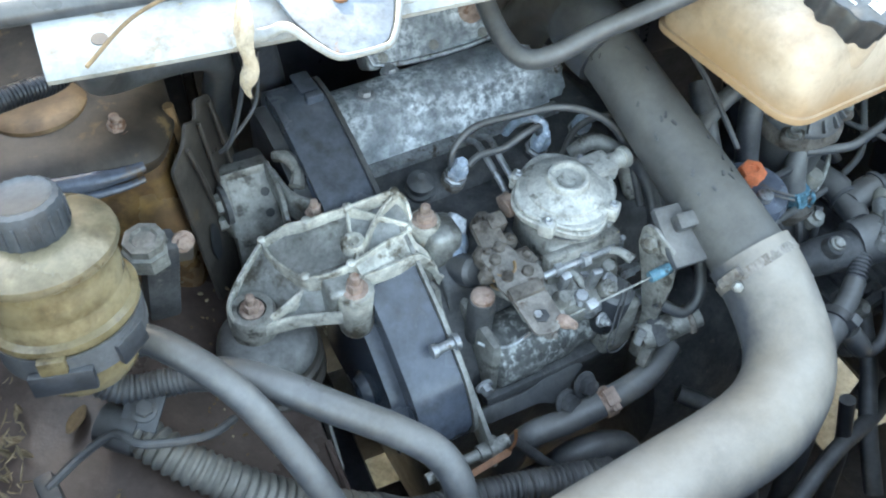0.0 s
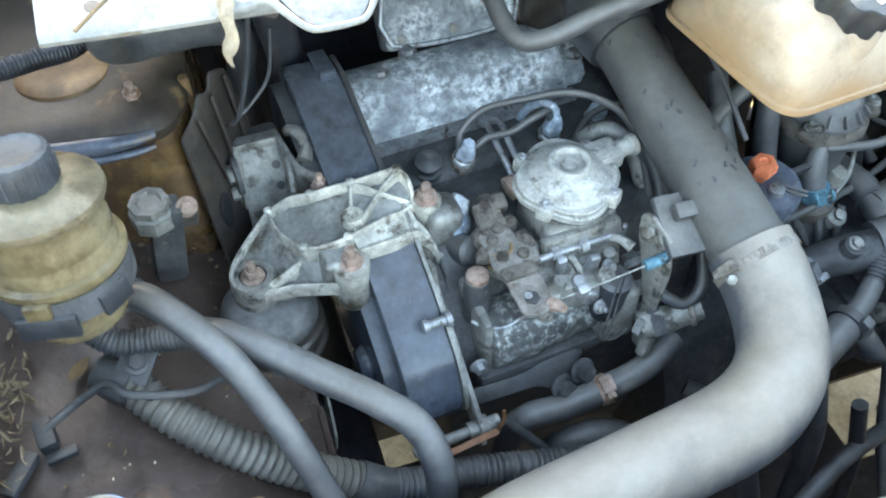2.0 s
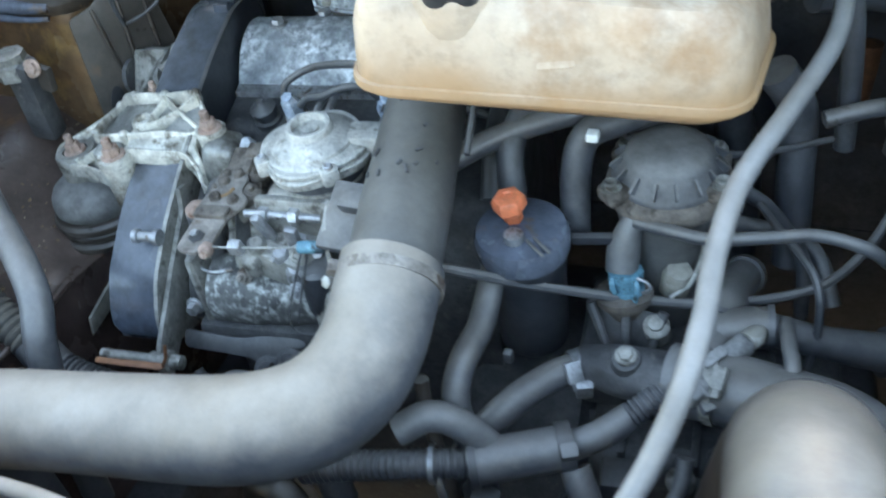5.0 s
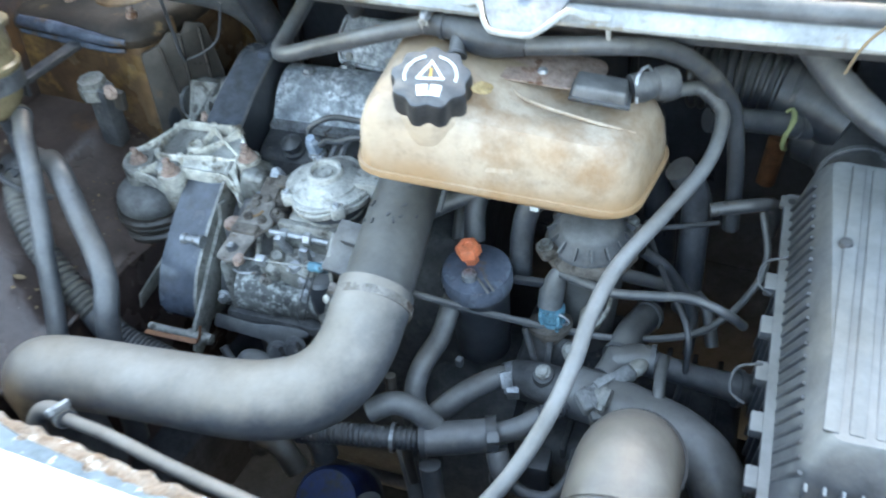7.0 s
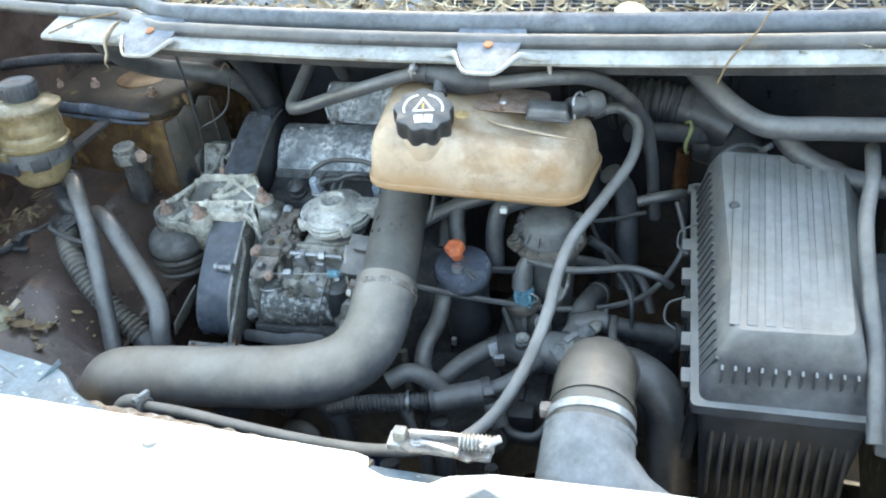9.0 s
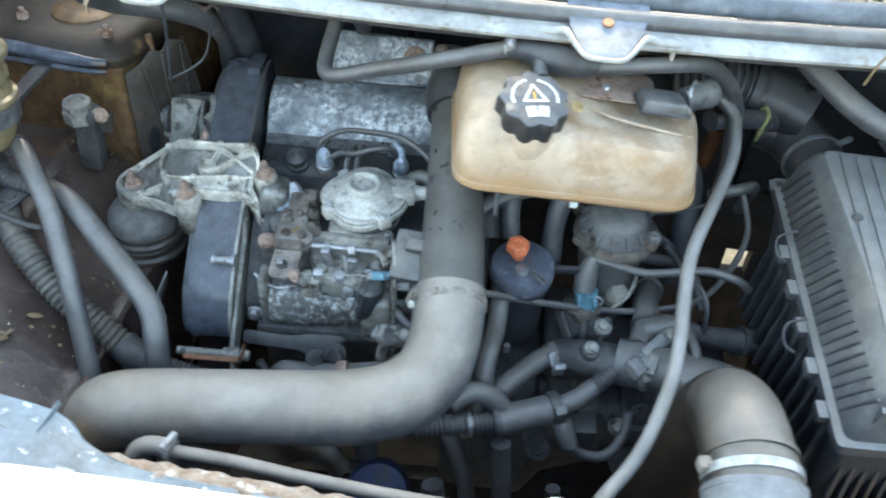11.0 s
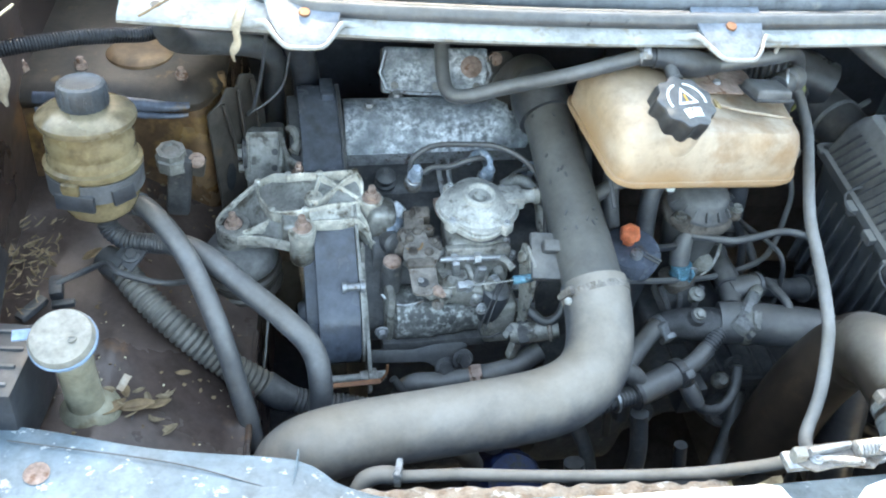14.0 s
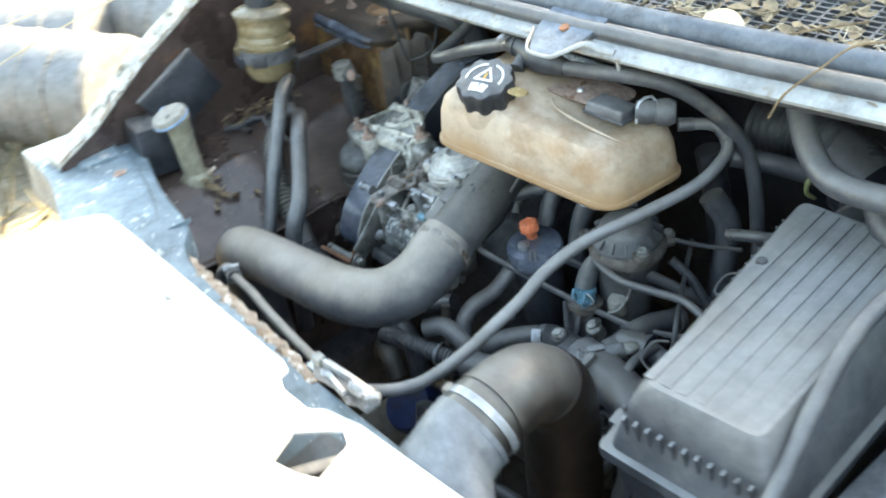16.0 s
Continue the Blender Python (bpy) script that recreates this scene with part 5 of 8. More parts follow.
def lever_plate():
    t = thing("throttle_lever", (0.165, 0.58, 0.86), "dusty rusty stamped lever plate on the pump", "lever")
    m = basis((0.166, 0.538, 0.880), (1, 0.03, 0.05), (0, 1, 0.10))
    out = soft([(-0.014, -0.016), (0.006, -0.020), (0.018, -0.010), (0.018, 0.030), (0.026, 0.040), (0.026, 0.052), (0.014, 0.060), (0.012, 0.080), (0.004, 0.094), (-0.014, 0.092), (-0.022, 0.078), (-0.018, 0.060), (-0.022, 0.045), (-0.016, 0.026)], 0.006, 3)
    p = part("plate", plate(out, 0.004, m, 0.0012), M_RUSTPL, t)
    part("hole", lathe([(0.0075, 0.0), (0.0075, 0.0012), (0.003, 0.0013)], m @ Vector((0, 0, 0)), m.col[2].xyz, 6), M_CAPBLK, p, "hexagonal hole")
    part("slot_bolt", bolt(m @ Vector((-0.003, 0.002, 0.0012)), m.col[2].xyz, 0.004, 0.003, False), M_STEEL, p)
    part("step", box((0.034, 0.014, 0.008), m @ pose(0, 0.030, 0.001), 0.003), M_CRUST, p, "bent step in the plate")
    for x, y in ((-0.008, 0.050), (0.012, 0.048), (-0.010, 0.072), (0.0, 0.083)):
        part("rivet", lathe([(0.006, 0), (0.0055, 0.004), (0.003, 0.006)], m @ Vector((x, y, 0)), m.col[2].xyz, 12), M_CRUST, p)
    part("ball_joint", lathe([(0.003, -0.006), (0.006, -0.004), (0.0068, 0.002), (0.005, 0.008), (0.0035, 0.014)], m @ Vector((0.016, -0.012, -0.002)), (0.4, -0.8, 0.3), 14), M_RUST, t, "rusty ball joint")
    part("upper_lug", box((0.026, 0.030, 0.012), basis((0.160, 0.637, 0.890), (1, 0, 0.1), (0, 1, 0.4)), 0.003), M_CRUST, t)
    part("upper_lug", box((0.018, 0.016, 0.024), basis((0.172, 0.648, 0.892), (1, 0, 0.1), (0, 1, 0.4)), 0.003), M_CRUST, t)
    for x, y, z, r, h in ((0.150, 0.622, 0.884, 0.011, 0.018), (0.178, 0.628, 0.886, 0.009, 0.014), (0.146, 0.604, 0.880, 0.008, 0.016), (0.184, 0.606, 0.882, 0.010, 0.012), (0.166, 0.660, 0.888, 0.010, 0.020)):
        part("crusted_nut", lathe([(r, -h), (r * 1.05, -h * 0.5), (r, 0.0), (r * 0.7, 0.003), (r * 0.35, 0.003), (r * 0.3, 0.008), (0.001, 0.009)], (x, y, z), (0.1, -0.35, 1), 8), M_CRUST, t)
    part("return_lever", slab3([(0.134, 0.600, 0.876), (0.152, 0.612, 0.884), (0.190, 0.616, 0.886), (0.196, 0.600, 0.880), (0.170, 0.592, 0.876)], 0.008, None, 0.001), M_CRUST, t, "crusted return lever")


lever_plate()


def linkage():
    t = thing("throttle_linkage", (0.24, 0.57, 0.86), "steel throttle linkage with adjusting screws", "linkage")
    part("adjusting_screw", tube([(0.190, 0.580, 0.878), (0.23, 0.585, 0.876), (0.275, 0.590, 0.874)], 0.0038, 10), M_STEEL, t)
    part("lock_nut", lathe([(0.0085, -0.004), (0.0085, 0.004), (0.006, 0.005)], (0.238, 0.586, 0.876), (1, 0.12, -0.03), 6), M_GALV, t)
    part("lock_nut", lathe([(0.007, -0.004), (0.007, 0.004), (0.005, 0.005)], (0.208, 0.583, 0.877), (1, 0.12, -0.03), 6), M_STEEL, t)
    part("stop_lever", box((0.012, 0.008, 0.056), pose(0.240, 0.572, 0.850, 10, 6, 4), 0.003), M_STEEL, t)
    part("stop_lever", box((0.010, 0.008, 0.048), pose(0.212, 0.576, 0.862, 18, -10, 4), 0.003), M_STEEL, t)
    part("stop_screw", bolt((0.252, 0.558, 0.858), (0.5, -0.6, 0.5), 0.006, 0.008), M_CASTD, t)
    part("stop_screw", bolt((0.262, 0.572, 0.850), (0.3, -0.7, 0.5), 0.0055, 0.008), M_STEEL, t)
    part("cable", tube([(0.176, 0.527, 0.880), (0.215, 0.530, 0.882), (0.26, 0.531, 0.889), (0.290, 0.533, 0.893)], 0.0011, 6), M_CASTB, t, "thin bright inner cable")
    part("cable_clamp", box((0.012, 0.010, 0.014), pose(0.212, 0.530, 0.882, 20, 0, 10), 0.003), M_STEEL, t)
    part("cable_end", lathe([(0.0055, -0.012), (0.0055, 0.010), (0.003, 0.014)], (0.287, 0.533, 0.892), (1, 0.05, 0.12), 12), M_TEAL, t, "teal cable end")
    part("spring_wire", tube([(0.262, 0.548, 0.868), (0.250, 0.535, 0.83), (0.243, 0.528, 0.80), (0.256, 0.527, 0.790), (0.275, 0.535, 0.79)], 0.0010, 6), M_IRON, t)
    part("spring_wire", tube([(0.268, 0.549, 0.868), (0.258, 0.537, 0.83), (0.251, 0.530, 0.80)], 0.0010, 6), M_IRON, t)
    # upright plate that carries the cable
    m = basis((0.296, 0.545, 0.86), (0.25, -1, 0.0), (0, 0, 1))
    out = soft([(-0.030, 0.055), (-0.018, 0.062), (0.012, 0.050), (0.018, 0.01), (0.012, -0.06), (0.008, -0.12), (-0.006, -0.12), (-0.004, -0.05), (-0.018, 0.0), (-0.03, 0.03)], 0.006, 3)
    plate_ob = part("carrier_plate", plate(out, 0.004, m, 0.001), M_CASTD, t)
    part("bright_bolt", bolt((0.292, 0.560, 0.903), (-0.7, -0.4, 0.5), 0.0075, 0.006), M_CASTB, plate_ob, "dull steel bolt")
    part("clip", box((0.013, 0.010, 0.018), pose(0.284, 0.528, 0.800, 0, 25, 30), 0.003), M_DUSTC, plate_ob, "dusty pale clip")
    part("clip", box((0.012, 0.012, 0.028), pose(0.290, 0.52, 0.775, 0, 10, 20), 0.003), M_CASTD, plate_ob)


linkage()


def injectors():
    ax = Vector((0.05, -0.40, 1)).normalized()
    tops = []
    for i, top in enumerate(((0.168, 0.721, 0.908), (0.269, 0.732, 0.904), (0.330, 0.748, 0.896))):
        top = Vector(top)
        tops.append(top)
        base = top - ax * 0.040
        t = thing("injector", base, "fuel injector with a chalky pale blue union nut", "injector", "injectors along the head")
        part("body", lathe([(0.013, -0.03), (0.013, 0.012), (0.010, 0.016), (0.010, 0.022)], base, ax, 12), M_RUSTPL if i == 0 else M_IRON, t)
        part("union_nut", lathe([(0.0085, 0.020), (0.0105, 0.022), (0.0105, 0.036), (0.008, 0.041), (0.006, 0.047)], base, ax, 6), M_PALEB, t)
        part("collar", lathe([(0.0125, 0.012), (0.0125, 0.018), (0.010, 0.020)], base, ax, 8), M_STEEL, t)
    a, b, c = tops
    g = "injection pipes"
    hose("injection_pipe", [b, b + Vector((0.0, 0.002, 0.014)), b + Vector((-0.008, 0.010, 0.019)), b + Vector((-0.016, 0.030, 0.002)), b + Vector((-0.024, 0.045, -0.03))], 0.0046, M_PALEB, "pale crusted steel injection pipe", "pipe", g)
    for dx, dz in ((0.0, 0.0), (0.013, 0.003)):
        hose("injection_pipe", [(0.198 + dx, 0.765, 0.895), (0.199 + dx, 0.745, 0.905 + dz), (0.200 + dx, 0.715, 0.900), (0.205 + dx, 0.688, 0.885), (0.212 + dx, 0.67, 0.86)], 0.0034, M_STEEL, "steel injection pipe running down to the pump", "pipe", g)
    g = "leak-off hoses"
    hose("leak_off_hose", [a + Vector((-0.008, 0.004, -0.008)), a + Vector((-0.006, 0.008, 0.012)), a + Vector((0.008, 0.015, 0.022)), a + Vector((0.027, 0.017, 0.030)), (0.229, 0.725, 0.950), (0.268, 0.712, 0.958), (0.300, 0.700, 0.950), (0.325, 0.685, 0.930), (0.338, 0.665, 0.895), (0.34, 0.64, 0.86)], 0.0038, M_HOSE, "grey rubber leak-off hose", "hose", g)
    hose("leak_off_hose", [a + Vector((0.010, 0.002, -0.006)), a + Vector((0.022, 0.002, 0.004)), (0.212, 0.715, 0.920), (0.234, 0.716, 0.930), (0.255, 0.724, 0.928), b + Vector((-0.004, 0.004, 0.002))], 0.0038, M_HOSE, "grey rubber leak-off hose", "hose", g)
    hose("leak_off_hose", [c + Vector((-0.045, -0.03, -0.02)), c + Vector((-0.02, -0.012, 0.0)), c + Vector((0.01, -0.008, 0.006)), c + Vector((0.05, -0.01, 0.0))], 0.0038, M_HOSE, "grey rubber leak-off hose", "hose", g)


injectors()


def coupling_pipe():
    t = thing("vacuum_coupling", (0.32, 0.53, 0.80), "grimy metal coupling pipe below the cable plate", "pipe")
    part("pipe", tube([(0.285, 0.530, 0.795), (0.305, 0.527, 0.800), (0.325, 0.524, 0.806), (0.345, 0.522, 0.812)], [0.013, 0.0145, 0.013, 0.012], 18), M_CASTD, t)
    part("hex_nut", lathe([(0.0155, -0.007), (0.0165, -0.004), (0.0165, 0.004), (0.0155, 0.007)], (0.302, 0.527, 0.799), (1, -0.1, 0.28), 6), M_IRON, t)
    part("end_ring", lathe([(0.0140, -0.003), (0.0155, -0.002), (0.0155, 0.002), (0.0140, 0.003)], (0.334, 0.523, 0.809), (1, -0.1, 0.28), 20), M_RUSTPL, t)


coupling_pipe()


def rust_strip():
    t = thing("rust_strip", (0.08, 0.475, 0.772), "thin rusty steel strip below the belt cover", "bracket")
    part("strip", plate(soft([(-0.035, -0.003), (0.030, -0.003), (0.034, 0.002), (0.030, 0.004), (-0.035, 0.003)], 0.002, 2), 0.002, basis((0.088, 0.476, 0.764), (1, 0.22, -0.15), (0, 1, 0.3)), 0.0005), M_COPPER, t)
    part("hook", tube([(0.118, 0.484, 0.760), (0.124, 0.486, 0.770), (0.125, 0.490, 0.782)], 0.0018, 6), M_COPPER, t)


rust_strip()


def pump_fuel_hoses():
    g = "fuel hoses at the pump"
    hose("fuel_hose", [(0.315, 0.66, 0.92), (0.338, 0.655, 0.905), (0.345, 0.63, 0.875), (0.335, 0.60, 0.85), (0.32, 0.585, 0.83)], 0.008, M_HOSE_DARK, "black fuel hose behind the intake pipe", "hose", g)
    hose("fuel_hose", [(0.285, 0.70, 0.90), (0.305, 0.695, 0.915), (0.33, 0.68, 0.90), (0.34, 0.655, 0.86)], 0.009, M_CASTD, "grey crusted fuel hose", "hose", g)
    hose("fuel_hose", [(0.30, 0.54, 0.835), (0.325, 0.525, 0.822), (0.345, 0.53, 0.835), (0.35, 0.55, 0.87)], 0.006, M_HOSE_DARK, "thin black hose below the cable plate", "hose", g)


pump_fuel_hoses()


def coolant_pipe():
    t = thing("coolant_pipe", (0.22, 0.55, 0.70), "dusty black coolant pipe in front of the pump", "pipe")
    part("pipe", tube([(0.145, 0.530, 0.60), (0.150, 0.520, 0.68), (0.165, 0.512, 0.715), (0.20, 0.508, 0.722), (0.245, 0.507, 0.735), (0.29, 0.512, 0.745), (0.33, 0.53, 0.76)], 0.014, 18), M_HOSE, t)
    part("clip", band((0.243, 0.507, 0.734), (1, 0, 0.25), 0.0142, 0.012, 0.002, (0, -0.3, 1)), M_RUST, t, "rusty clip")


coolant_pipe()
hose("coolant_hose", [(0.185, 0.50, 0.64), (0.205, 0.492, 0.675), (0.235, 0.486, 0.685), (0.265, 0.482, 0.665), (0.28, 0.475, 0.62)], 0.016, M_HOSE_DARK, "thick dark coolant hose bending downwards")
hose("coolant_hose", [(0.18, 0.47, 0.60), (0.20, 0.462, 0.635), (0.23, 0.455, 0.64), (0.25, 0.45, 0.61)], 0.015, M_ELBOW, "brownish coolant hose bending downwards")


def tie_bar():
    t = thing("pump_support", (0.15, 0.53, 0.73), "black pressed steel support under the pump", "bracket")
    m = basis((0.165, 0.535, 0.742), ALONG, (0, 0.6, 0.8))
    part("bar", plate(soft([(-0.060, 0.014), (0.0, 0.010), (0.055, 0.020), (0.075, 0.010), (0.055, -0.004), (0.045, -0.016), (0.030, -0.018), (0.015, -0.008), (-0.06, -0.004)], 0.006, 3), 0.006, m, 0.0015), M_BLACK, t)
    part("bolt", bolt((0.205, 0.522, 0.735), (0.2, -0.8, 0.5), 0.010, 0.012), M_IRON, t)
    part("bolt", bolt((0.228, 0.528, 0.745), (0.2, -0.8, 0.5), 0.010, 0.012), M_IRON, t)


tie_bar()
hose("stay_rod", [(0.135, 0.505, 0.735), (0.160, 0.495, 0.70), (0.19, 0.485, 0.66)], 0.0055, M_IRON, "short dark stay rod", "rod")


def speckled_box():
    t = thing("heat_shield_box", (0.20, 0.87, 0.90), "speckled corroded metal box behind the valve cover", "housing")
    m = basis((0.203, 0.905, 0.948), (1, 0.03, 0.0), (0, 0.55, 0.83))
    part("face", box((0.155, 0.066, 0.045), m, 0.007, None, 3), M_ALU, t)
    part("edge", tube([m @ Vector((x, y, 0.0235)) for x, y in ((-0.072, 0.027), (-0.072, -0.027), (0.072, -0.027), (0.072, 0.027))], 0.0028, 6, 0.02), M_STEEL, t)
    part("rust_patch", lathe([(0.016, 0), (0.013, 0.002), (0.004, 0.003)], m @ Vector((0.052, 0.006, 0.0225)), m.col[2].xyz, 14), M_RUST, t, "rusty fixing")
    part("end_flange", plate(soft([(-0.020, -0.030), (0.024, -0.034), (0.034, 0.0), (0.020, 0.030), (-0.014, 0.028)], 0.008, 3), 0.012, m @ pose(0.094, 0.0, 0.020, 0, 18, 0), 0.002), M_ELBOW, t, "rusty brown flange")
    for x, y in ((0.088, 0.018), (0.108, -0.014)):
        part("flange_bolt", bolt(m @ Vector((x, y, 0.022)), m.col[2].xyz, 0.007, 0.006), M_RUST, t)
    for x in (-0.060, 0.0, 0.060):
        part("seam_screw", bolt(m @ Vector((x, -0.022, 0.0225)), m.col[2].xyz, 0.004, 0.003), M_CASTD, t)


speckled_box()


def black_sensor(at):
    t = thing("bleed_valve", at, "black ribbed fitting beside the timing cover", "valve")
    x, y, z = at
    part("body", lathe([(0.012, -0.02), (0.012, 0.0), (0.015, 0.001), (0.015, 0.006), (0.011, 0.007), (0.011, 0.014), (0.014, 0.015), (0.014, 0.020), (0.006, 0.026), (0.004, 0.030)], at, (0, -0.3, 1), 18), M_BLACK, t)
    part("bracket", box((0.038, 0.03, 0.02), pose(x - 0.004, y + 0.03, z - 0.004, 0, 0, 5), 0.005), M_BLACK, t)


black_sensor((0.128, 0.735, 0.873))
single("pale_fitting", lathe([(0.015, -0.03), (0.017, -0.01), (0.015, 0.004), (0.009, 0.008)], (0.136, 0.655, 0.868), (0.6, -0.7, 0.3), 18), M_PALEB, "chalky pale elbow fitting beside the mount", "fitting")
single("round_sensor", lathe([(0.016, -0.02), (0.016, 0.010), (0.012, 0.014), (0.004, 0.015)], (0.135, 0.628, 0.860), (0.3, -0.8, 0.5), 18), M_BLACK, "black round sensor beside the mount", "sensor")


# ---------------- intake pipe ----------------
def intake_pipe():
    t = thing("intake_pipe", (0.2, 0.4, 0.75), "large dusty grey rubber intake pipe with a bend", "pipe")
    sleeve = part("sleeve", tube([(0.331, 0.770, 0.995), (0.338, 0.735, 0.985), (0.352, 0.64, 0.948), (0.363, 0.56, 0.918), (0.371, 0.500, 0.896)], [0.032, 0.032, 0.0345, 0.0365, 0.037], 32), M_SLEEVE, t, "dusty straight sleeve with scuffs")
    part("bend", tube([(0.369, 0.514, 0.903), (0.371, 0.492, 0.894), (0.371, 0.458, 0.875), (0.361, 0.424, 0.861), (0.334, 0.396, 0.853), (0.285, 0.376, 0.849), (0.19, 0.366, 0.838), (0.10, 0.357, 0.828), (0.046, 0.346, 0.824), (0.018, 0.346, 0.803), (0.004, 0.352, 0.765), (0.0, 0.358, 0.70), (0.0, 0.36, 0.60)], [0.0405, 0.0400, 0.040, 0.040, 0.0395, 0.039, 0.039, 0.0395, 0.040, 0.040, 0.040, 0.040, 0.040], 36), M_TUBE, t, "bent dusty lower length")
    ax = Vector((0.012, -0.07, -0.026)).normalized()
    part("clip", band((0.371, 0.500, 0.896), ax, 0.0400, 0.009, 0.0020, (-0.85, -0.2, 0.35)), M_RUSTPL, t, "dusty hose clip")
    part("clip_screw", box((0.016, 0.009, 0.006), basis((0.3300, 0.490, 0.9030), (0.25, -0.75, 0.6), (0.1, -0.7, -0.7)), 0.002), M_RUSTPL, t)
    part("clip_screw", lathe([(0.005, 0), (0.005, 0.006), (0.003, 0.007)], (0.332, 0.484, 0.906), (-0.3, -0.75, 0.55), 6), M_CASTB, t)
    part("collar", tube([(0.329, 0.792, 0.999), (0.331, 0.772, 0.996), (0.335, 0.748, 0.989), (0.337, 0.738, 0.986)], [0.036, 0.0395, 0.040, 0.0375], 32), M_HOSE_DARK, t, "dark rubber collar")
    part("rear_bend", tube([(0.330, 0.780, 0.998), (0.328, 0.815, 0.998), (0.322, 0.85, 0.975), (0.312, 0.875, 0.93), (0.305, 0.885, 0.86)], [0.032, 0.031, 0.030, 0.030, 0.030], 26), M_ELBOW, t, "dark brown rear bend")
    # tab that holds the pipe
    m = basis((0.318, 0.552, 0.912), (1, 0.0, -0.05), (0, 1, 0.55))
    part("tab", box((0.044, 0.060, 0.010), m, 0.004), M_GREYPL, t, "grey plastic holding tab")
    part("tab_lug", box((0.030, 0.016, 0.022), m @ pose(0.006, 0.010, 0.006), 0.004), M_GREYPL, t)
    rnd = random.Random(11)
    for _ in range(20):
        y = rnd.uniform(0.56, 0.74)
        f = (0.77 - y) / 0.27
        c = Vector((0.331 + 0.04 * f, y, 0.995 - 0.099 * f))
        a = rnd.uniform(0.7, 2.7)
        r = 0.0335 + 0.0045 * f
        run = Vector((0.04, -0.27, -0.099)).normalized()
        nrm = Vector((math.cos(a), 0, math.sin(a)))
        nrm = (nrm - run * nrm.dot(run)).normalized()
        turn = rnd.uniform(-50, 20)
        part("scuff", box((0.0026, rnd.uniform(0.004, 0.009), 0.0016), basis(c + nrm * (r + 0.0002), run.cross(nrm), run) @ pose(0, 0, 0, 0, 0, turn), 0.0003), M_BLACK, sleeve, "small dark scuff")


intake_pipe()


# ---------------- expansion tank ----------------
def tank_z(x, z):
    return z - 0.142 * (x - 0.367) + 0.0


CAP_AXIS = Vector((0.14, -0.26, 0.95)).normalized()


def expansion_tank():
    t = thing("expansion_tank", (0.49, 0.62, 1.0), "yellowed coolant expansion tank with a knurled cap and brown stains", "expansion tank")
    c = [(0.362, 0.517), (0.612, 0.573), (0.620, 0.698), (0.335, 0.690)]
    mid = Vector((0.48, 0.61))

    def ring(k, z, r=0.03, dy=0.0):
        return [(mid.x + (p.x - mid.x) * k, mid.y + (p.y - mid.y) * k + dy, tank_z(p.x, z)) for p in rounded(c, r, 8)]

    shell = part("shell", rings(bmesh.new(), [ring(0.70, 1.040), ring(0.90, 1.042), ring(0.965, 1.046), ring(0.985, 1.051), ring(0.975, 1.070), ring(0.955, 1.092), ring(0.91, 1.108), ring(0.82, 1.118), ring(0.60, 1.123), ring(0.30, 1.125)]), M_TANK, t)
    part("seam", rings(bmesh.new(), [ring(0.97, 1.049), ring(1.005, 1.050), ring(1.008, 1.053), ring(1.005, 1.056), ring(0.97, 1.057)]), M_TANK, shell, "welded seam")
    part("level_mark", box((0.024, 0.003, 0.014), pose(0.495, 0.5515, tank_z(0.495, 1.083), -22, 0, 13), 0.0010), M_TANK, shell)
    part("mould_ridge", tube([(0.470, 0.640, tank_z(0.470, 1.1225)), (0.486, 0.612, tank_z(0.486, 1.1225)), (0.510, 0.602, tank_z(0.510, 1.1220)), (0.560, 0.605, tank_z(0.560, 1.1190)), (0.598, 0.618, tank_z(0.598, 1.1120))], [0.001, 0.0016, 0.0018, 0.0016, 0.001], 10, flat=0.8), M_TANK, shell, "rounded mould ridge")
    part("mould_ridge", tube([(0.380, 0.600, tank_z(0.380, 1.1160)), (0.392, 0.640, tank_z(0.392, 1.1170)), (0.420, 0.660, tank_z(0.420, 1.1180)), (0.470, 0.662, tank_z(0.470, 1.1190))], [0.001, 0.0016, 0.0016, 0.001], 10, flat=0.8), M_TANK, shell)
    part("neck", lathe([(0.037, -0.014), (0.0355, -0.004), (0.034, 0.006), (0.030, 0.010)], (0.427, 0.566, 1.106), CAP_AXIS, 28), M_TANK, shell)
    cap = part("cap", lathe([(0.030, 0.0), (0.0335, 0.002), (0.034, 0.022), (0.0325, 0.026), (0.010, 0.0265)], (0.427, 0.566, 1.112), CAP_AXIS, 72, None, 9, 0.0022), M_CAPBLK, t, "black knurled screw cap")
    top = part("disc", lathe([(0.033, 0.0262), (0.033, 0.0282), (0.0308, 0.0292), (0.004, 0.0294)], (0.427, 0.566, 1.112), CAP_AXIS, 72, None, 9, 0.0022), M_CAP, cap, "slate blue top")
    # pictograms on the disc: triangle, arcs and a book
    side = Vector((0.95, 0.30, 0))
    side = (side - CAP_AXIS * side.dot(CAP_AXIS)).normalized()
    m = basis(Vector((0.427, 0.566, 1.112)) + CAP_AXIS * 0.0298, side, CAP_AXIS.cross(side))
    tri = [Vector((0.013 * math.cos(radians(a)), 0.013 * math.sin(radians(a)) + 0.003, 0)) for a in (90, 210, 330, 90)]
    bm = bmesh.new()
    for a, b in zip(tri, tri[1:]):
        d = (b - a)
        box((d.length + 0.002, 0.0024, 0.0005), m @ Matrix.Translation((a + b) / 2) @ pose(0, 0, 0, 0, 0, math.degrees(math.atan2(d.y, d.x))), 0, bm)
    part("triangle_sign", bm, M_MARK, top)
    part("sign_stroke", box((0.0022, 0.010, 0.0006), m @ pose(0, 0.003, 0), 0), M_AMBER, top)
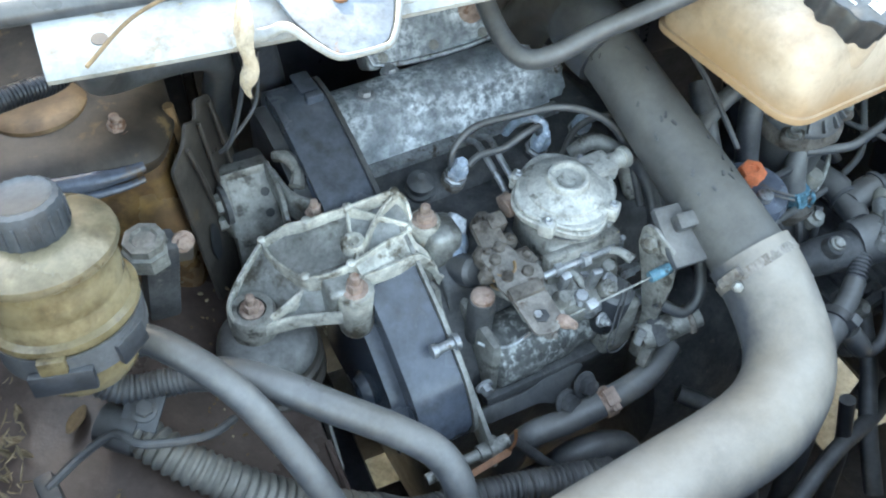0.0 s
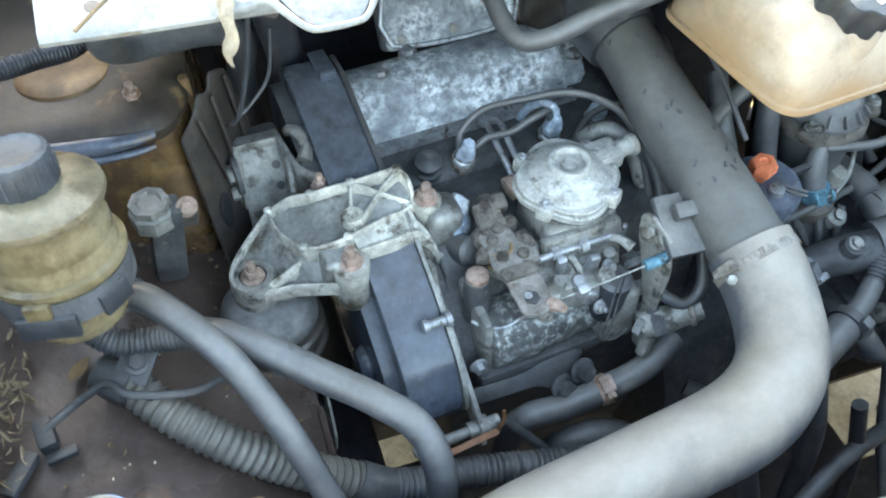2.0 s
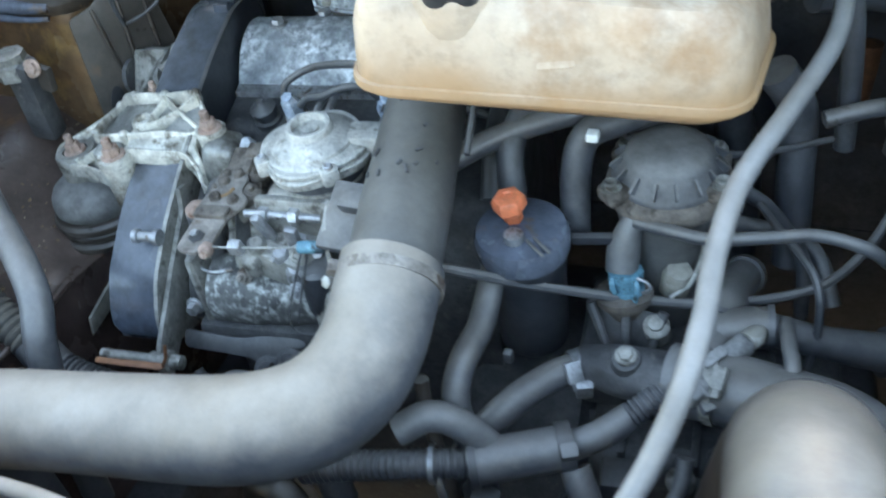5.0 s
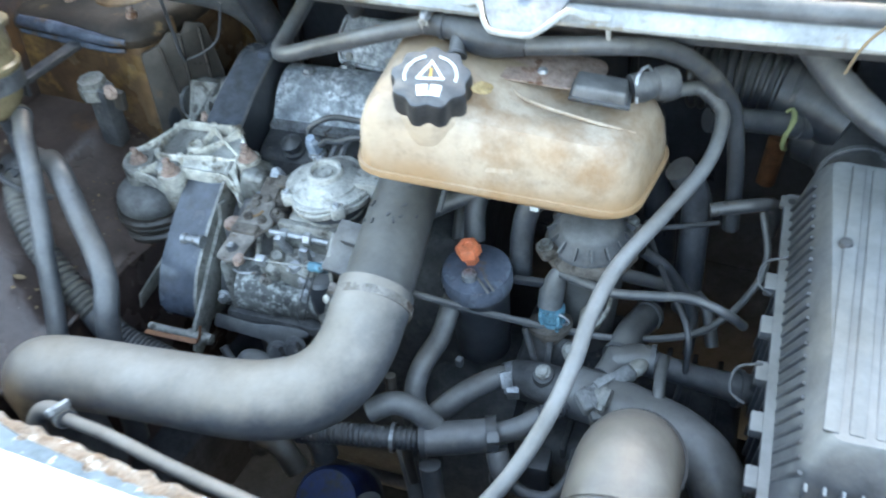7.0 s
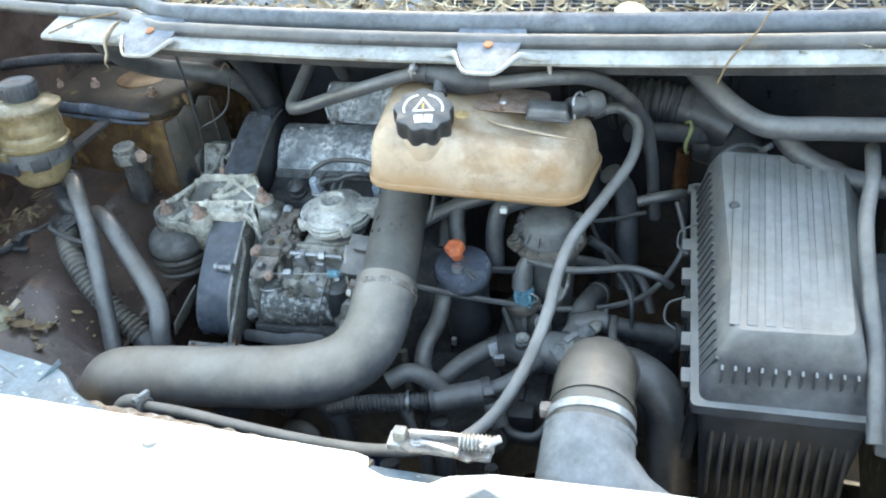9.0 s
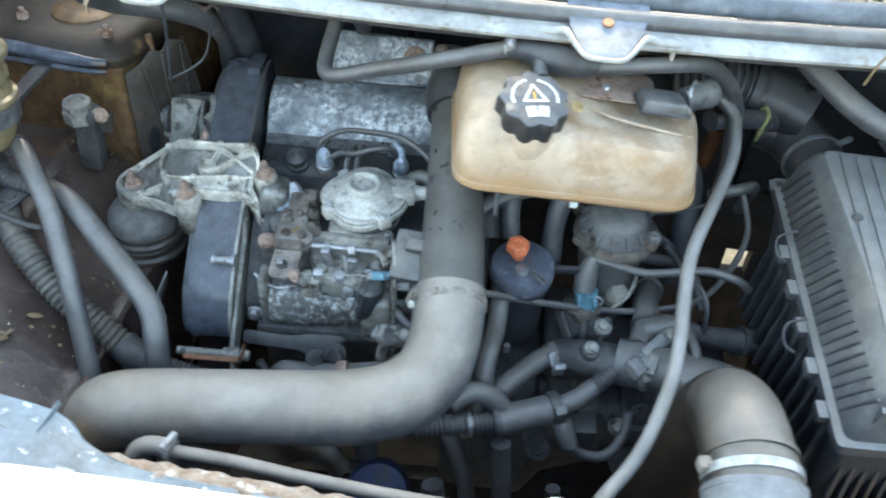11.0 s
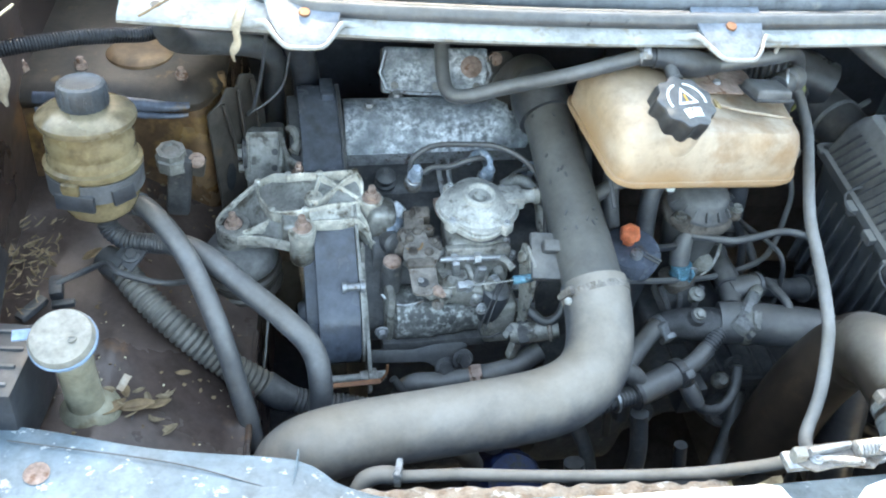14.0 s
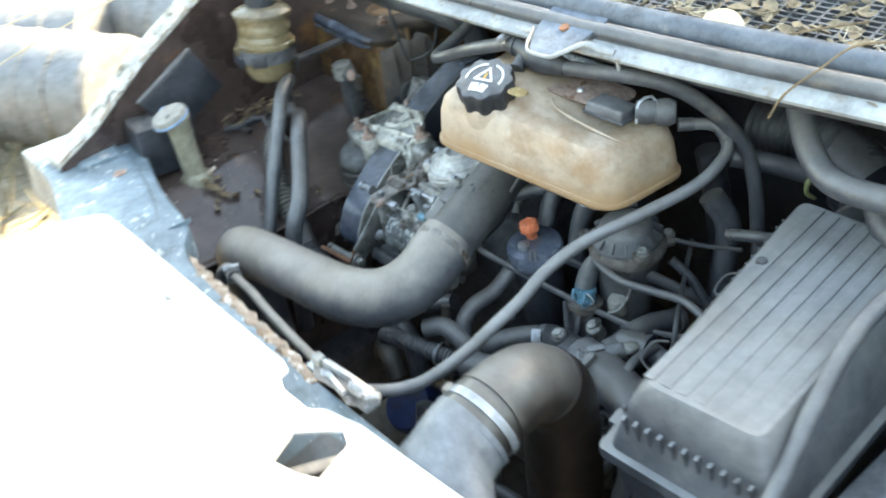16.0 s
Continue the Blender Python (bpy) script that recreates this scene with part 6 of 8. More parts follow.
    for s in (-1, 1):
        bm = bmesh.new()
        for i in range(9):
            a = radians(90 + s * (22 + i * 9.5))
            box((0.0058, 0.0026, 0.0005), m @ pose(0.0225 * math.cos(a), 0.0225 * math.sin(a), 0, 0, 0, math.degrees(a) + 90), 0, bm)
        part("arc_sign", bm, M_MARK, top)
    bm = bmesh.new()
    box((0.010, 0.012, 0.0005), m @ pose(-0.0055, -0.0165, 0, 0, 0, 8), 0, bm)
    box((0.010, 0.012, 0.0005), m @ pose(0.0055, -0.0165, 0, 0, 0, -8), 0, bm)
    part("book_sign", bm, M_MARK, top)
    bm = bmesh.new()
    for i in range(3):
        box((0.014, 0.0006, 0.0005), m @ pose(0, -0.0135 - 0.003 * i, 0.0004), 0, bm)
    part("sign_stroke", bm, M_CAP, top)
    # level sensor
    s = part("level_sensor", box((0.050, 0.038, 0.013), pose(0.561, 0.632, 1.109, -8, 7, 10), 0.004, None, 3, 0.92), M_GREYPL, t, "dusty black level sensor")
    part("sensor_rim", box((0.054, 0.042, 0.004), pose(0.561, 0.632, 1.103, -8, 7, 10), 0.0015), M_BLACK, s)
    part("plug", lathe([(0.013, 0), (0.014, 0.012), (0.012, 0.022), (0.015, 0.024), (0.016, 0.036), (0.012, 0.044)], (0.583, 0.648, 1.103), (0.75, 0.55, 0.0), 18), M_GREYPL, s, "grey plug")
    part("wire_clip", tube([(0.592, 0.638, 1.096), (0.589, 0.646, 1.117), (0.594, 0.662, 1.120), (0.600, 0.668, 1.105)], 0.0018, 6), M_GALV, s, "bright wire clip")
    part("cradle", box((0.18, 0.08, 0.02), pose(0.47, 0.630, 1.018, 0, 8, 6), 0.006), M_BLACK, t, "black cradle underneath")


expansion_tank()


def rusty_strap():
    t = thing("tank_strap", (0.50, 0.655, 1.12), "flat rust-covered steel strap over the tank", "strap")
    m = basis((0.505, 0.652, 1.1085), (1, 0.16, -0.142), (0, 1, 0))
    part("strap", plate(soft([(-0.045, -0.030), (0.030, -0.026), (0.055, 0.012), (0.05, 0.032), (-0.04, 0.030)], 0.01, 3), 0.002, m, 0.0006), M_RUST, t)
    part("rivet", lathe([(0.005, 0), (0.004, 0.003), (0.001, 0.004)], m @ Vector((-0.004, -0.008, 0)), (0, 0, 1), 12), M_GALV, t)


rusty_strap()
bm = bmesh.new()
leaf_mesh(bm, (0.472, 0.572, 1.126), 0.026, 1.2, 0.6, 0.3, 0.5)
single("dry_leaf", bm, M_TANLEAF, "small dry tan leaf caught beside the tank cap", "leaf").modifiers.new("thick", "SOLIDIFY").thickness = 0.0008


def breather_hose():
    t = thing("breather_hose", (0.30, 0.66, 1.08), "grey weathered coolant hose over the engine", "hose")
    part("hose", tube([(0.187, 0.752, 1.100), (0.186, 0.735, 1.090), (0.186, 0.695, 1.074), (0.192, 0.665, 1.069), (0.212, 0.652, 1.075), (0.25, 0.648, 1.09), (0.32, 0.630, 1.122), (0.395, 0.630, 1.148)], 0.0088, 16), M_HOSE, t)
    part("tail", tube([(0.187, 0.752, 1.100), (0.188, 0.775, 1.105), (0.19, 0.80, 1.09), (0.20, 0.82, 1.04)], 0.0100, 14), M_HOSE_DARK, t)
    part("clip", band((0.398, 0.630, 1.149), (0.92, 0.0, 0.30), 0.0090, 0.008, 0.0014, (0, -0.2, 1)), M_STEEL, t)
    part("tee", tube([(0.395, 0.630, 1.148), (0.408, 0.630, 1.149), (0.42, 0.631, 1.148), (0.435, 0.630, 1.145), (0.45, 0.629, 1.143), (0.465, 0.631, 1.141), (0.49, 0.634, 1.138)], [0.0105, 0.0112, 0.0128, 0.0165, 0.0170, 0.0135, 0.0095], 18, 0.004), M_BLACK, t, "black plastic tee piece with a swollen middle")
    part("tee_stub", lathe([(0.008, 0), (0.008, 0.014), (0.0095, 0.015), (0.0095, 0.018)], (0.43, 0.622, 1.142), (0.2, -0.8, -0.5), 14), M_BLACK, t)
    part("tee_band", band((0.412, 0.6305, 1.1488), (0.95, 0.02, -0.02), 0.0118, 0.004, 0.0014), M_BLACK, t)
    part("hose", tube([(0.49, 0.634, 1.138), (0.52, 0.640, 1.140), (0.563, 0.650, 1.142), (0.602, 0.675, 1.132), (0.634, 0.708, 1.100), (0.660, 0.737, 1.052), (0.668, 0.750, 1.013), (0.675, 0.755, 0.96), (0.68, 0.76, 0.88)], 0.0088, 14), M_HOSE, t)


breather_hose()


def release_hose():
    """The long pale hose from behind the tank to the bonnet lock."""
    pts = [(0.600, 0.700, 1.070), (0.630, 0.728, 1.066), (0.655, 0.720, 1.052), (0.660, 0.694, 1.038), (0.655, 0.655, 1.026), (0.634, 0.590, 1.014), (0.613, 0.525, 1.004), (0.606, 0.473, 0.991), (0.605, 0.435, 0.974), (0.600, 0.395, 0.957), (0.591, 0.363, 0.938), (0.579, 0.334, 0.922), (0.567, 0.314, 0.911), (0.554, 0.296, 0.906), (0.543, 0.276, 0.910), (0.536, 0.254, 0.922)]
    clipped_hose("drain_hose", pts, 0.0070, M_HOSE_PALE, "long pale grey hose looping from tank to bonnet lock", cuffs=(0.02, 0.10), cuff_mat=M_HOSE, step=0.004)


release_hose()


def front_hose():
    t = thing("washer_hose", (0.25, 0.28, 0.87), "pale thin hose along the front crossmember", "hose")
    part("hose", tube([(0.125, 0.291, 0.846), (0.19, 0.287, 0.853), (0.27, 0.277, 0.862), (0.36, 0.269, 0.871), (0.43, 0.262, 0.884), (0.49, 0.256, 0.904), (0.515, 0.252, 0.920)], 0.0068, 12), M_TUBE, t)
    part("end_bend", tube([(0.085, 0.275, 0.790), (0.082, 0.284, 0.823), (0.090, 0.292, 0.840), (0.108, 0.294, 0.846), (0.128, 0.290, 0.847)], 0.0098, 14), M_TUBE, t)
    part("clip", band((0.124, 0.291, 0.847), (1, -0.2, 0.1), 0.0100, 0.006, 0.0012, (0, 0.2, 1)), M_BANDC, t)


front_hose()


def bonnet_lock():
    t = thing("bonnet_lock", (0.53, 0.235, 0.92), "dull zinc bonnet lock on the front panel", "lock")
    part("base", box((0.105, 0.020, 0.008), pose(0.532, 0.226, 0.942, 0, 0, 4), 0.002), M_STEEL, t)
    part("catch", box((0.014, 0.012, 0.016), pose(0.492, 0.224, 0.950, 0, 0, 4), 0.003), M_CASTB, t, "worn catch")
    part("arm", box((0.050, 0.006, 0.010), pose(0.526, 0.230, 0.951, 0, 6, 12), 0.002), M_STEEL, t)
    part("arm", box((0.044, 0.006, 0.008), pose(0.534, 0.218, 0.949, 0, -4, -8), 0.002), M_STEEL, t)
    part("spring", tube([(0.552, 0.228, 0.952), (0.586, 0.232, 0.952)], 0.009, 12, 0.001, 0.004, 0.0025), M_STEEL, t, "coil spring")
    part("pin", tube([(0.575, 0.222, 0.955), (0.592, 0.236, 0.958)], 0.004, 8), M_STEEL, t)
    part("plate", plate([(-0.045, -0.006), (-0.030, -0.016), (0.0, -0.012), (0.030, -0.018), (0.048, -0.008), (0.046, 0.010), (0.020, 0.014), (-0.040, 0.012)], 0.003, pose(0.534, 0.226, 0.9475, 0, 0, 4), 0.0008), M_RUSTPL, t, "worn rusty striker plate")
    part("bolt", bolt((0.510, 0.222, 0.9475), (0, 0, 1), 0.005, 0.004), M_STEEL, t)
    t.location += Vector((0.008, 0.010, 0.006))


bonnet_lock()


# ---------------- gearbox side ----------------
def fuel_filter():
    t = thing("fuel_filter", (0.443, 0.60, 0.76), "black plastic fuel filter with an orange bleed knob", "fuel filter")
    c = (0.444, 0.598, 0.885)
    part("lid", lathe([(0.0385, -0.022), (0.0395, -0.016), (0.0395, -0.006), (0.037, -0.001), (0.018, 0.003), (0.012, 0.005)], c, (0, -0.08, 1), 40), M_FLANGE, t, "blue-black lid")
    part("body", lathe([(0.026, -0.135), (0.031, -0.128), (0.034, -0.04), (0.037, -0.022)], c, (0, -0.08, 1), 36), M_BLACK, t)
    knob = part("bleed_knob", lathe([(0.0080, 0.004), (0.0085, 0.012), (0.0125, 0.017), (0.0140, 0.0185), (0.0140, 0.0275), (0.0120, 0.0300), (0.0060, 0.0310), (0.0050, 0.0295), (0.0015, 0.0295)], (0.438, 0.602, 0.885), (-0.1, -0.12, 1), 6), M_ORANGE, t, "orange bleed knob")
    part("bleed_screw", lathe([(0.008, 0.0), (0.008, 0.007), (0.004, 0.008)], (0.444, 0.580, 0.886), (0, -0.08, 1), 12), M_STEEL, t)
    part("lid_mark", box((0.026, 0.003, 0.002), pose(0.466, 0.579, 0.886, 0, 0, -42), 0.0008), M_GREYPL, t)
    part("lid_mark", box((0.026, 0.003, 0.002), pose(0.462, 0.574, 0.886, 0, 0, -42), 0.0008), M_GREYPL, t)
    part("side_lug", box((0.034, 0.008, 0.008), pose(0.498, 0.615, 0.868, 0, 0, 10), 0.002), M_BLACK, t)
    part("drain_plug", box((0.008, 0.008, 0.012), pose(0.440, 0.548, 0.785), 0.002), M_GREYPL, t)


fuel_filter()


def thermostat_housing():
    t = thing("thermostat_housing", (0.55, 0.65, 0.72), "dusty grey coolant outlet housing with a ribbed bolted lid", "housing")
    c = Vector((0.550, 0.664, 0.906))
    ax = Vector((0, -0.10, 1)).normalized()
    lid = part("lid", lathe([(0.044, -0.004), (0.0455, 0.000), (0.0440, 0.005), (0.0375, 0.0125), (0.0345, 0.0205), (0.0300, 0.0250), (0.0200, 0.0275), (0.006, 0.0285)], c, ax, 44), M_GREYPL, t, "dusty blue-grey domed lid")
    part("flange", lathe([(0.040, -0.020), (0.0490, -0.018), (0.0505, -0.014), (0.0500, -0.006), (0.0470, -0.002), (0.0450, 0.001), (0.040, 0.001)], c, ax, 44), M_CRUST, t, "grimy brown flange ring")
    for a in range(0, 360, 24):
        p = c + frame_to(ax) @ Vector((0.0385 * math.cos(radians(a)), 0.0385 * math.sin(radians(a)), 0.0105))
        part("rib", box((0.014, 0.0030, 0.011), Matrix.Translation(p) @ frame_to(ax) @ pose(0, 0, 0, 0, 42, a), 0.001), M_GREYPL, lid)
    for x, y, z in ((0.511, 0.629, 0.911), (0.594, 0.644, 0.913), (0.583, 0.706, 0.903), (0.508, 0.700, 0.903)):
        d = Vector((x - c.x, y - c.y, 0))
        turn = math.degrees(math.atan2(d.y, d.x))
        ear = part("ear", box((0.030, 0.024, 0.014), pose(x - d.x * 0.14, y - d.y * 0.14, z - 0.007, 4, 0, turn), 0.006, None, 3), M_CRUST, t)
        part("screw", lathe([(0.0085, -0.001), (0.0085, 0.0015), (0.0060, 0.002), (0.0060, 0.0055), (0.0045, 0.0065), (0.002, 0.0050)], (x, y, z), ax, 14), M_CASTB, ear, "pale worn screw head")
    part("column", lathe([(0.030, -0.175), (0.032, -0.12), (0.036, -0.07), (0.040, -0.04), (0.043, -0.018)], c, (0, 0.05, 1), 32), M_SLEEVE, t, "dusty grey tapered column")
    for a, h, w in ((205, 0.12, 0.006), (238, 0.13, 0.005), (268, 0.10, 0.008), (300, 0.12, 0.006), (330, 0.11, 0.006)):
        p = c + Vector((0.0375 * math.cos(radians(a)), 0.0375 * math.sin(radians(a)), -0.085))
        part("column_rib", box((w, 0.011, h), Matrix.Translation(p) @ pose(5, 0, 0, 0, 0, a + 90), 0.002), M_SLEEVE, t)
    part("column_seam", tube([(0.585, 0.635, 0.868), (0.583, 0.626, 0.845), (0.575, 0.618, 0.828), (0.562, 0.612, 0.818)], [0.0018, 0.0026, 0.0026, 0.0018], 8), M_CASTB, t, "pale scraped casting seam")
    # webbed foot that flares out below the sensor
    part("foot_web", slab3([(0.492, 0.606, 0.812), (0.566, 0.598, 0.812), (0.552, 0.585, 0.780), (0.522, 0.580, 0.762)], 0.014, None, 0.004), M_IRON, t, "webbed cast foot")
    for x0, x1 in ((0.500, 0.524), (0.530, 0.532), (0.560, 0.548)):
        part("foot_rib", tube([(x0, 0.596, 0.815), ((x0 + x1) / 2, 0.584, 0.792), (x1, 0.574, 0.764)], [0.0045, 0.0040, 0.0035], 8), M_IRON, t)
    part("foot_boss", lathe([(0.011, -0.024), (0.011, -0.002), (0.009, 0.0), (0.0062, 0.001), (0.0062, 0.006), (0.003, 0.007)], (0.555, 0.590, 0.806), (0, -0.5, 1), 16), M_CASTD, t)
    part("base", box((0.13, 0.12, 0.06), pose(0.548, 0.640, 0.735, 0, 0, 6), 0.014, None, 3), M_IRON, t)


thermostat_housing()


def gearbox():
    t = thing("gearbox", (0.62, 0.62, 0.45), "grimy dark gearbox casing below the housings", "gearbox")
    part("bell_housing", lathe([(0.15, -0.12), (0.165, -0.10), (0.165, 0.0), (0.13, 0.03), (0.10, 0.12), (0.09, 0.22)], (0.48, 0.70, 0.54), (1, 0.05, 0), 40), M_IRON, t)
    part("top_case", box((0.24, 0.18, 0.10), pose(0.62, 0.62, 0.66, 0, 0, 5), 0.025, None, 3), M_IRON, t)
    rnd = random.Random(21)
    for i in range(9):
        a = radians(50 + 12 * i)
        part("rib", box((0.10, 0.006, 0.02), pose(0.54, 0.70 - 0.15 * math.cos(a), 0.54 + 0.15 * math.sin(a), math.degrees(a) - 90, 0, 3), 0.002), M_IRON, t)
    for i in range(10):
        part("bolt", bolt((0.50 + rnd.uniform(0, 0.24), 0.535 + rnd.uniform(0, 0.03), 0.62 + rnd.uniform(0, 0.10)), (0, -1, 0.4), 0.009, 0.010), M_IRON, t)
    part("selector_lever", box((0.09, 0.012, 0.018), pose(0.63, 0.52, 0.70, 0, 8, 12), 0.004), M_IRON, t)
    part("selector_ball", lathe([(0.006, -0.012), (0.012, -0.004), (0.012, 0.004), (0.006, 0.012)], (0.59, 0.510, 0.715), (0, -0.6, 0.8), 16), M_CASTD, t)
    for i in range(7):
        part("case_rib", box((0.006, 0.19, 0.016), pose(0.53 + 0.03 * i, 0.62, 0.708, 0, 0, 5), 0.002), M_IRON, t)
    for x, y, z, rr in ((0.56, 0.53, 0.655, 0.022), (0.62, 0.515, 0.64, 0.028), (0.68, 0.535, 0.66, 0.018), (0.50, 0.52, 0.63, 0.02)):
        part("boss", lathe([(rr, -0.04), (rr, 0.0), (rr * 0.8, 0.006), (rr * 0.5, 0.006), (rr * 0.45, 0.0)], (x, y, z), (0, -0.8, 0.6), 18), M_IRON, t)
    part("sensor_block", box((0.035, 0.03, 0.05), pose(0.545, 0.50, 0.70, 0, 0, 8), 0.004), M_BLACK, t)


gearbox()


def sensor():
    t = thing("temperature_sensor", (0.525, 0.62, 0.83), "grey connector with a teal locking clip", "sensor")
    part("boot", tube([(0.523, 0.610, 0.842), (0.523, 0.617, 0.856), (0.527, 0.624, 0.876), (0.536, 0.631, 0.889), (0.545, 0.634, 0.890)], [0.0135, 0.0140, 0.0115, 0.0085, 0.0070], 18), M_HOSE_PALE, t, "dusty grey rubber boot")
    ax = Vector((-0.1, 0.15, 1)).normalized()
    clip = part("locking_clip", lathe([(0.0125, -0.014), (0.0145, -0.013), (0.0145, -0.008), (0.0122, -0.007), (0.0122, 0.001), (0.0145, 0.002), (0.0145, 0.008), (0.0125, 0.009)], (0.527, 0.608, 0.836), ax, 12), M_TEAL, t, "teal locking clip")
    for w, h in ((-0.010, 0.004), (0.010, -0.004)):
        part("clip_arm", tube([(0.527 + w, 0.597, 0.844), (0.529 + w, 0.592, 0.838), (0.529 + w * 0.8, 0.593, 0.828 + h)], 0.0022, 8), M_TEAL, clip)
    part("bail", tube([(0.537, 0.600, 0.845), (0.545, 0.600, 0.842), (0.548, 0.601, 0.835), (0.543, 0.602, 0.829), (0.535, 0.600, 0.829)], 0.0014, 6), M_STEEL, t, "wire bail")
    part("seat", lathe([(0.011, -0.014), (0.016, -0.006), (0.024, 0.004), (0.0245, 0.010), (0.014, 0.013)], (0.526, 0.606, 0.812), ax, 20), M_CRUST, t, "crusted seat")


sensor()
hose("vacuum_hose", [(0.536, 0.630, 0.889), (0.552, 0.636, 0.888), (0.59, 0.665, 0.862), (0.635, 0.705, 0.825), (0.655, 0.72, 0.808), (0.675, 0.715, 0.79), (0.69, 0.69, 0.76)], 0.0075, M_HOSE, "grey hose from the connector to the rear")
single("switch", lathe([(0.013, -0.02), (0.013, 0.0), (0.010, 0.008), (0.004, 0.009)], (0.566, 0.625, 0.832), (0.2, -0.3, 1), 12), M_WASHCAP, "pale grimy switch beside the teal connector", "switch")


def stub_pipe():
    t = thing("coolant_outlet", (0.60, 0.68, 0.75), "capped grey rubber tee with a stub and a side branch", "pipe")
    part("stub", tube([(0.616, 0.690, 0.785), (0.613, 0.678, 0.791), (0.607, 0.640, 0.803), (0.607, 0.615, 0.807), (0.604, 0.590, 0.804), (0.597, 0.566, 0.804)], [0.0155, 0.0165, 0.0165, 0.0165, 0.0160, 0.0130], 24), M_HOSE, t)
    part("stub_end", tube([(0.6157, 0.688, 0.7865), (0.6140, 0.681, 0.7895)], 0.0185, 24), M_HOSE, t, "rolled rubber end")
    part("branch_cuff", tube([(0.604, 0.592, 0.807), (0.622, 0.596, 0.812), (0.644, 0.599, 0.814)], [0.0160, 0.0168, 0.0168], 20), M_HOSE, t)
    part("branch", tube([(0.638, 0.598, 0.813), (0.669, 0.602, 0.804), (0.705, 0.612, 0.792), (0.745, 0.626, 0.779), (0.80, 0.650, 0.76)], [0.0130, 0.0130, 0.0155, 0.0195, 0.0195], 20), M_HOSE_DARK, t, "dark side branch")
    for p, d, r in (((0.6415, 0.5985, 0.8138), (1, 0.12, 0.05), 0.0172), ((0.6055, 0.600, 0.8055), (-0.1, -1, 0), 0.0178), ((0.728, 0.620, 0.784), (0.9, 0.3, -0.25), 0.0192)):
        part("ring", band(p, d, r, 0.005, 0.0012), M_HOSE_DARK, t)


stub_pipe()
outlet = clipped_hose("coolant_hose", [(0.575, 0.548, 0.792), (0.61, 0.542, 0.798), (0.650, 0.530, 0.805), (0.692, 0.512, 0.815), (0.724, 0.494, 0.806), (0.742, 0.474, 0.775), (0.745, 0.452, 0.730), (0.75, 0.43, 0.66), (0.76, 0.41, 0.58)], 0.0285, M_HOSE, "thick grey coolant hose on a cast outlet", clips=(0.10,), clip_mat=M_CASTD)
part("cast_outlet", tube([(0.500, 0.560, 0.778), (0.520, 0.556, 0.782), (0.548, 0.550, 0.788), (0.585, 0.542, 0.793)], [0.016, 0.021, 0.023, 0.0235], 20), M_IRON, outlet, "grimy cast outlet neck")
part("outlet_lug", lathe([(0.012, -0.02), (0.013, 0.0), (0.011, 0.008), (0.004, 0.009)], (0.540, 0.545, 0.806), (0, -0.4, 1), 14), M_IRON, outlet)
part("outlet_bolt", bolt((0.540, 0.542, 0.816), (0, -0.4, 1), 0.006, 0.005), M_CASTD, outlet)


def left_arm_hose():
    t = thing("heater_hose", (0.48, 0.53, 0.74), "grey heater hose with a spring clip", "hose")
    part("hose", tube([(0.405, 0.465, 0.71), (0.43, 0.488, 0.75), (0.455, 0.513, 0.772), (0.482, 0.542, 0.779), (0.509, 0.562, 0.779)], 0.0130, 18), M_HOSE, t)
    part("spring_clip", band((0.498, 0.555, 0.779), (0.8, 0.6, 0.0), 0.0133, 0.012, 0.002, (0, -0.8, 0.5)), M_STEEL, t)
    part("clip_ear", box((0.014, 0.008, 0.024), pose(0.507, 0.538, 0.772, 20, 0, 20), 0.002), M_STEEL, t)


left_arm_hose()
hose("heater_hose", [(0.425, 0.585, 0.86), (0.424, 0.565, 0.843), (0.424, 0.535, 0.828), (0.420, 0.500, 0.822), (0.420, 0.478, 0.80), (0.432, 0.468, 0.76), (0.44, 0.465, 0.70)], 0.0115, M_HOSE, "dusty vertical hose beside the fuel filter")
hose("brake_pipe", [(0.398, 0.47, 0.83), (0.402, 0.462, 0.79), (0.412, 0.455, 0.74), (0.42, 0.45, 0.68)], 0.006, M_ELBOW, "thin brown pipe running down", "pipe")


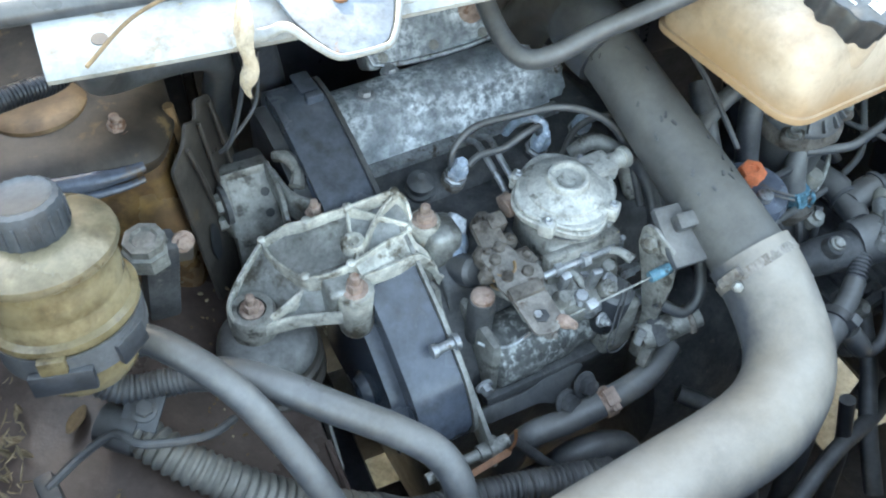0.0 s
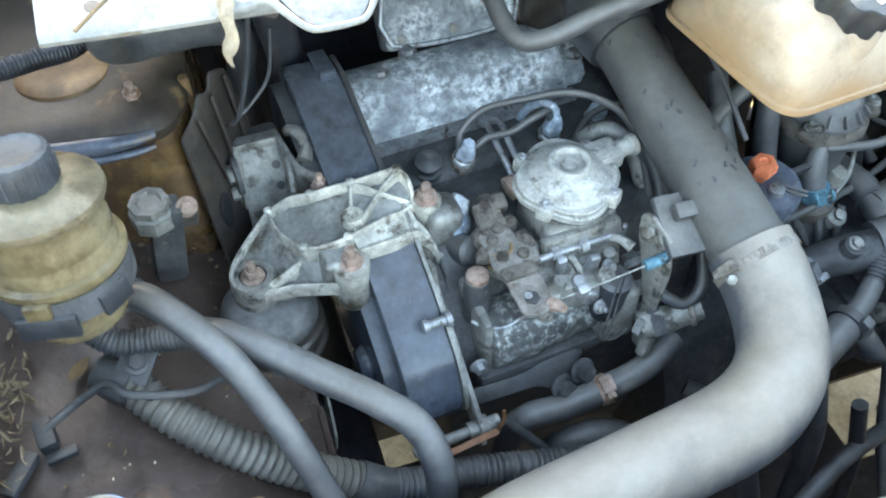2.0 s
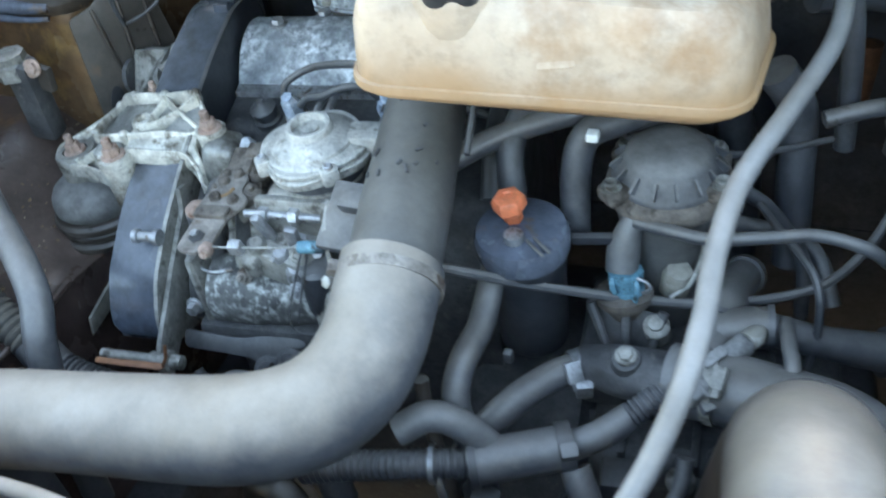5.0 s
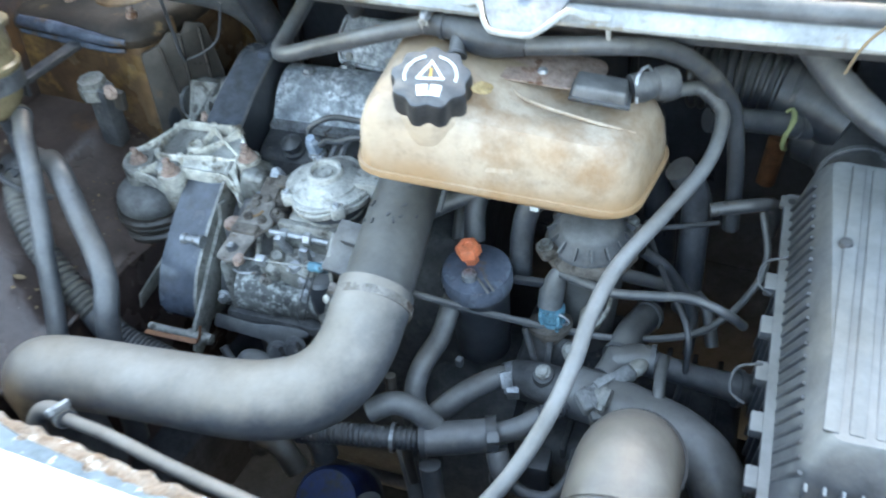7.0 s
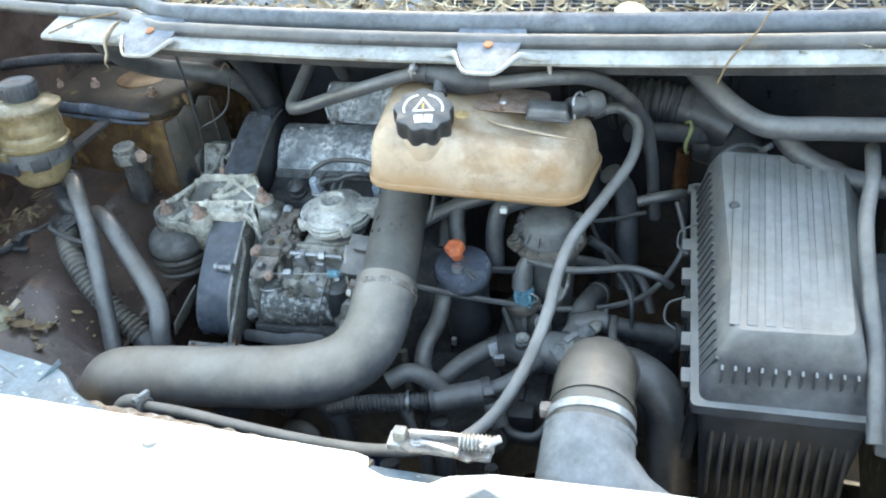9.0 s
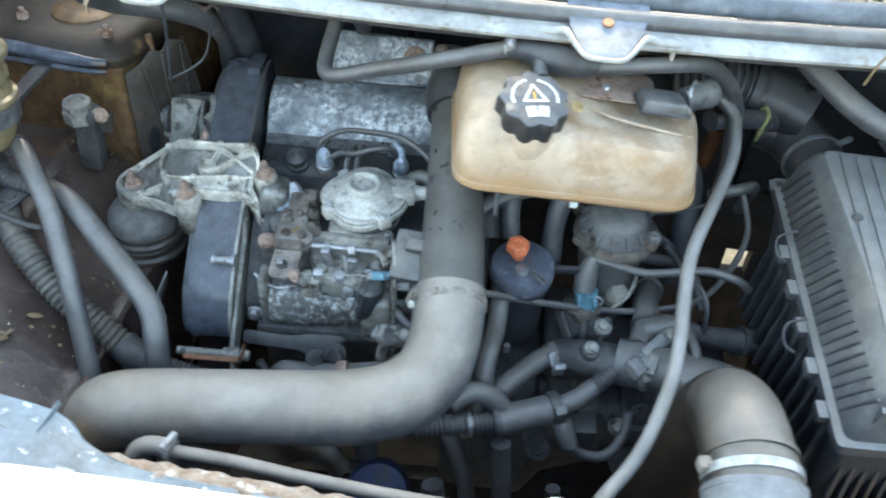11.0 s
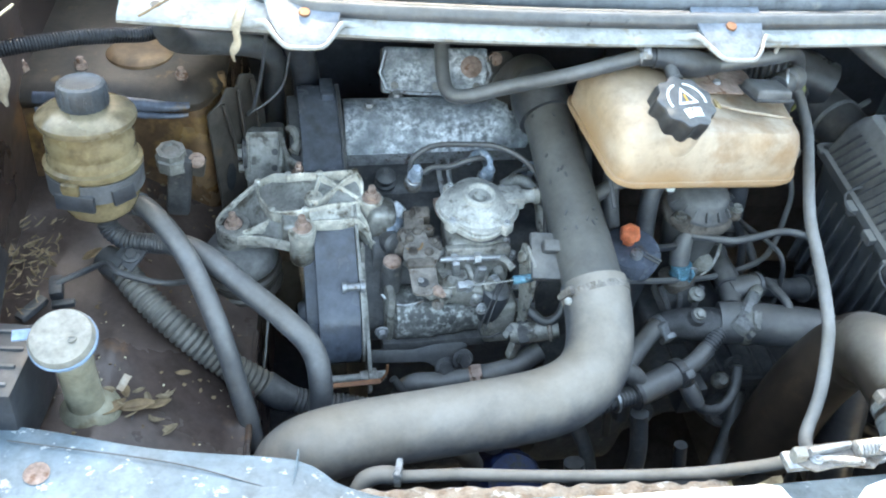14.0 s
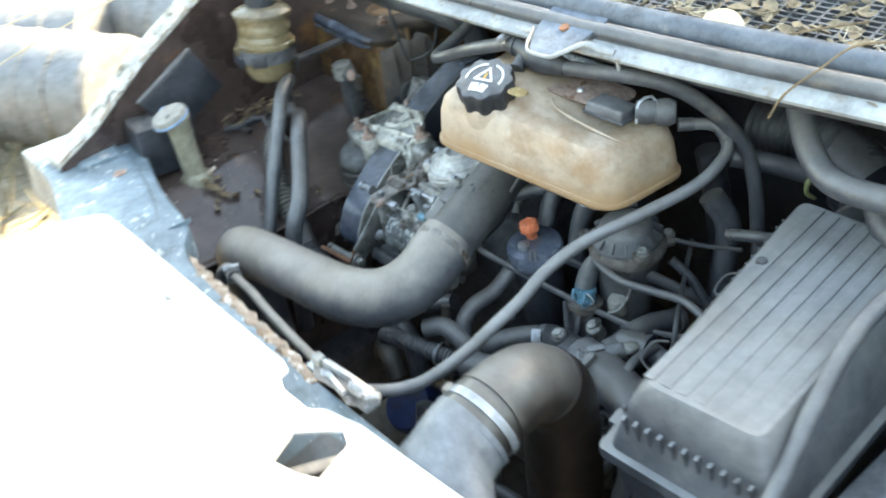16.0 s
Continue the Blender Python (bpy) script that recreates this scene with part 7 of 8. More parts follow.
def main_loom():
    t = thing("wiring_loom", (0.5, 0.46, 0.74), "black conduit of the wiring loom with ribbed sleeves", "cable")
    part("ribbed_sleeve", tube([(0.30, 0.418, 0.752), (0.34, 0.424, 0.762), (0.39, 0.434, 0.768), (0.441, 0.451, 0.766)], 0.0128, 16, 0.005, 0.0056, 0.0022), M_HOSE_DARK, t, "ribbed sleeve")
    cuff = part("cuff", tube([(0.436, 0.449, 0.765), (0.470, 0.465, 0.766), (0.508, 0.483, 0.767)], [0.0178, 0.0180, 0.0178], 22), M_HOSE, t, "smooth grey cuff")
    for p, w in (((0.4395, 0.4510, 0.765), 0.006), ((0.505, 0.4815, 0.767), 0.012)):
        part("cuff_band", band(p, (0.9, 0.42, 0.02), 0.0183, w, 0.0022), M_BLACK, cuff)
    part("buckle", box((0.014, 0.012, 0.026), pose(0.511, 0.470, 0.776, 25, 0, 25), 0.003), M_HOSE, cuff)
    part("conduit", tube([(0.506, 0.482, 0.767), (0.530, 0.494, 0.775), (0.550, 0.509, 0.785)], 0.0118, 16), M_HOSE, t)
    part("ribbed_sleeve", tube([(0.546, 0.506, 0.783), (0.566, 0.524, 0.794), (0.583, 0.544, 0.802), (0.599, 0.572, 0.804)], 0.0112, 16, 0.004, 0.0046, 0.0018), M_HOSE_DARK, t, "ribbed sleeve")
    part("clamp_tail", tube([(0.516, 0.468, 0.762), (0.524, 0.458, 0.750), (0.531, 0.452, 0.740)], [0.012, 0.0125, 0.011], 14), M_HOSE, t, "short capped side stub")
    part("tail", tube([(0.522, 0.466, 0.742), (0.545, 0.455, 0.725), (0.575, 0.46, 0.722), (0.592, 0.478, 0.742), (0.594, 0.496, 0.765)], 0.0068, 10), M_BLACK, t)
    part("tie", band((0.41, 0.440, 0.768), (0.95, 0.25, 0.0), 0.0150, 0.004, 0.001), M_STEEL, t)


main_loom()


def loom_connector():
    t = thing("connector", (0.61, 0.55, 0.80), "dusty pale grey electrical connector on the loom", "connector")
    m = basis((0.609, 0.549, 0.818), (0.58, 0.80, 0.10), (-0.78, 0.58, 0.25))
    part("housing", box((0.040, 0.019, 0.016), m @ pose(0.012, 0, 0), 0.006, None, 3, 0.86), M_DUSTC, t)
    part("socket", box((0.034, 0.024, 0.018), m @ pose(-0.022, -0.003, -0.001, 0, 0, -7), 0.004, None, 3), M_DUSTC, t)
    for k in (-0.010, -0.028):
        part("ridge", box((0.003, 0.026, 0.020), m @ pose(k, -0.003, -0.001, 0, 0, -7), 0.001), M_DUSTC, t)
    part("latch", box((0.022, 0.009, 0.005), m @ pose(-0.006, 0.003, 0.011), 0.002), M_DUSTC, t)
    part("collar", lathe([(0.0085, -0.004), (0.0085, 0.006), (0.0060, 0.011), (0.0040, 0.014)], m @ Vector((0.033, 0, 0)), m.col[0].xyz, 14), M_WASHCAP, t, "pale worn cable collar")
    part("tail", box((0.028, 0.012, 0.010), m @ pose(-0.022, -0.020, -0.006, 0, 0, -16), 0.003), M_GREYPL, t)


loom_connector()
hose("accelerator_cable", [(0.296, 0.535, 0.893), (0.34, 0.545, 0.880), (0.40, 0.545, 0.878), (0.454, 0.570, 0.850), (0.534, 0.600, 0.822), (0.602, 0.624, 0.808), (0.663, 0.647, 0.812), (0.694, 0.676, 0.818), (0.718, 0.713, 0.838), (0.725, 0.735, 0.87), (0.71, 0.76, 0.91)], 0.0042, M_HOSE, "thin grey accelerator cable sagging to the rear", "cable", seg=8)
hose("vacuum_hose", [(0.652, 0.60, 0.82), (0.655, 0.57, 0.83), (0.66, 0.54, 0.83), (0.662, 0.525, 0.80)], 0.006, M_HOSE, "thin black hose arching over the gearbox")
hose("vacuum_hose", [(0.60, 0.69, 0.88), (0.63, 0.70, 0.85), (0.66, 0.70, 0.80), (0.665, 0.68, 0.75)], 0.0065, M_HOSE_DARK, "thin black hose running down behind the housing")
hose("heater_hose", [(0.37, 0.63, 0.915), (0.40, 0.655, 0.925), (0.44, 0.675, 0.935), (0.48, 0.69, 0.94), (0.52, 0.71, 0.93)], 0.010, M_HOSE, "grey heater hose below the tank")
hose("heater_hose", [(0.478, 0.640, 0.85), (0.476, 0.655, 0.90), (0.482, 0.668, 0.93), (0.505, 0.68, 0.94), (0.54, 0.70, 0.945)], 0.013, M_HOSE_DARK, "dark bent heater hose behind the fuel filter")
hose("fuel_hose", [(0.425, 0.640, 0.885), (0.420, 0.66, 0.92), (0.43, 0.70, 0.95)], 0.012, M_BLACK, "black hose behind the fuel filter")
hose("fuel_hose", [(0.40, 0.66, 0.86), (0.395, 0.70, 0.90), (0.40, 0.75, 0.93), (0.42, 0.80, 0.92)], 0.014, M_BLACK, "black hose running back under the tank")
hose("heater_hose", [(0.66, 0.72, 0.93), (0.70, 0.735, 0.935), (0.72, 0.76, 0.92), (0.72, 0.79, 0.86)], 0.0075, M_HOSE, "thin grey hose beside the air filter")
hose("heater_hose", [(0.62, 0.74, 0.96), (0.64, 0.75, 0.92), (0.645, 0.74, 0.86), (0.65, 0.72, 0.78)], 0.016, M_HOSE_DARK, "dark thick hose hanging at the bulkhead")
hose("heater_hose", [(0.57, 0.80, 0.98), (0.58, 0.81, 0.90), (0.60, 0.80, 0.80), (0.60, 0.78, 0.70)], 0.018, M_BLACK, "black thick hose hanging at the bulkhead")
hose("earth_strap", [(0.405, 0.60, 0.95), (0.40, 0.66, 0.99), (0.39, 0.72, 1.02), (0.385, 0.78, 1.03)], 0.0028, M_BLACK, "thin black wire beside the intake pipe", "cable", seg=8)
single("clip_nut", box((0.010, 0.010, 0.008), pose(0.493, 0.648, 0.945), 0.002), M_MARK, "bright small clip under the tank", "clip")
hose("copper_pipe", [(0.701, 0.965, 0.871), (0.699, 0.965, 0.84), (0.696, 0.965, 0.800)], 0.0122, M_COPPER, "short rusty copper coloured pipe", "pipe")
single("green_sprout", tube([(0.716, 0.812, 0.958), (0.713, 0.797, 0.972), (0.714, 0.795, 0.988), (0.719, 0.802, 1.003), (0.715, 0.810, 1.009), (0.709, 0.808, 1.006)], [0.0022, 0.0026, 0.0030, 0.0034, 0.0026, 0.0018], 8), M_GREEN, "small dried yellow-green plant stem caught on the pipe", "plant")


hose("vacuum_hose", [(0.532, 0.621, 0.885), (0.56, 0.612, 0.888), (0.59, 0.611, 0.885), (0.63, 0.622, 0.884), (0.666, 0.630, 0.885), (0.70, 0.627, 0.880), (0.72, 0.635, 0.86)], 0.0052, M_HOSE, "thin grey vacuum hose over the gearbox")
hose("sensor_wire", [(0.590, 0.745, 0.875), (0.610, 0.710, 0.865), (0.634, 0.671, 0.860), (0.667, 0.619, 0.855), (0.675, 0.60, 0.82), (0.67, 0.585, 0.77)], 0.0034, M_BLACK, "thin black sensor wire over the gearbox", "cable", seg=8)
hose("sensor_wire", [(0.50, 0.70, 0.92), (0.535, 0.69, 0.905), (0.575, 0.70, 0.90), (0.62, 0.72, 0.895), (0.67, 0.74, 0.90)], 0.0030, M_BLACK, "thin black sensor wire below the tank", "cable", seg=8)


def oil_filter():
    t = thing("oil_filter", (0.292, 0.452, 0.56), "blue painted spin-on oil filter deep in the bay", "oil filter")
    part("can", lathe([(0.040, -0.06), (0.043, -0.05), (0.043, 0.035), (0.038, 0.045), (0.006, 0.048)], (0.300, 0.452, 0.568), (0.1, -0.55, 0.8), 30), M_BLUE, t)
    part("seal_ring", lathe([(0.041, -0.066), (0.044, -0.062), (0.041, -0.056)], (0.300, 0.452, 0.568), (0.1, -0.55, 0.8), 30), M_BLACK, t, "black sealing ring")


oil_filter()
for pts, rad, lab in (([(0.45, 0.44, 0.74), (0.46, 0.42, 0.66), (0.45, 0.40, 0.55), (0.44, 0.38, 0.45)], 0.012, "black hose hanging down beside the loom"),
                      ([(0.40, 0.36, 0.60), (0.50, 0.40, 0.62), (0.60, 0.43, 0.60), (0.68, 0.47, 0.56)], 0.010, "dark gear linkage rod across the gearbox"),
                      ([(0.52, 0.43, 0.68), (0.53, 0.41, 0.60), (0.53, 0.39, 0.50)], 0.009, "thin black hose hanging down at the gearbox"),
                      ([(0.56, 0.36, 0.55), (0.58, 0.42, 0.60), (0.62, 0.48, 0.63), (0.64, 0.53, 0.66)], 0.011, "dark clutch cable sleeve at the gearbox"),
                      ([(0.36, 0.30, 0.62), (0.46, 0.30, 0.60), (0.58, 0.30, 0.58), (0.70, 0.30, 0.57)], 0.013, "black hose behind the radiator"),
                      ([(0.36, 0.52, 0.66), (0.39, 0.49, 0.65), (0.415, 0.46, 0.60), (0.42, 0.43, 0.52)], 0.011, "dark hose below the intake bend")):
    hose("bay_hose", pts, rad, M_BLACK, lab)
hose("vacuum_pipe", [(0.385, 0.440, 0.80), (0.407, 0.455, 0.807), (0.430, 0.462, 0.795), (0.45, 0.465, 0.77)], 0.0125, M_HOSE_PALE, "short pale pipe under the intake bend", "pipe")


def dark_undersheet():
    t = thing("dark_undersheet", (0.45, 0.5, 0.22), "dark sheets added under the engine to darken the gaps", "shield", kind="structure")
    # dark sheets added so that no bright ground shows between the parts
    for size, at in (((0.66, 0.74, 0.01), (0.44, 0.50, 0.22)), ((0.22, 0.62, 0.01), (0.01, 0.44, 0.226)), ((0.16, 0.33, 0.01), (0.848, 0.365, 0.222)), ((0.16, 0.21, 0.01), (0.848, 0.775, 0.222)), ((0.24, 0.70, 0.01), (1.045, 0.55, 0.224))):
        part("panel", box(size, pose(*at), 0.002), M_DARK, t)


dark_undersheet()
hose("anti_roll_bar", [(0.70, 0.50, 0.46), (0.80, 0.545, 0.45), (0.90, 0.60, 0.44), (1.0, 0.70, 0.44)], 0.013, M_IRON, "dark anti-roll bar below the air filter", "bar")
hose("brake_pipe", [(0.75, 0.46, 0.50), (0.80, 0.53, 0.49), (0.845, 0.60, 0.47), (0.86, 0.70, 0.46)], 0.008, M_IRON, "dark brake pipe below the air filter", "pipe")
hose("wiring_loom", [(0.70, 0.60, 0.58), (0.80, 0.57, 0.56), (0.90, 0.545, 0.54), (0.97, 0.50, 0.52)], 0.010, M_BLACK, "black wiring conduit below the air filter", "cable")
hose("radiator_hose", [(0.375, 0.42, 0.66), (0.385, 0.40, 0.60), (0.39, 0.38, 0.52), (0.39, 0.36, 0.45)], 0.014, M_BLACK, "black radiator hose running down")


# ---------------- air filter side ----------------
def air_filter():
    t = thing("air_filter", (0.82, 0.55, 0.75), "dusty grey ribbed plastic air filter housing", "air filter")
    yaw = 0.06
    # four rows of corners: lid top, lid foot, flange and lower body
    def slab(levels, r):
        return rings(bmesh.new(), [[(p.x, p.y, z0 + (z1 - z0) * (p.y - 0.38) / 0.32) for p in rounded(c, r, 5)] for c, z0, z1 in levels])
    lid = part("lid", slab([([(0.774, 0.386), (0.944, 0.400), (0.934, 0.729), (0.737, 0.725)], 0.914, 0.955),
                            ([(0.785, 0.395), (0.930, 0.409), (0.920, 0.722), (0.747, 0.720)], 0.962, 0.998),
                            ([(0.794, 0.402), (0.919, 0.416), (0.909, 0.714), (0.756, 0.712)], 0.988, 1.019),
                            ([(0.800, 0.409), (0.912, 0.422), (0.902, 0.707), (0.762, 0.706)], 0.996, 1.027)], 0.012), M_AIRBOX, t)
    for i in range(7):
        f = (i + 0.5) / 7
        a = Vector((0.802 + 0.108 * f, 0.415 + 0.012 * f, 0.9985))
        b = Vector((0.765 + 0.133 * f, 0.701, 1.0278))
        part("lid_rib", box((0.0112, (b - a).length, 0.0036), basis((a + b) / 2 + Vector((0, 0, 0.0004)), (1, 0.05, 0), b - a), 0.0020), M_AIRBOX, lid)
    for i in range(11):
        f = (i + 0.5) / 11
        part("front_rib", box((0.003, 0.007, 0.046), pose(0.786 + 0.140 * f, 0.3935 + 0.014 * f, 0.942, 14, 0, 4), 0.0012), M_AIRBOX, lid)
    for i in range(24):
        f = (i + 0.5) / 24
        part("side_rib", box((0.0042, 0.0034, 0.056), pose(0.7805 - 0.036 * f, 0.400 + 0.305 * f, 0.944 + 0.040 * f, 24, 14, 6), 0.001), M_HOSE_DARK, lid)
    flange = part("flange", slab([([(0.766, 0.378), (0.952, 0.392), (0.942, 0.738), (0.728, 0.733)], 0.902, 0.944), ([(0.766, 0.378), (0.952, 0.392), (0.942, 0.738), (0.728, 0.733)], 0.914, 0.956)], 0.008), M_AIRBOX, t)
    for y in (0.42, 0.47, 0.52, 0.57, 0.62):
        part("flange_step", box((0.014, 0.020, 0.012), pose(0.763 - 0.108 * (y - 0.378), y, 0.906 + 0.131 * (y - 0.38), 8, 0, 6), 0.002), M_AIRBOX, flange)
    body = part("lower_body", slab([([(0.785, 0.41), (0.930, 0.42), (0.925, 0.70), (0.765, 0.70)], 0.72, 0.72), ([(0.774, 0.386), (0.944, 0.400), (0.934, 0.729), (0.737, 0.725)], 0.903, 0.945)], 0.012), M_BLACK, t)
    for i in range(12):
        f = (i + 0.5) / 12
        part("body_rib", box((0.005, 0.012, 0.13), pose(0.784 + 0.15 * f, 0.394 + 0.014 * f, 0.835, -7, 0, 3), 0.0015), M_BLACK, body)
    for i in range(12):
        f = (i + 0.5) / 12
        part("body_rib", box((0.012, 0.005, 0.13), pose(0.772 - 0.030 * f, 0.410 + 0.29 * f, 0.845, 0, 5, 6), 0.0015), M_BLACK, body)
    part("tab", box((0.022, 0.016, 0.004), pose(0.736, 0.722, 0.957, 8, 0, 0), 0.001), M_GREYPL, t, "small lug with a hole")
    part("tab_hole", lathe([(0.004, 0), (0.004, 0.0006), (0.001, 0.0007)], (0.736, 0.722, 0.9595), (0, -0.1, 1), 10), M_CAPBLK, t)
    for y in (0.62, 0.50):
        z = 0.90 + 0.15 * (y - 0.38)
        part("wire_clip", tube([(0.738, y - 0.012, z), (0.726, y - 0.011, z + 0.008), (0.724, y + 0.002, z + 0.014), (0.728, y + 0.010, z + 0.020), (0.745, y + 0.010, z + 0.030)], 0.0014, 6), M_IRON, t)
    part("button", lathe([(0.0065, 0), (0.005, 0.003), (0.001, 0.004)], (0.786, 0.601, 1.0185), (0, -0.10, 1), 12), M_BLACK, lid, "dark round mark")
    # outlet on the rear
    part("outlet", tube([(0.818, 0.70, 0.944), (0.798, 0.765, 0.947), (0.784, 0.815, 0.950), (0.765, 0.848, 0.952), (0.732, 0.862, 0.955)], [0.035, 0.035, 0.036, 0.036, 0.034], 28), M_HOSE_DARK, t, "black outlet hose")
    part("outlet_clip", band((0.7882, 0.800, 0.949), (-0.27, 1, 0.05), 0.0362, 0.005, 0.0022), M_BANDC, t, "pale clip")
    part("clip_tail", box((0.022, 0.006, 0.007), pose(0.816, 0.797, 0.983, 0, -35, 10), 0.002), M_BANDC, t)
    part("outlet_seam", tube([(0.748, 0.846, 0.984), (0.762, 0.842, 0.988), (0.778, 0.836, 0.987)], 0.0016, 6), M_GREYPL, t)


air_filter()
bellows = thing("intake_bellows", (0.60, 0.86, 1.00), "black ribbed air hose at the bulkhead", "air hose")
part("ribbed_hose", tube([(0.60, 0.86, 1.00), (0.66, 0.86, 1.005), (0.71, 0.856, 1.0)], 0.036, 22, 0.006, 0.010, 0.005), M_BLACK, bellows)
part("cuff", tube([(0.70, 0.857, 1.001), (0.74, 0.850, 0.995), (0.775, 0.838, 0.985)], [0.037, 0.036, 0.035], 24), M_BLACK, bellows, "smooth end cuff")
part("clip", band((0.715, 0.856, 1.0), (1, -0.1, -0.08), 0.0375, 0.006, 0.0014), M_IRON, bellows)
clipped_hose("breather_pipe", [(0.640, 0.750, 1.018), (0.674, 0.776, 1.009), (0.705, 0.803, 0.994), (0.737, 0.831, 0.978), (0.758, 0.850, 0.966)], 0.0125, M_HOSE_DARK, "dark breather pipe to the air filter", cuffs=(0.72,))
hose("heater_hose", [(0.675, 0.80, 1.14), (0.705, 0.765, 1.125), (0.745, 0.72, 1.105), (0.785, 0.685, 1.09), (0.82, 0.672, 1.085), (0.88, 0.672, 1.088), (1.0, 0.68, 1.09)], 0.0138, M_HOSE, "thick grey hose below the scuttle")
hose("heater_hose", [(0.83, 0.72, 1.05), (0.86, 0.70, 1.03), (0.92, 0.69, 1.01), (1.0, 0.69, 1.0)], 0.014, M_HOSE_DARK, "dark hose behind the air filter")
hose("vent_hose", [(0.93, 0.70, 1.05), (0.925, 0.62, 1.06), (0.918, 0.55, 1.045), (0.925, 0.48, 1.01), (0.935, 0.42, 0.97), (0.94, 0.36, 0.92)], 0.0085, M_HOSE, "grey hose lying along the air filter")
single("box_shelf", box((0.10, 0.30, 0.05), pose(1.0, 0.55, 0.88), 0.01), M_PALE, "pale plastic part beside the air filter", "plastic part")


def air_elbow():
    t = thing("air_elbow", (0.67, 0.38, 0.8), "dusty brown-grey rubber air elbow with a clip", "air hose")
    part("elbow", tube([(0.676, 0.284, 0.925), (0.674, 0.310, 0.932), (0.670, 0.345, 0.935), (0.667, 0.380, 0.928), (0.666, 0.408, 0.905), (0.664, 0.420, 0.875)], [0.043, 0.043, 0.0430, 0.0425, 0.0420, 0.0415], 36), M_ELBOW, t)
    # lower leg in a darker brown than the elbow above it
    part("drop_leg", tube([(0.668, 0.401, 0.914), (0.665, 0.419, 0.885), (0.658, 0.430, 0.84), (0.650, 0.436, 0.77), (0.645, 0.438, 0.66)], [0.0430, 0.0440, 0.0455, 0.047, 0.047], 36), M_LEG, t, "dark brown lower leg of the elbow")
    part("clip", band((0.6738, 0.312, 0.9322), (-0.08, 1, 0.22), 0.0434, 0.009, 0.0018), M_BANDC, t, "bright hose clip")
    part("clip_screw", box((0.013, 0.013, 0.013), pose(0.629, 0.310, 0.944, 0, 0, 10), 0.003), M_RUSTPL, t, "rusty clip screw")
    part("rib_ring", tube([(0.673, 0.325, 0.9345), (0.6725, 0.331, 0.935)], 0.0446, 36), M_ELBOW, t)


air_elbow()


def air_duct():
    t = thing("air_duct", (0.72, 0.2, 0.85), "pale grey plastic air intake duct at the front", "duct")
    loops = []
    for cx, cy, cz, rx, rz, ax in ((0.675, 0.298, 0.929, 0.0455, 0.0455, 0), (0.677, 0.280, 0.924, 0.047, 0.046, 0), (0.688, 0.258, 0.914, 0.057, 0.043, 0.1), (0.706, 0.235, 0.902, 0.078, 0.038, 0.2), (0.735, 0.205, 0.890, 0.105, 0.034, 0.3), (0.78, 0.172, 0.880, 0.125, 0.032, 0.35)):
        loops.append([(cx + rx * math.cos(a) * math.cos(ax), cy + rx * math.cos(a) * math.sin(ax) - 0.22 * rz * math.sin(a), cz + rz * math.sin(a)) for a in [2 * math.pi * i / 32 for i in range(32)]])
    part("horn", rings(bmesh.new(), loops), M_DUCT, t)
    part("horn_lip", tube([(0.6752, 0.300, 0.9295), (0.6755, 0.294, 0.928)], 0.0465, 32), M_DUCT, t)
    part("snorkel", tube([(0.78, 0.215, 0.885), (0.84, 0.245, 0.880), (0.90, 0.262, 0.868), (0.98, 0.25, 0.84)], [0.036, 0.036, 0.035, 0.034], 22, flat=0.7), M_GREYPL, t, "grey snorkel")


air_duct()


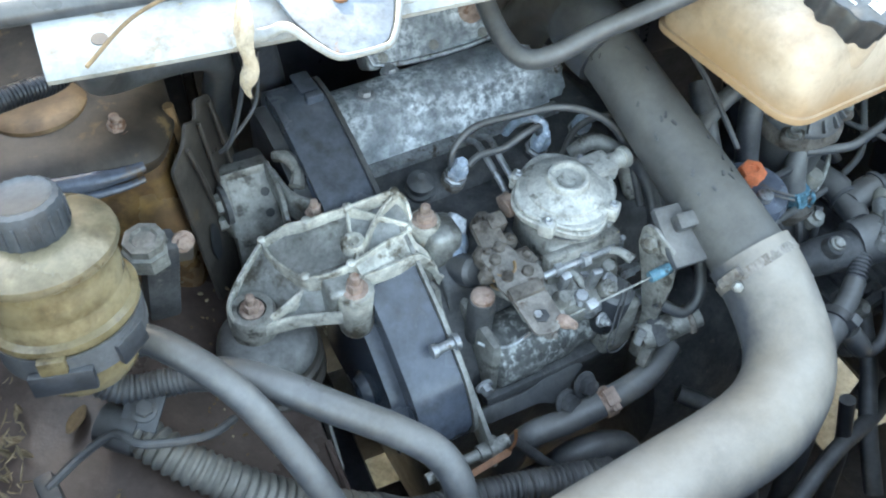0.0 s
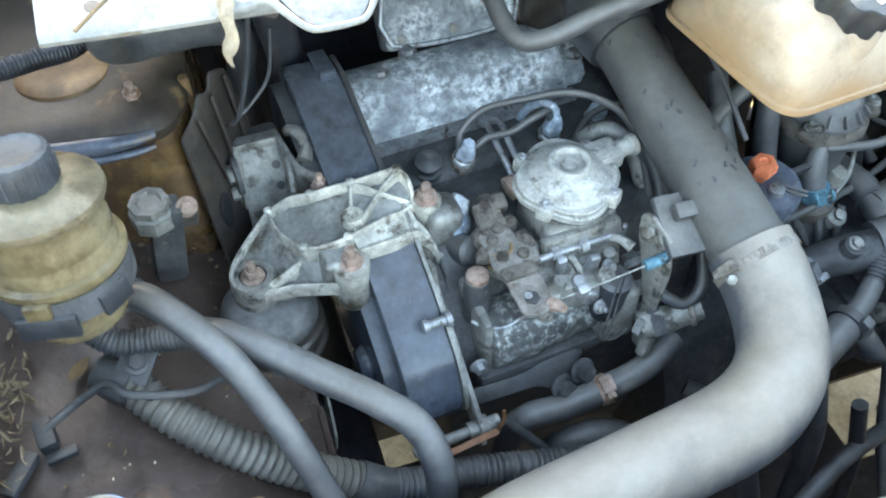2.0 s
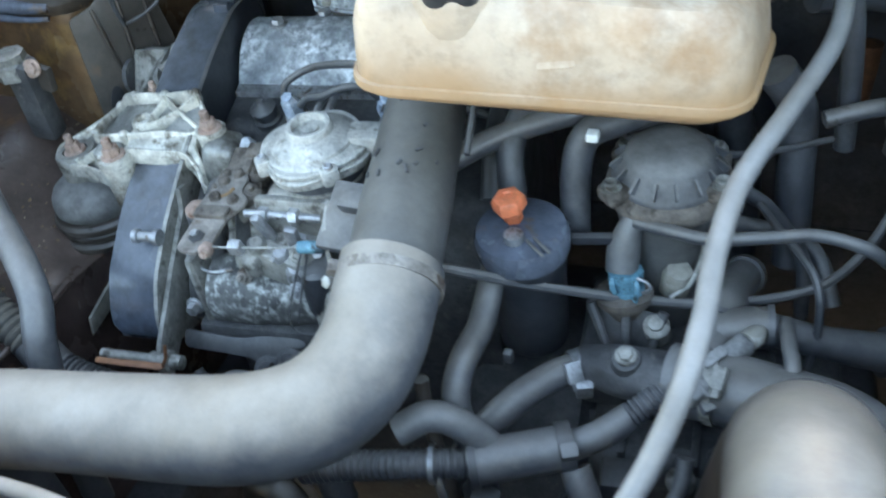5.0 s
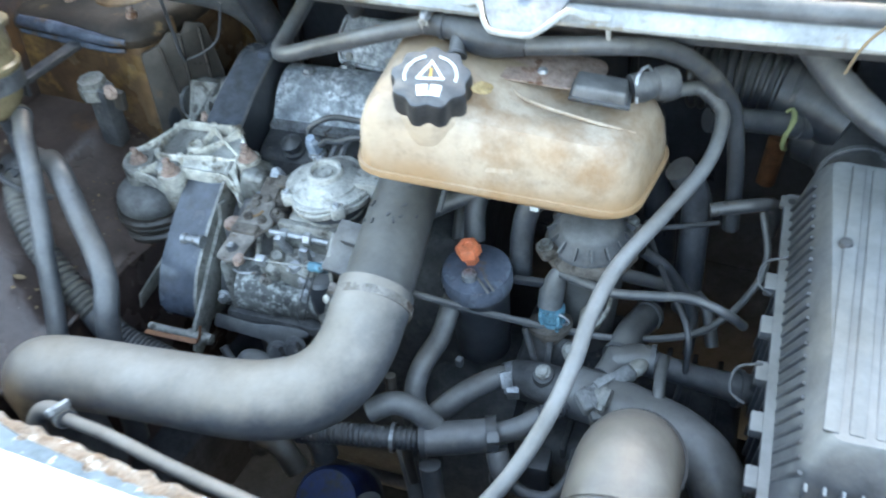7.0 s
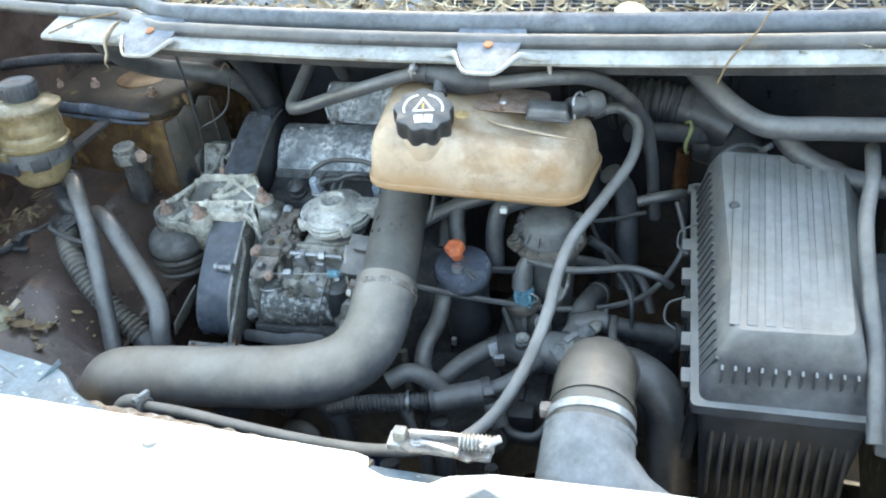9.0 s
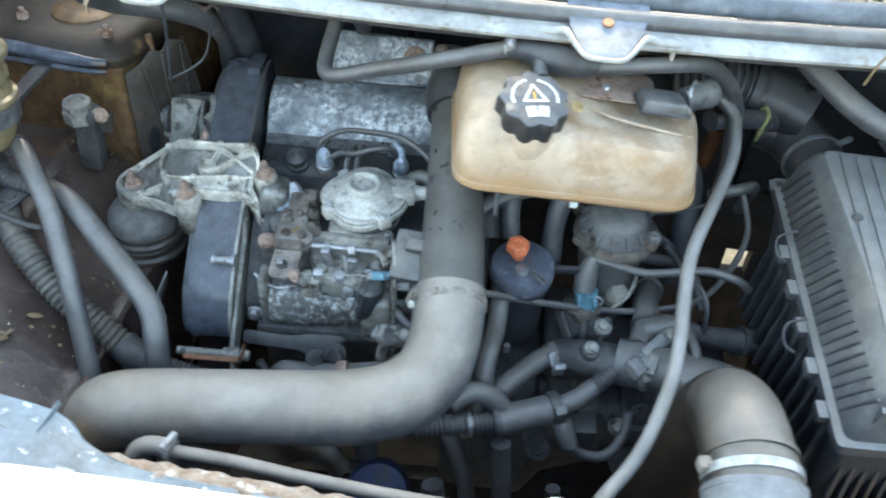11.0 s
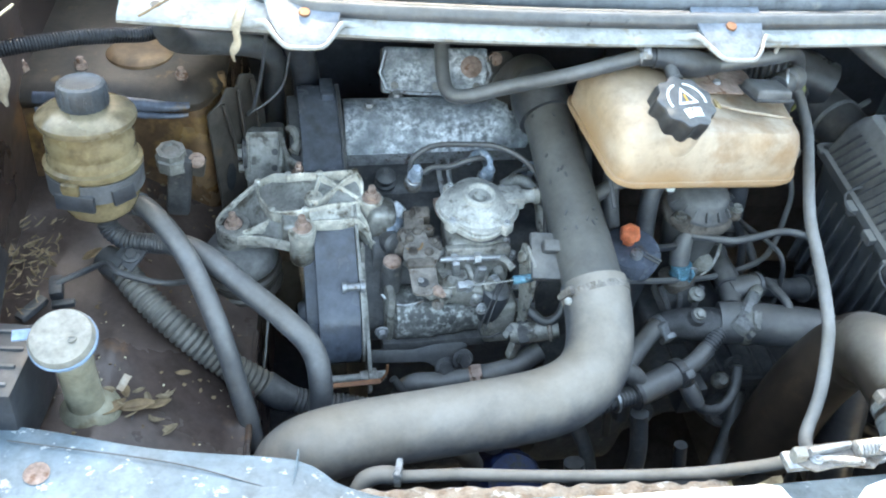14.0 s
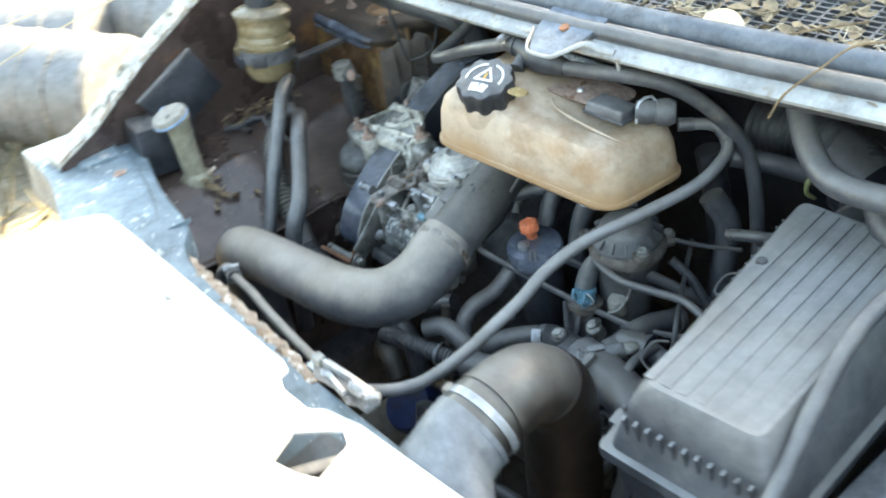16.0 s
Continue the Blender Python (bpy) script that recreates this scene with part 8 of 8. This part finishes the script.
# ---------------- reservoirs and left side ----------------
def steering_reservoir():
    t = thing("steering_reservoir", (-0.204, 0.588, 0.94), "yellowed power steering reservoir with a black screw cap", "reservoir")
    c, ax = Vector((-0.202, 0.574, 0.967)), Vector((0, 0.13, 0.99)).normalized()
    at = lambda h: c + ax * h
    body = part("body", lathe([(0.010, -0.010), (0.026, -0.006), (0.037, 0.004), (0.044, 0.020), (0.047, 0.036), (0.048, 0.058), (0.0515, 0.060), (0.0515, 0.065), (0.0468, 0.067), (0.0462, 0.076), (0.0450, 0.078), (0.0452, 0.081), (0.0460, 0.083), (0.0456, 0.094), (0.0442, 0.097), (0.0448, 0.103), (0.0450, 0.112)], c, ax, 44), M_RESV, t)
    part("shoulder", lathe([(0.0450, 0.1085), (0.0500, 0.110), (0.0512, 0.113), (0.0505, 0.117), (0.0470, 0.1200), (0.036, 0.125), (0.026, 0.127)], c, ax, 44), M_RESVTOP, body, "dusty shoulder")
    cap = part("cap", lathe([(0.0235, 0.126), (0.0245, 0.128), (0.0245, 0.148), (0.0236, 0.1515), (0.0205, 0.1535), (0.0190, 0.1520), (0.0140, 0.1512), (0.004, 0.1512)], c, ax, 60, None, 20, 0.0005), M_CAP, t, "black ridged screw cap")
    for i in range(20):
        a = 2 * math.pi * i / 20
        part("grip_rib", box((0.0022, 0.002, 0.016), Matrix.Translation(at(0.138)) @ frame_to(ax) @ pose(0.0248 * math.cos(a), 0.0248 * math.sin(a), 0, 0, 0, math.degrees(a) + 90), 0.0006), M_CAP, cap)
    part("strap", lathe([(0.0485, 0.034), (0.0505, 0.034), (0.0508, 0.056), (0.0490, 0.056), (0.0485, 0.034)], c, ax, 44), M_GREYPL, t, "grey holding strap")
    m = Matrix.Translation(at(0.045)) @ frame_to(ax)
    part("strap_buckle", box((0.042, 0.019, 0.006), basis(at(0.043) + Vector((-0.012, -0.050, 0)), (1, -0.2, 0), ax), 0.002), M_BLACK, t)
    part("strap_buckle", box((0.018, 0.010, 0.014), basis(at(0.060) + Vector((-0.014, -0.049, 0)), (1, -0.2, 0), (0, 1, 0)), 0.002), M_RESV, t)
    part("strap_buckle", box((0.026, 0.020, 0.006), basis(at(0.045) + Vector((0.035, -0.036, 0)), (1, 0.9, 0), ax), 0.002), M_BLACK, t)
    part("holder", box((0.020, 0.135, 0.008), pose(-0.206, 0.685, 0.975), 0.002), M_IRON, t, "narrow holding bracket")
    part("outlet", lathe([(0.0115, -0.01), (0.0105, 0.010), (0.011, 0.012)], (-0.186, 0.592, 0.958), (0.8, -0.3, -0.1), 16), M_RESV, t)
    part("outlet", lathe([(0.0115, -0.012), (0.0115, 0.008)], (-0.206, 0.594, 0.942), (0, 0, 1), 16), M_HOSE_DARK, t)
    part("holder_back", box((0.050, 0.006, 0.050), pose(-0.206, 0.622, 0.990), 0.002), M_IRON, t)


steering_reservoir()
clipped_hose("steering_hose", [(-0.180, 0.594, 0.956), (-0.158, 0.580, 0.962), (-0.132, 0.553, 0.955), (-0.107, 0.527, 0.932), (-0.087, 0.500, 0.898), (-0.068, 0.470, 0.855), (-0.053, 0.443, 0.805), (-0.038, 0.415, 0.760), (-0.028, 0.39, 0.69), (-0.02, 0.38, 0.60)], 0.0122, M_HOSE, "grey power steering hose from the reservoir", group="power steering hoses", cuffs=(0.03,), cuff_mat=M_HOSE)
second = clipped_hose("steering_hose", [(-0.135, 0.576, 0.908), (-0.105, 0.560, 0.912), (-0.075, 0.540, 0.906), (-0.040, 0.515, 0.890), (0.003, 0.486, 0.870), (0.033, 0.460, 0.850), (0.043, 0.435, 0.815), (0.040, 0.42, 0.74), (0.035, 0.41, 0.62)], 0.0142, M_HOSE, "thicker grey power steering hose with a ribbed tail", group="power steering hoses")
part("ribbed_tail", tube([(-0.207, 0.600, 0.935), (-0.206, 0.594, 0.917), (-0.188, 0.584, 0.906), (-0.158, 0.580, 0.904), (-0.130, 0.573, 0.909)], 0.0122, 14, 0.004, 0.0045, 0.0016), M_HOSE_DARK, second, "finely ribbed dark tail")


def ribbed_conduit():
    t = thing("ribbed_conduit", (-0.10, 0.52, 0.80), "thick dusty ribbed conduit across the ledge", "conduit")
    part("ribbed_hose", tube([(-0.191, 0.560, 0.880), (-0.160, 0.526, 0.865), (-0.121, 0.500, 0.838), (-0.074, 0.482, 0.803), (-0.020, 0.470, 0.764)], [0.0170, 0.0175, 0.0180, 0.0185, 0.0185], 24, 0.005, 0.0082, 0.0032), M_CONDUIT, t)
    part("collar", tube([(-0.214, 0.578, 0.884), (-0.200, 0.567, 0.881), (-0.188, 0.558, 0.879)], [0.016, 0.0190, 0.0190], 18), M_HOSE_DARK, t, "dark end collar")
    part("collar", tube([(-0.026, 0.472, 0.769), (-0.010, 0.467, 0.757), (0.006, 0.465, 0.748)], [0.0195, 0.0195, 0.017], 18), M_HOSE_DARK, t, "dark end collar")
    part("thin_conduit", tube([(0.0, 0.466, 0.752), (0.03, 0.465, 0.740), (0.08, 0.466, 0.728), (0.14, 0.460, 0.715), (0.22, 0.45, 0.70)], 0.0165, 18, 0.005, 0.0062, 0.0030), M_HOSE_DARK, t, "thinner black ribbed conduit")
    part("eye_tab", box((0.030, 0.034, 0.004), pose(-0.180, 0.566, 0.8985, 20, 10, -30), 0.002), M_BLACK, t)
    part("bolt", bolt((-0.179, 0.564, 0.9005), (0.1, -0.3, 1), 0.0075, 0.005), M_HOSE_DARK, t)


ribbed_conduit()


def earth_lead():
    t = thing("earth_lead", (-0.25, 0.52, 0.86), "black clip and wire lying on the ledge", "cable")
    part("wire", tube([(-0.262, 0.538, 0.878), (-0.235, 0.553, 0.882), (-0.205, 0.553, 0.898), (-0.190, 0.535, 0.902), (-0.165, 0.530, 0.895), (-0.135, 0.530, 0.888), (-0.115, 0.545, 0.875)], 0.0036, 8), M_HOSE_DARK, t)
    part("clip", box((0.016, 0.032, 0.014), pose(-0.262, 0.538, 0.872, 0, 0, 12), 0.005), M_BLACK, t)
    part("clip_tail", box((0.014, 0.040, 0.010), pose(-0.285, 0.512, 0.864, 0, 0, -32), 0.004), M_BLACK, t)
    part("clip_foot", box((0.026, 0.010, 0.008), pose(-0.252, 0.520, 0.864, 0, 0, 10), 0.003), M_BLACK, t)


earth_lead()


def washer_neck():
    t = thing("washer_filler", (-0.202, 0.388, 0.84), "milky washer bottle filler neck with a dirty white cap", "washer bottle")
    part("neck", lathe([(0.030, 0.836), (0.031, 0.840), (0.030, 0.846), (0.0195, 0.858), (0.0185, 0.90), (0.020, 0.950), (0.024, 0.964)], (-0.2025, 0.386, 0), (0, 0, 1), 32), M_WASHER, t)
    part("foot_ring", lathe([(0.0325, 0.834), (0.0335, 0.838), (0.032, 0.843), (0.028, 0.844)], (-0.2025, 0.388, 0), (0, 0, 1), 32), M_WASHER, t)
    c, ax = Vector((-0.203, 0.378, 0.964)), Vector((-0.03, -0.26, 0.96)).normalized()
    cap = part("cap", lathe([(0.029, -0.002), (0.0315, 0.0), (0.0315, 0.008), (0.029, 0.012), (0.010, 0.014), (0.004, 0.014)], c, ax, 40), M_WASHCAP, t, "dirty white snap cap")
    part("rim", lathe([(0.0305, -0.001), (0.0326, 0.0), (0.0326, 0.004), (0.0305, 0.005), (0.0305, -0.001)], c, ax, 40), M_RIM, cap, "pale blue rim")
    part("tab", box((0.018, 0.012, 0.004), pose(-0.242, 0.383, 0.968, 14, 0, 8), 0.002), M_RIM, cap, "pale blue pull tab")
    part("vent", lathe([(0.0042, 0), (0.0042, 0.002), (0.0022, 0.0022), (0.0020, 0.0008)], c + ax * 0.0142 + Vector((0.012, -0.004, -0.0011)), ax, 14), M_WASHCAP, cap)
    part("shoulder", lathe([(0.05, 0.76), (0.052, 0.82), (0.045, 0.832), (0.033, 0.835)], (-0.2025, 0.388, 0), (0, 0, 1), 32), M_IRON, t, "dark bottle shoulder")


washer_neck()


def relay_box(at, size, yaw, pitch, label, strip=False):
    t = thing("relay_box", at, label, "box")
    m = Matrix.Translation(at) @ pose(0, 0, 0, pitch, 0, yaw)
    part("housing", box(size, m, 0.004), M_BLACK, t)
    for i in range(4):
        part("slat", box((size[0] * 0.8, 0.004, 0.004), m @ pose(0, size[1] * (-0.36 + 0.24 * i), size[2] / 2 + 0.001), 0.001), M_GREYPL, t)
    if strip:
        part("edge_strip", box((0.014, size[1] * 1.02, 0.008), m @ pose(size[0] / 2 - 0.006, 0, size[2] / 2 + 0.003), 0.002), M_GREYPL, t, "grey lid edge")


relay_box((-0.278, 0.372, 0.898), (0.075, 0.10, 0.09), -4, -6, "black slatted plastic box beside the washer filler")
relay_box((-0.302, 0.440, 0.958), (0.022, 0.13, 0.09), 0, 26, "dark box with a grey lid edge against the wing", True)


def bleed_bracket():
    t = thing("brake_bracket", (-0.14, 0.69, 0.86), "grimy dark bracket with a dusty hexagon union", "bracket")
    part("post", box((0.030, 0.026, 0.10), pose(-0.138, 0.692, 0.905, 6, 8, 4), 0.006), M_IRON, t)
    part("union", lathe([(0.0205, -0.024), (0.0205, -0.008), (0.018, -0.006), (0.018, 0.002), (0.012, 0.003), (0.010, 0.0)], (-0.142, 0.687, 0.960), (0, -0.05, 1), 8), M_CASTD, t, "dusty hexagon union")
    part("lug", box((0.024, 0.010, 0.030), pose(-0.116, 0.696, 0.930, 0, 10, 0), 0.004), M_SHEET, t)
    part("rust_bolt", bolt((-0.112, 0.684, 0.948), (0.2, -0.9, 0.3), 0.007, 0.005), M_RUST, t, "rusty bolt")


bleed_bracket()

# hoses along the rear left
clipped_hose("air_hose", [(-0.125, 0.690, 1.152), (-0.132, 0.712, 1.125), (-0.138, 0.750, 1.085), (-0.130, 0.796, 1.048), (-0.098, 0.830, 1.027), (-0.062, 0.853, 1.012), (-0.034, 0.876, 0.990), (-0.024, 0.905, 0.950), (-0.030, 0.925, 0.90), (-0.03, 0.935, 0.80)], 0.0155, M_HOSE_PALE, "thick dusty grey hose below the scuttle")
hose("wiring_loom", [(-0.40, 0.66, 1.085), (-0.31, 0.702, 1.088), (-0.246, 0.735, 1.084), (-0.20, 0.76, 1.075), (-0.165, 0.785, 1.066), (-0.14, 0.83, 1.07), (-0.12, 0.87, 1.07)], 0.0095, M_LOOM, "black ribbed wiring conduit over the tower", "cable", ribs=0.0035, depth=0.0012)
hose("fuel_line", [(-0.02, 0.72, 1.13), (-0.03, 0.74, 1.05), (-0.045, 0.76, 0.98), (-0.055, 0.775, 0.955)], 0.0023, M_HOSE, "thin grey line hanging to the mount", "pipe", seg=8)
hose("fuel_line", [(-0.055, 0.775, 0.955), (-0.03, 0.79, 0.965), (-0.01, 0.80, 0.985), (0.0, 0.81, 1.03)], 0.0018, M_HOSE_DARK, "thin black line behind the mount", "pipe", seg=8)
hose("heater_hose", [(0.01, 0.80, 1.09), (0.005, 0.84, 1.06), (0.01, 0.87, 1.0), (0.02, 0.89, 0.92), (0.02, 0.90, 0.80)], 0.020, M_HOSE_DARK, "dark hose running down behind the timing cover")
single("paper_scrap", tube([(-0.010, 0.792, 1.062), (0.004, 0.786, 1.058), (0.014, 0.788, 1.066), (0.024, 0.784, 1.060)], [0.002, 0.004, 0.003, 0.002], 8, flat=0.4), M_BROWN, "torn brown scrap hanging on a hose", "scrap")
single("paper_scrap", tube([(-0.036, 0.650, 1.191), (-0.040, 0.632, 1.186), (-0.044, 0.616, 1.174), (-0.043, 0.612, 1.160), (-0.049, 0.611, 1.148), (-0.047, 0.610, 1.138)], [0.003, 0.008, 0.010, 0.006, 0.007, 0.002], 8, 0.004, flat=0.35), M_SCRAP, "torn brown paper scrap hanging over the lip", "scrap")
single("paper_scrap", tube([(-0.292, 0.628, 1.130), (-0.289, 0.620, 1.116), (-0.286, 0.614, 1.100), (-0.289, 0.612, 1.086), (-0.287, 0.611, 1.074)], [0.003, 0.007, 0.009, 0.006, 0.002], 8, 0.004, flat=0.35), M_SCRAP, "pale torn scrap hanging beside the wing", "scrap")
hose("twig", [(-0.14, 0.622, 1.180), (-0.105, 0.652, 1.188), (-0.06, 0.672, 1.192), (0.0, 0.70, 1.20)], 0.0014, M_LEAF, "thin dry twig on the white lip", "twig", seg=6)
# black block added to darken the gap behind the mount
bm = box((0.045, 0.05, 0.07), pose(-0.030, 0.80, 0.875, 0, 0, 8), 0.010)
single("dark_filler_block", bm, M_BLACK, "added black block that fills the dark gap behind the mount", "bracket")

# debris on the ledge
litter("leaf_litter", 130, (-0.335, -0.275), (0.50, 0.66), lambda x, y: 0.864, (0.006, 0.022), M_LITTER, "straw and dry needles lying along the wing", 12, (0.06, 0.3))
litter("leaf_litter", 70, (-0.26, -0.05), (0.32, 0.60), lambda x, y: deck_z(x, y) - 0.004, (0.002, 0.007), M_LEAF, "pale crumbs scattered on the brown ledge", 13, (0.4, 0.9))
litter("leaf_litter", 30, (-0.20, -0.08), (0.70, 0.76), lambda x, y: deck_z(x, y) + 0.002, (0.003, 0.008), M_LITTER, "dry leaves in the corner of the ledge", 14, (0.4, 0.8))
for x, y, s, yaw in ((-0.155, 0.392, 0.038, 0.35), (-0.135, 0.402, 0.028, 0.5), (-0.175, 0.383, 0.03, 0.9), (-0.235, 0.60, 0.03, 1.0), (-0.115, 0.455, 0.018, 0.2), (-0.168, 0.408, 0.024, 1.9), (-0.27, 0.30, 0.05, 0.2), (-0.30, 0.31, 0.06, 1.2)):
    bm = bmesh.new()
    leaf_mesh(bm, (x, y, deck_z(x, y) + 0.008), s, yaw, 0.1, 0.15, 0.4)
    ob = single("dry_leaf", bm, M_LEAF, "withered brown leaf lying on the ledge", "leaf", "leaves on the ledge")
    ob.modifiers.new("thick", "SOLIDIFY").thickness = 0.0006
litter("leaf_litter", 14, (-0.185, -0.12), (0.375, 0.420), lambda x, y: deck_z(x, y) + 0.002, (0.008, 0.026), M_LITTER, "clump of withered brown leaves on the ledge", 15, (0.2, 0.6))
litter("leaf_litter", 60, (-0.24, -0.06), (0.30, 0.62), lambda x, y: deck_z(x, y) - 0.005, (0.002, 0.004), M_STRAW, "pale grit scattered on the ledge", 16, (0.6, 0.9))
litter("leaf_litter", 40, (-0.14, -0.075), (0.56, 0.70), lambda x, y: deck_z(x, y) - 0.002, (0.0015, 0.005), M_LEAF, "crumbs of leaves beside the mount", 17, (0.4, 0.9))
single("leaf_sheet", box((0.008, 0.018, 0.0015), pose(-0.166, 0.404, 0.865, 30, 20, -20), 0.0005), M_SCAB, "small pale leaf standing beside the washer neck", "leaf")


def pale_bundle():
    """Pale wrapped rolls that lie beside the car."""
    for i, (x, y, z, r, yaw) in enumerate(((-2.55, 0.66, 0.24, 0.24, 25), (-2.95, 1.32, 0.24, 0.24, 15), (-3.2, 0.75, 0.22, 0.22, 40))):
        t = thing("plastic_roll", (x, y, 0.0), "pale plastic wrapped roll lying beside the car", "roll", "pale rolls beside the car")
        ax = Vector((math.cos(radians(yaw)), math.sin(radians(yaw)), 0))
        part("wrapping", lathe([(r * 0.9, -0.4), (r, -0.38), (r * 0.99, -0.1), (r, 0.0), (r * 0.985, 0.2), (r, 0.38), (r * 0.9, 0.4)], (x, y, z), ax, 40), M_PALE, t)
        for h in (-0.28, -0.12, 0.04, 0.2):
            part("cord", lathe([(r * 1.0, -0.008), (r * 1.02, 0), (r * 1.0, 0.008)], Vector((x, y, z)) + ax * h, ax, 40), M_CASTD, t)


pale_bundle()


def weeds():
    rnd = random.Random(31)
    bm = bmesh.new()
    for _ in range(900):
        x, y = rnd.uniform(-3.8, -0.62), rnd.uniform(-0.4, 2.4)
        leaf_mesh(bm, (x, y, rnd.uniform(0.03, 0.12)), rnd.uniform(0.12, 0.34), rnd.uniform(0, 6.3), rnd.uniform(-0.5, 0.5), rnd.uniform(-1.3, 1.3), rnd.uniform(0.03, 0.09))
    single("weeds", bm, M_WEED, "dry weeds and grass growing beside the car", "grass", kind="stuff")


weeds()
for pts in ([(-0.9, -0.1, 0.95), (-0.5, 0.32, 1.12), (-0.38, 0.45, 1.14), (-0.25, 0.60, 1.20)], [(-0.95, 0.2, 0.9), (-0.6, 0.42, 1.06), (-0.45, 0.55, 1.12)]):
    hose("grass_stalk", pts, 0.0014, M_STRAW, "long dry grass stalk beside the wing", "grass", "grass stalks", seg=5)
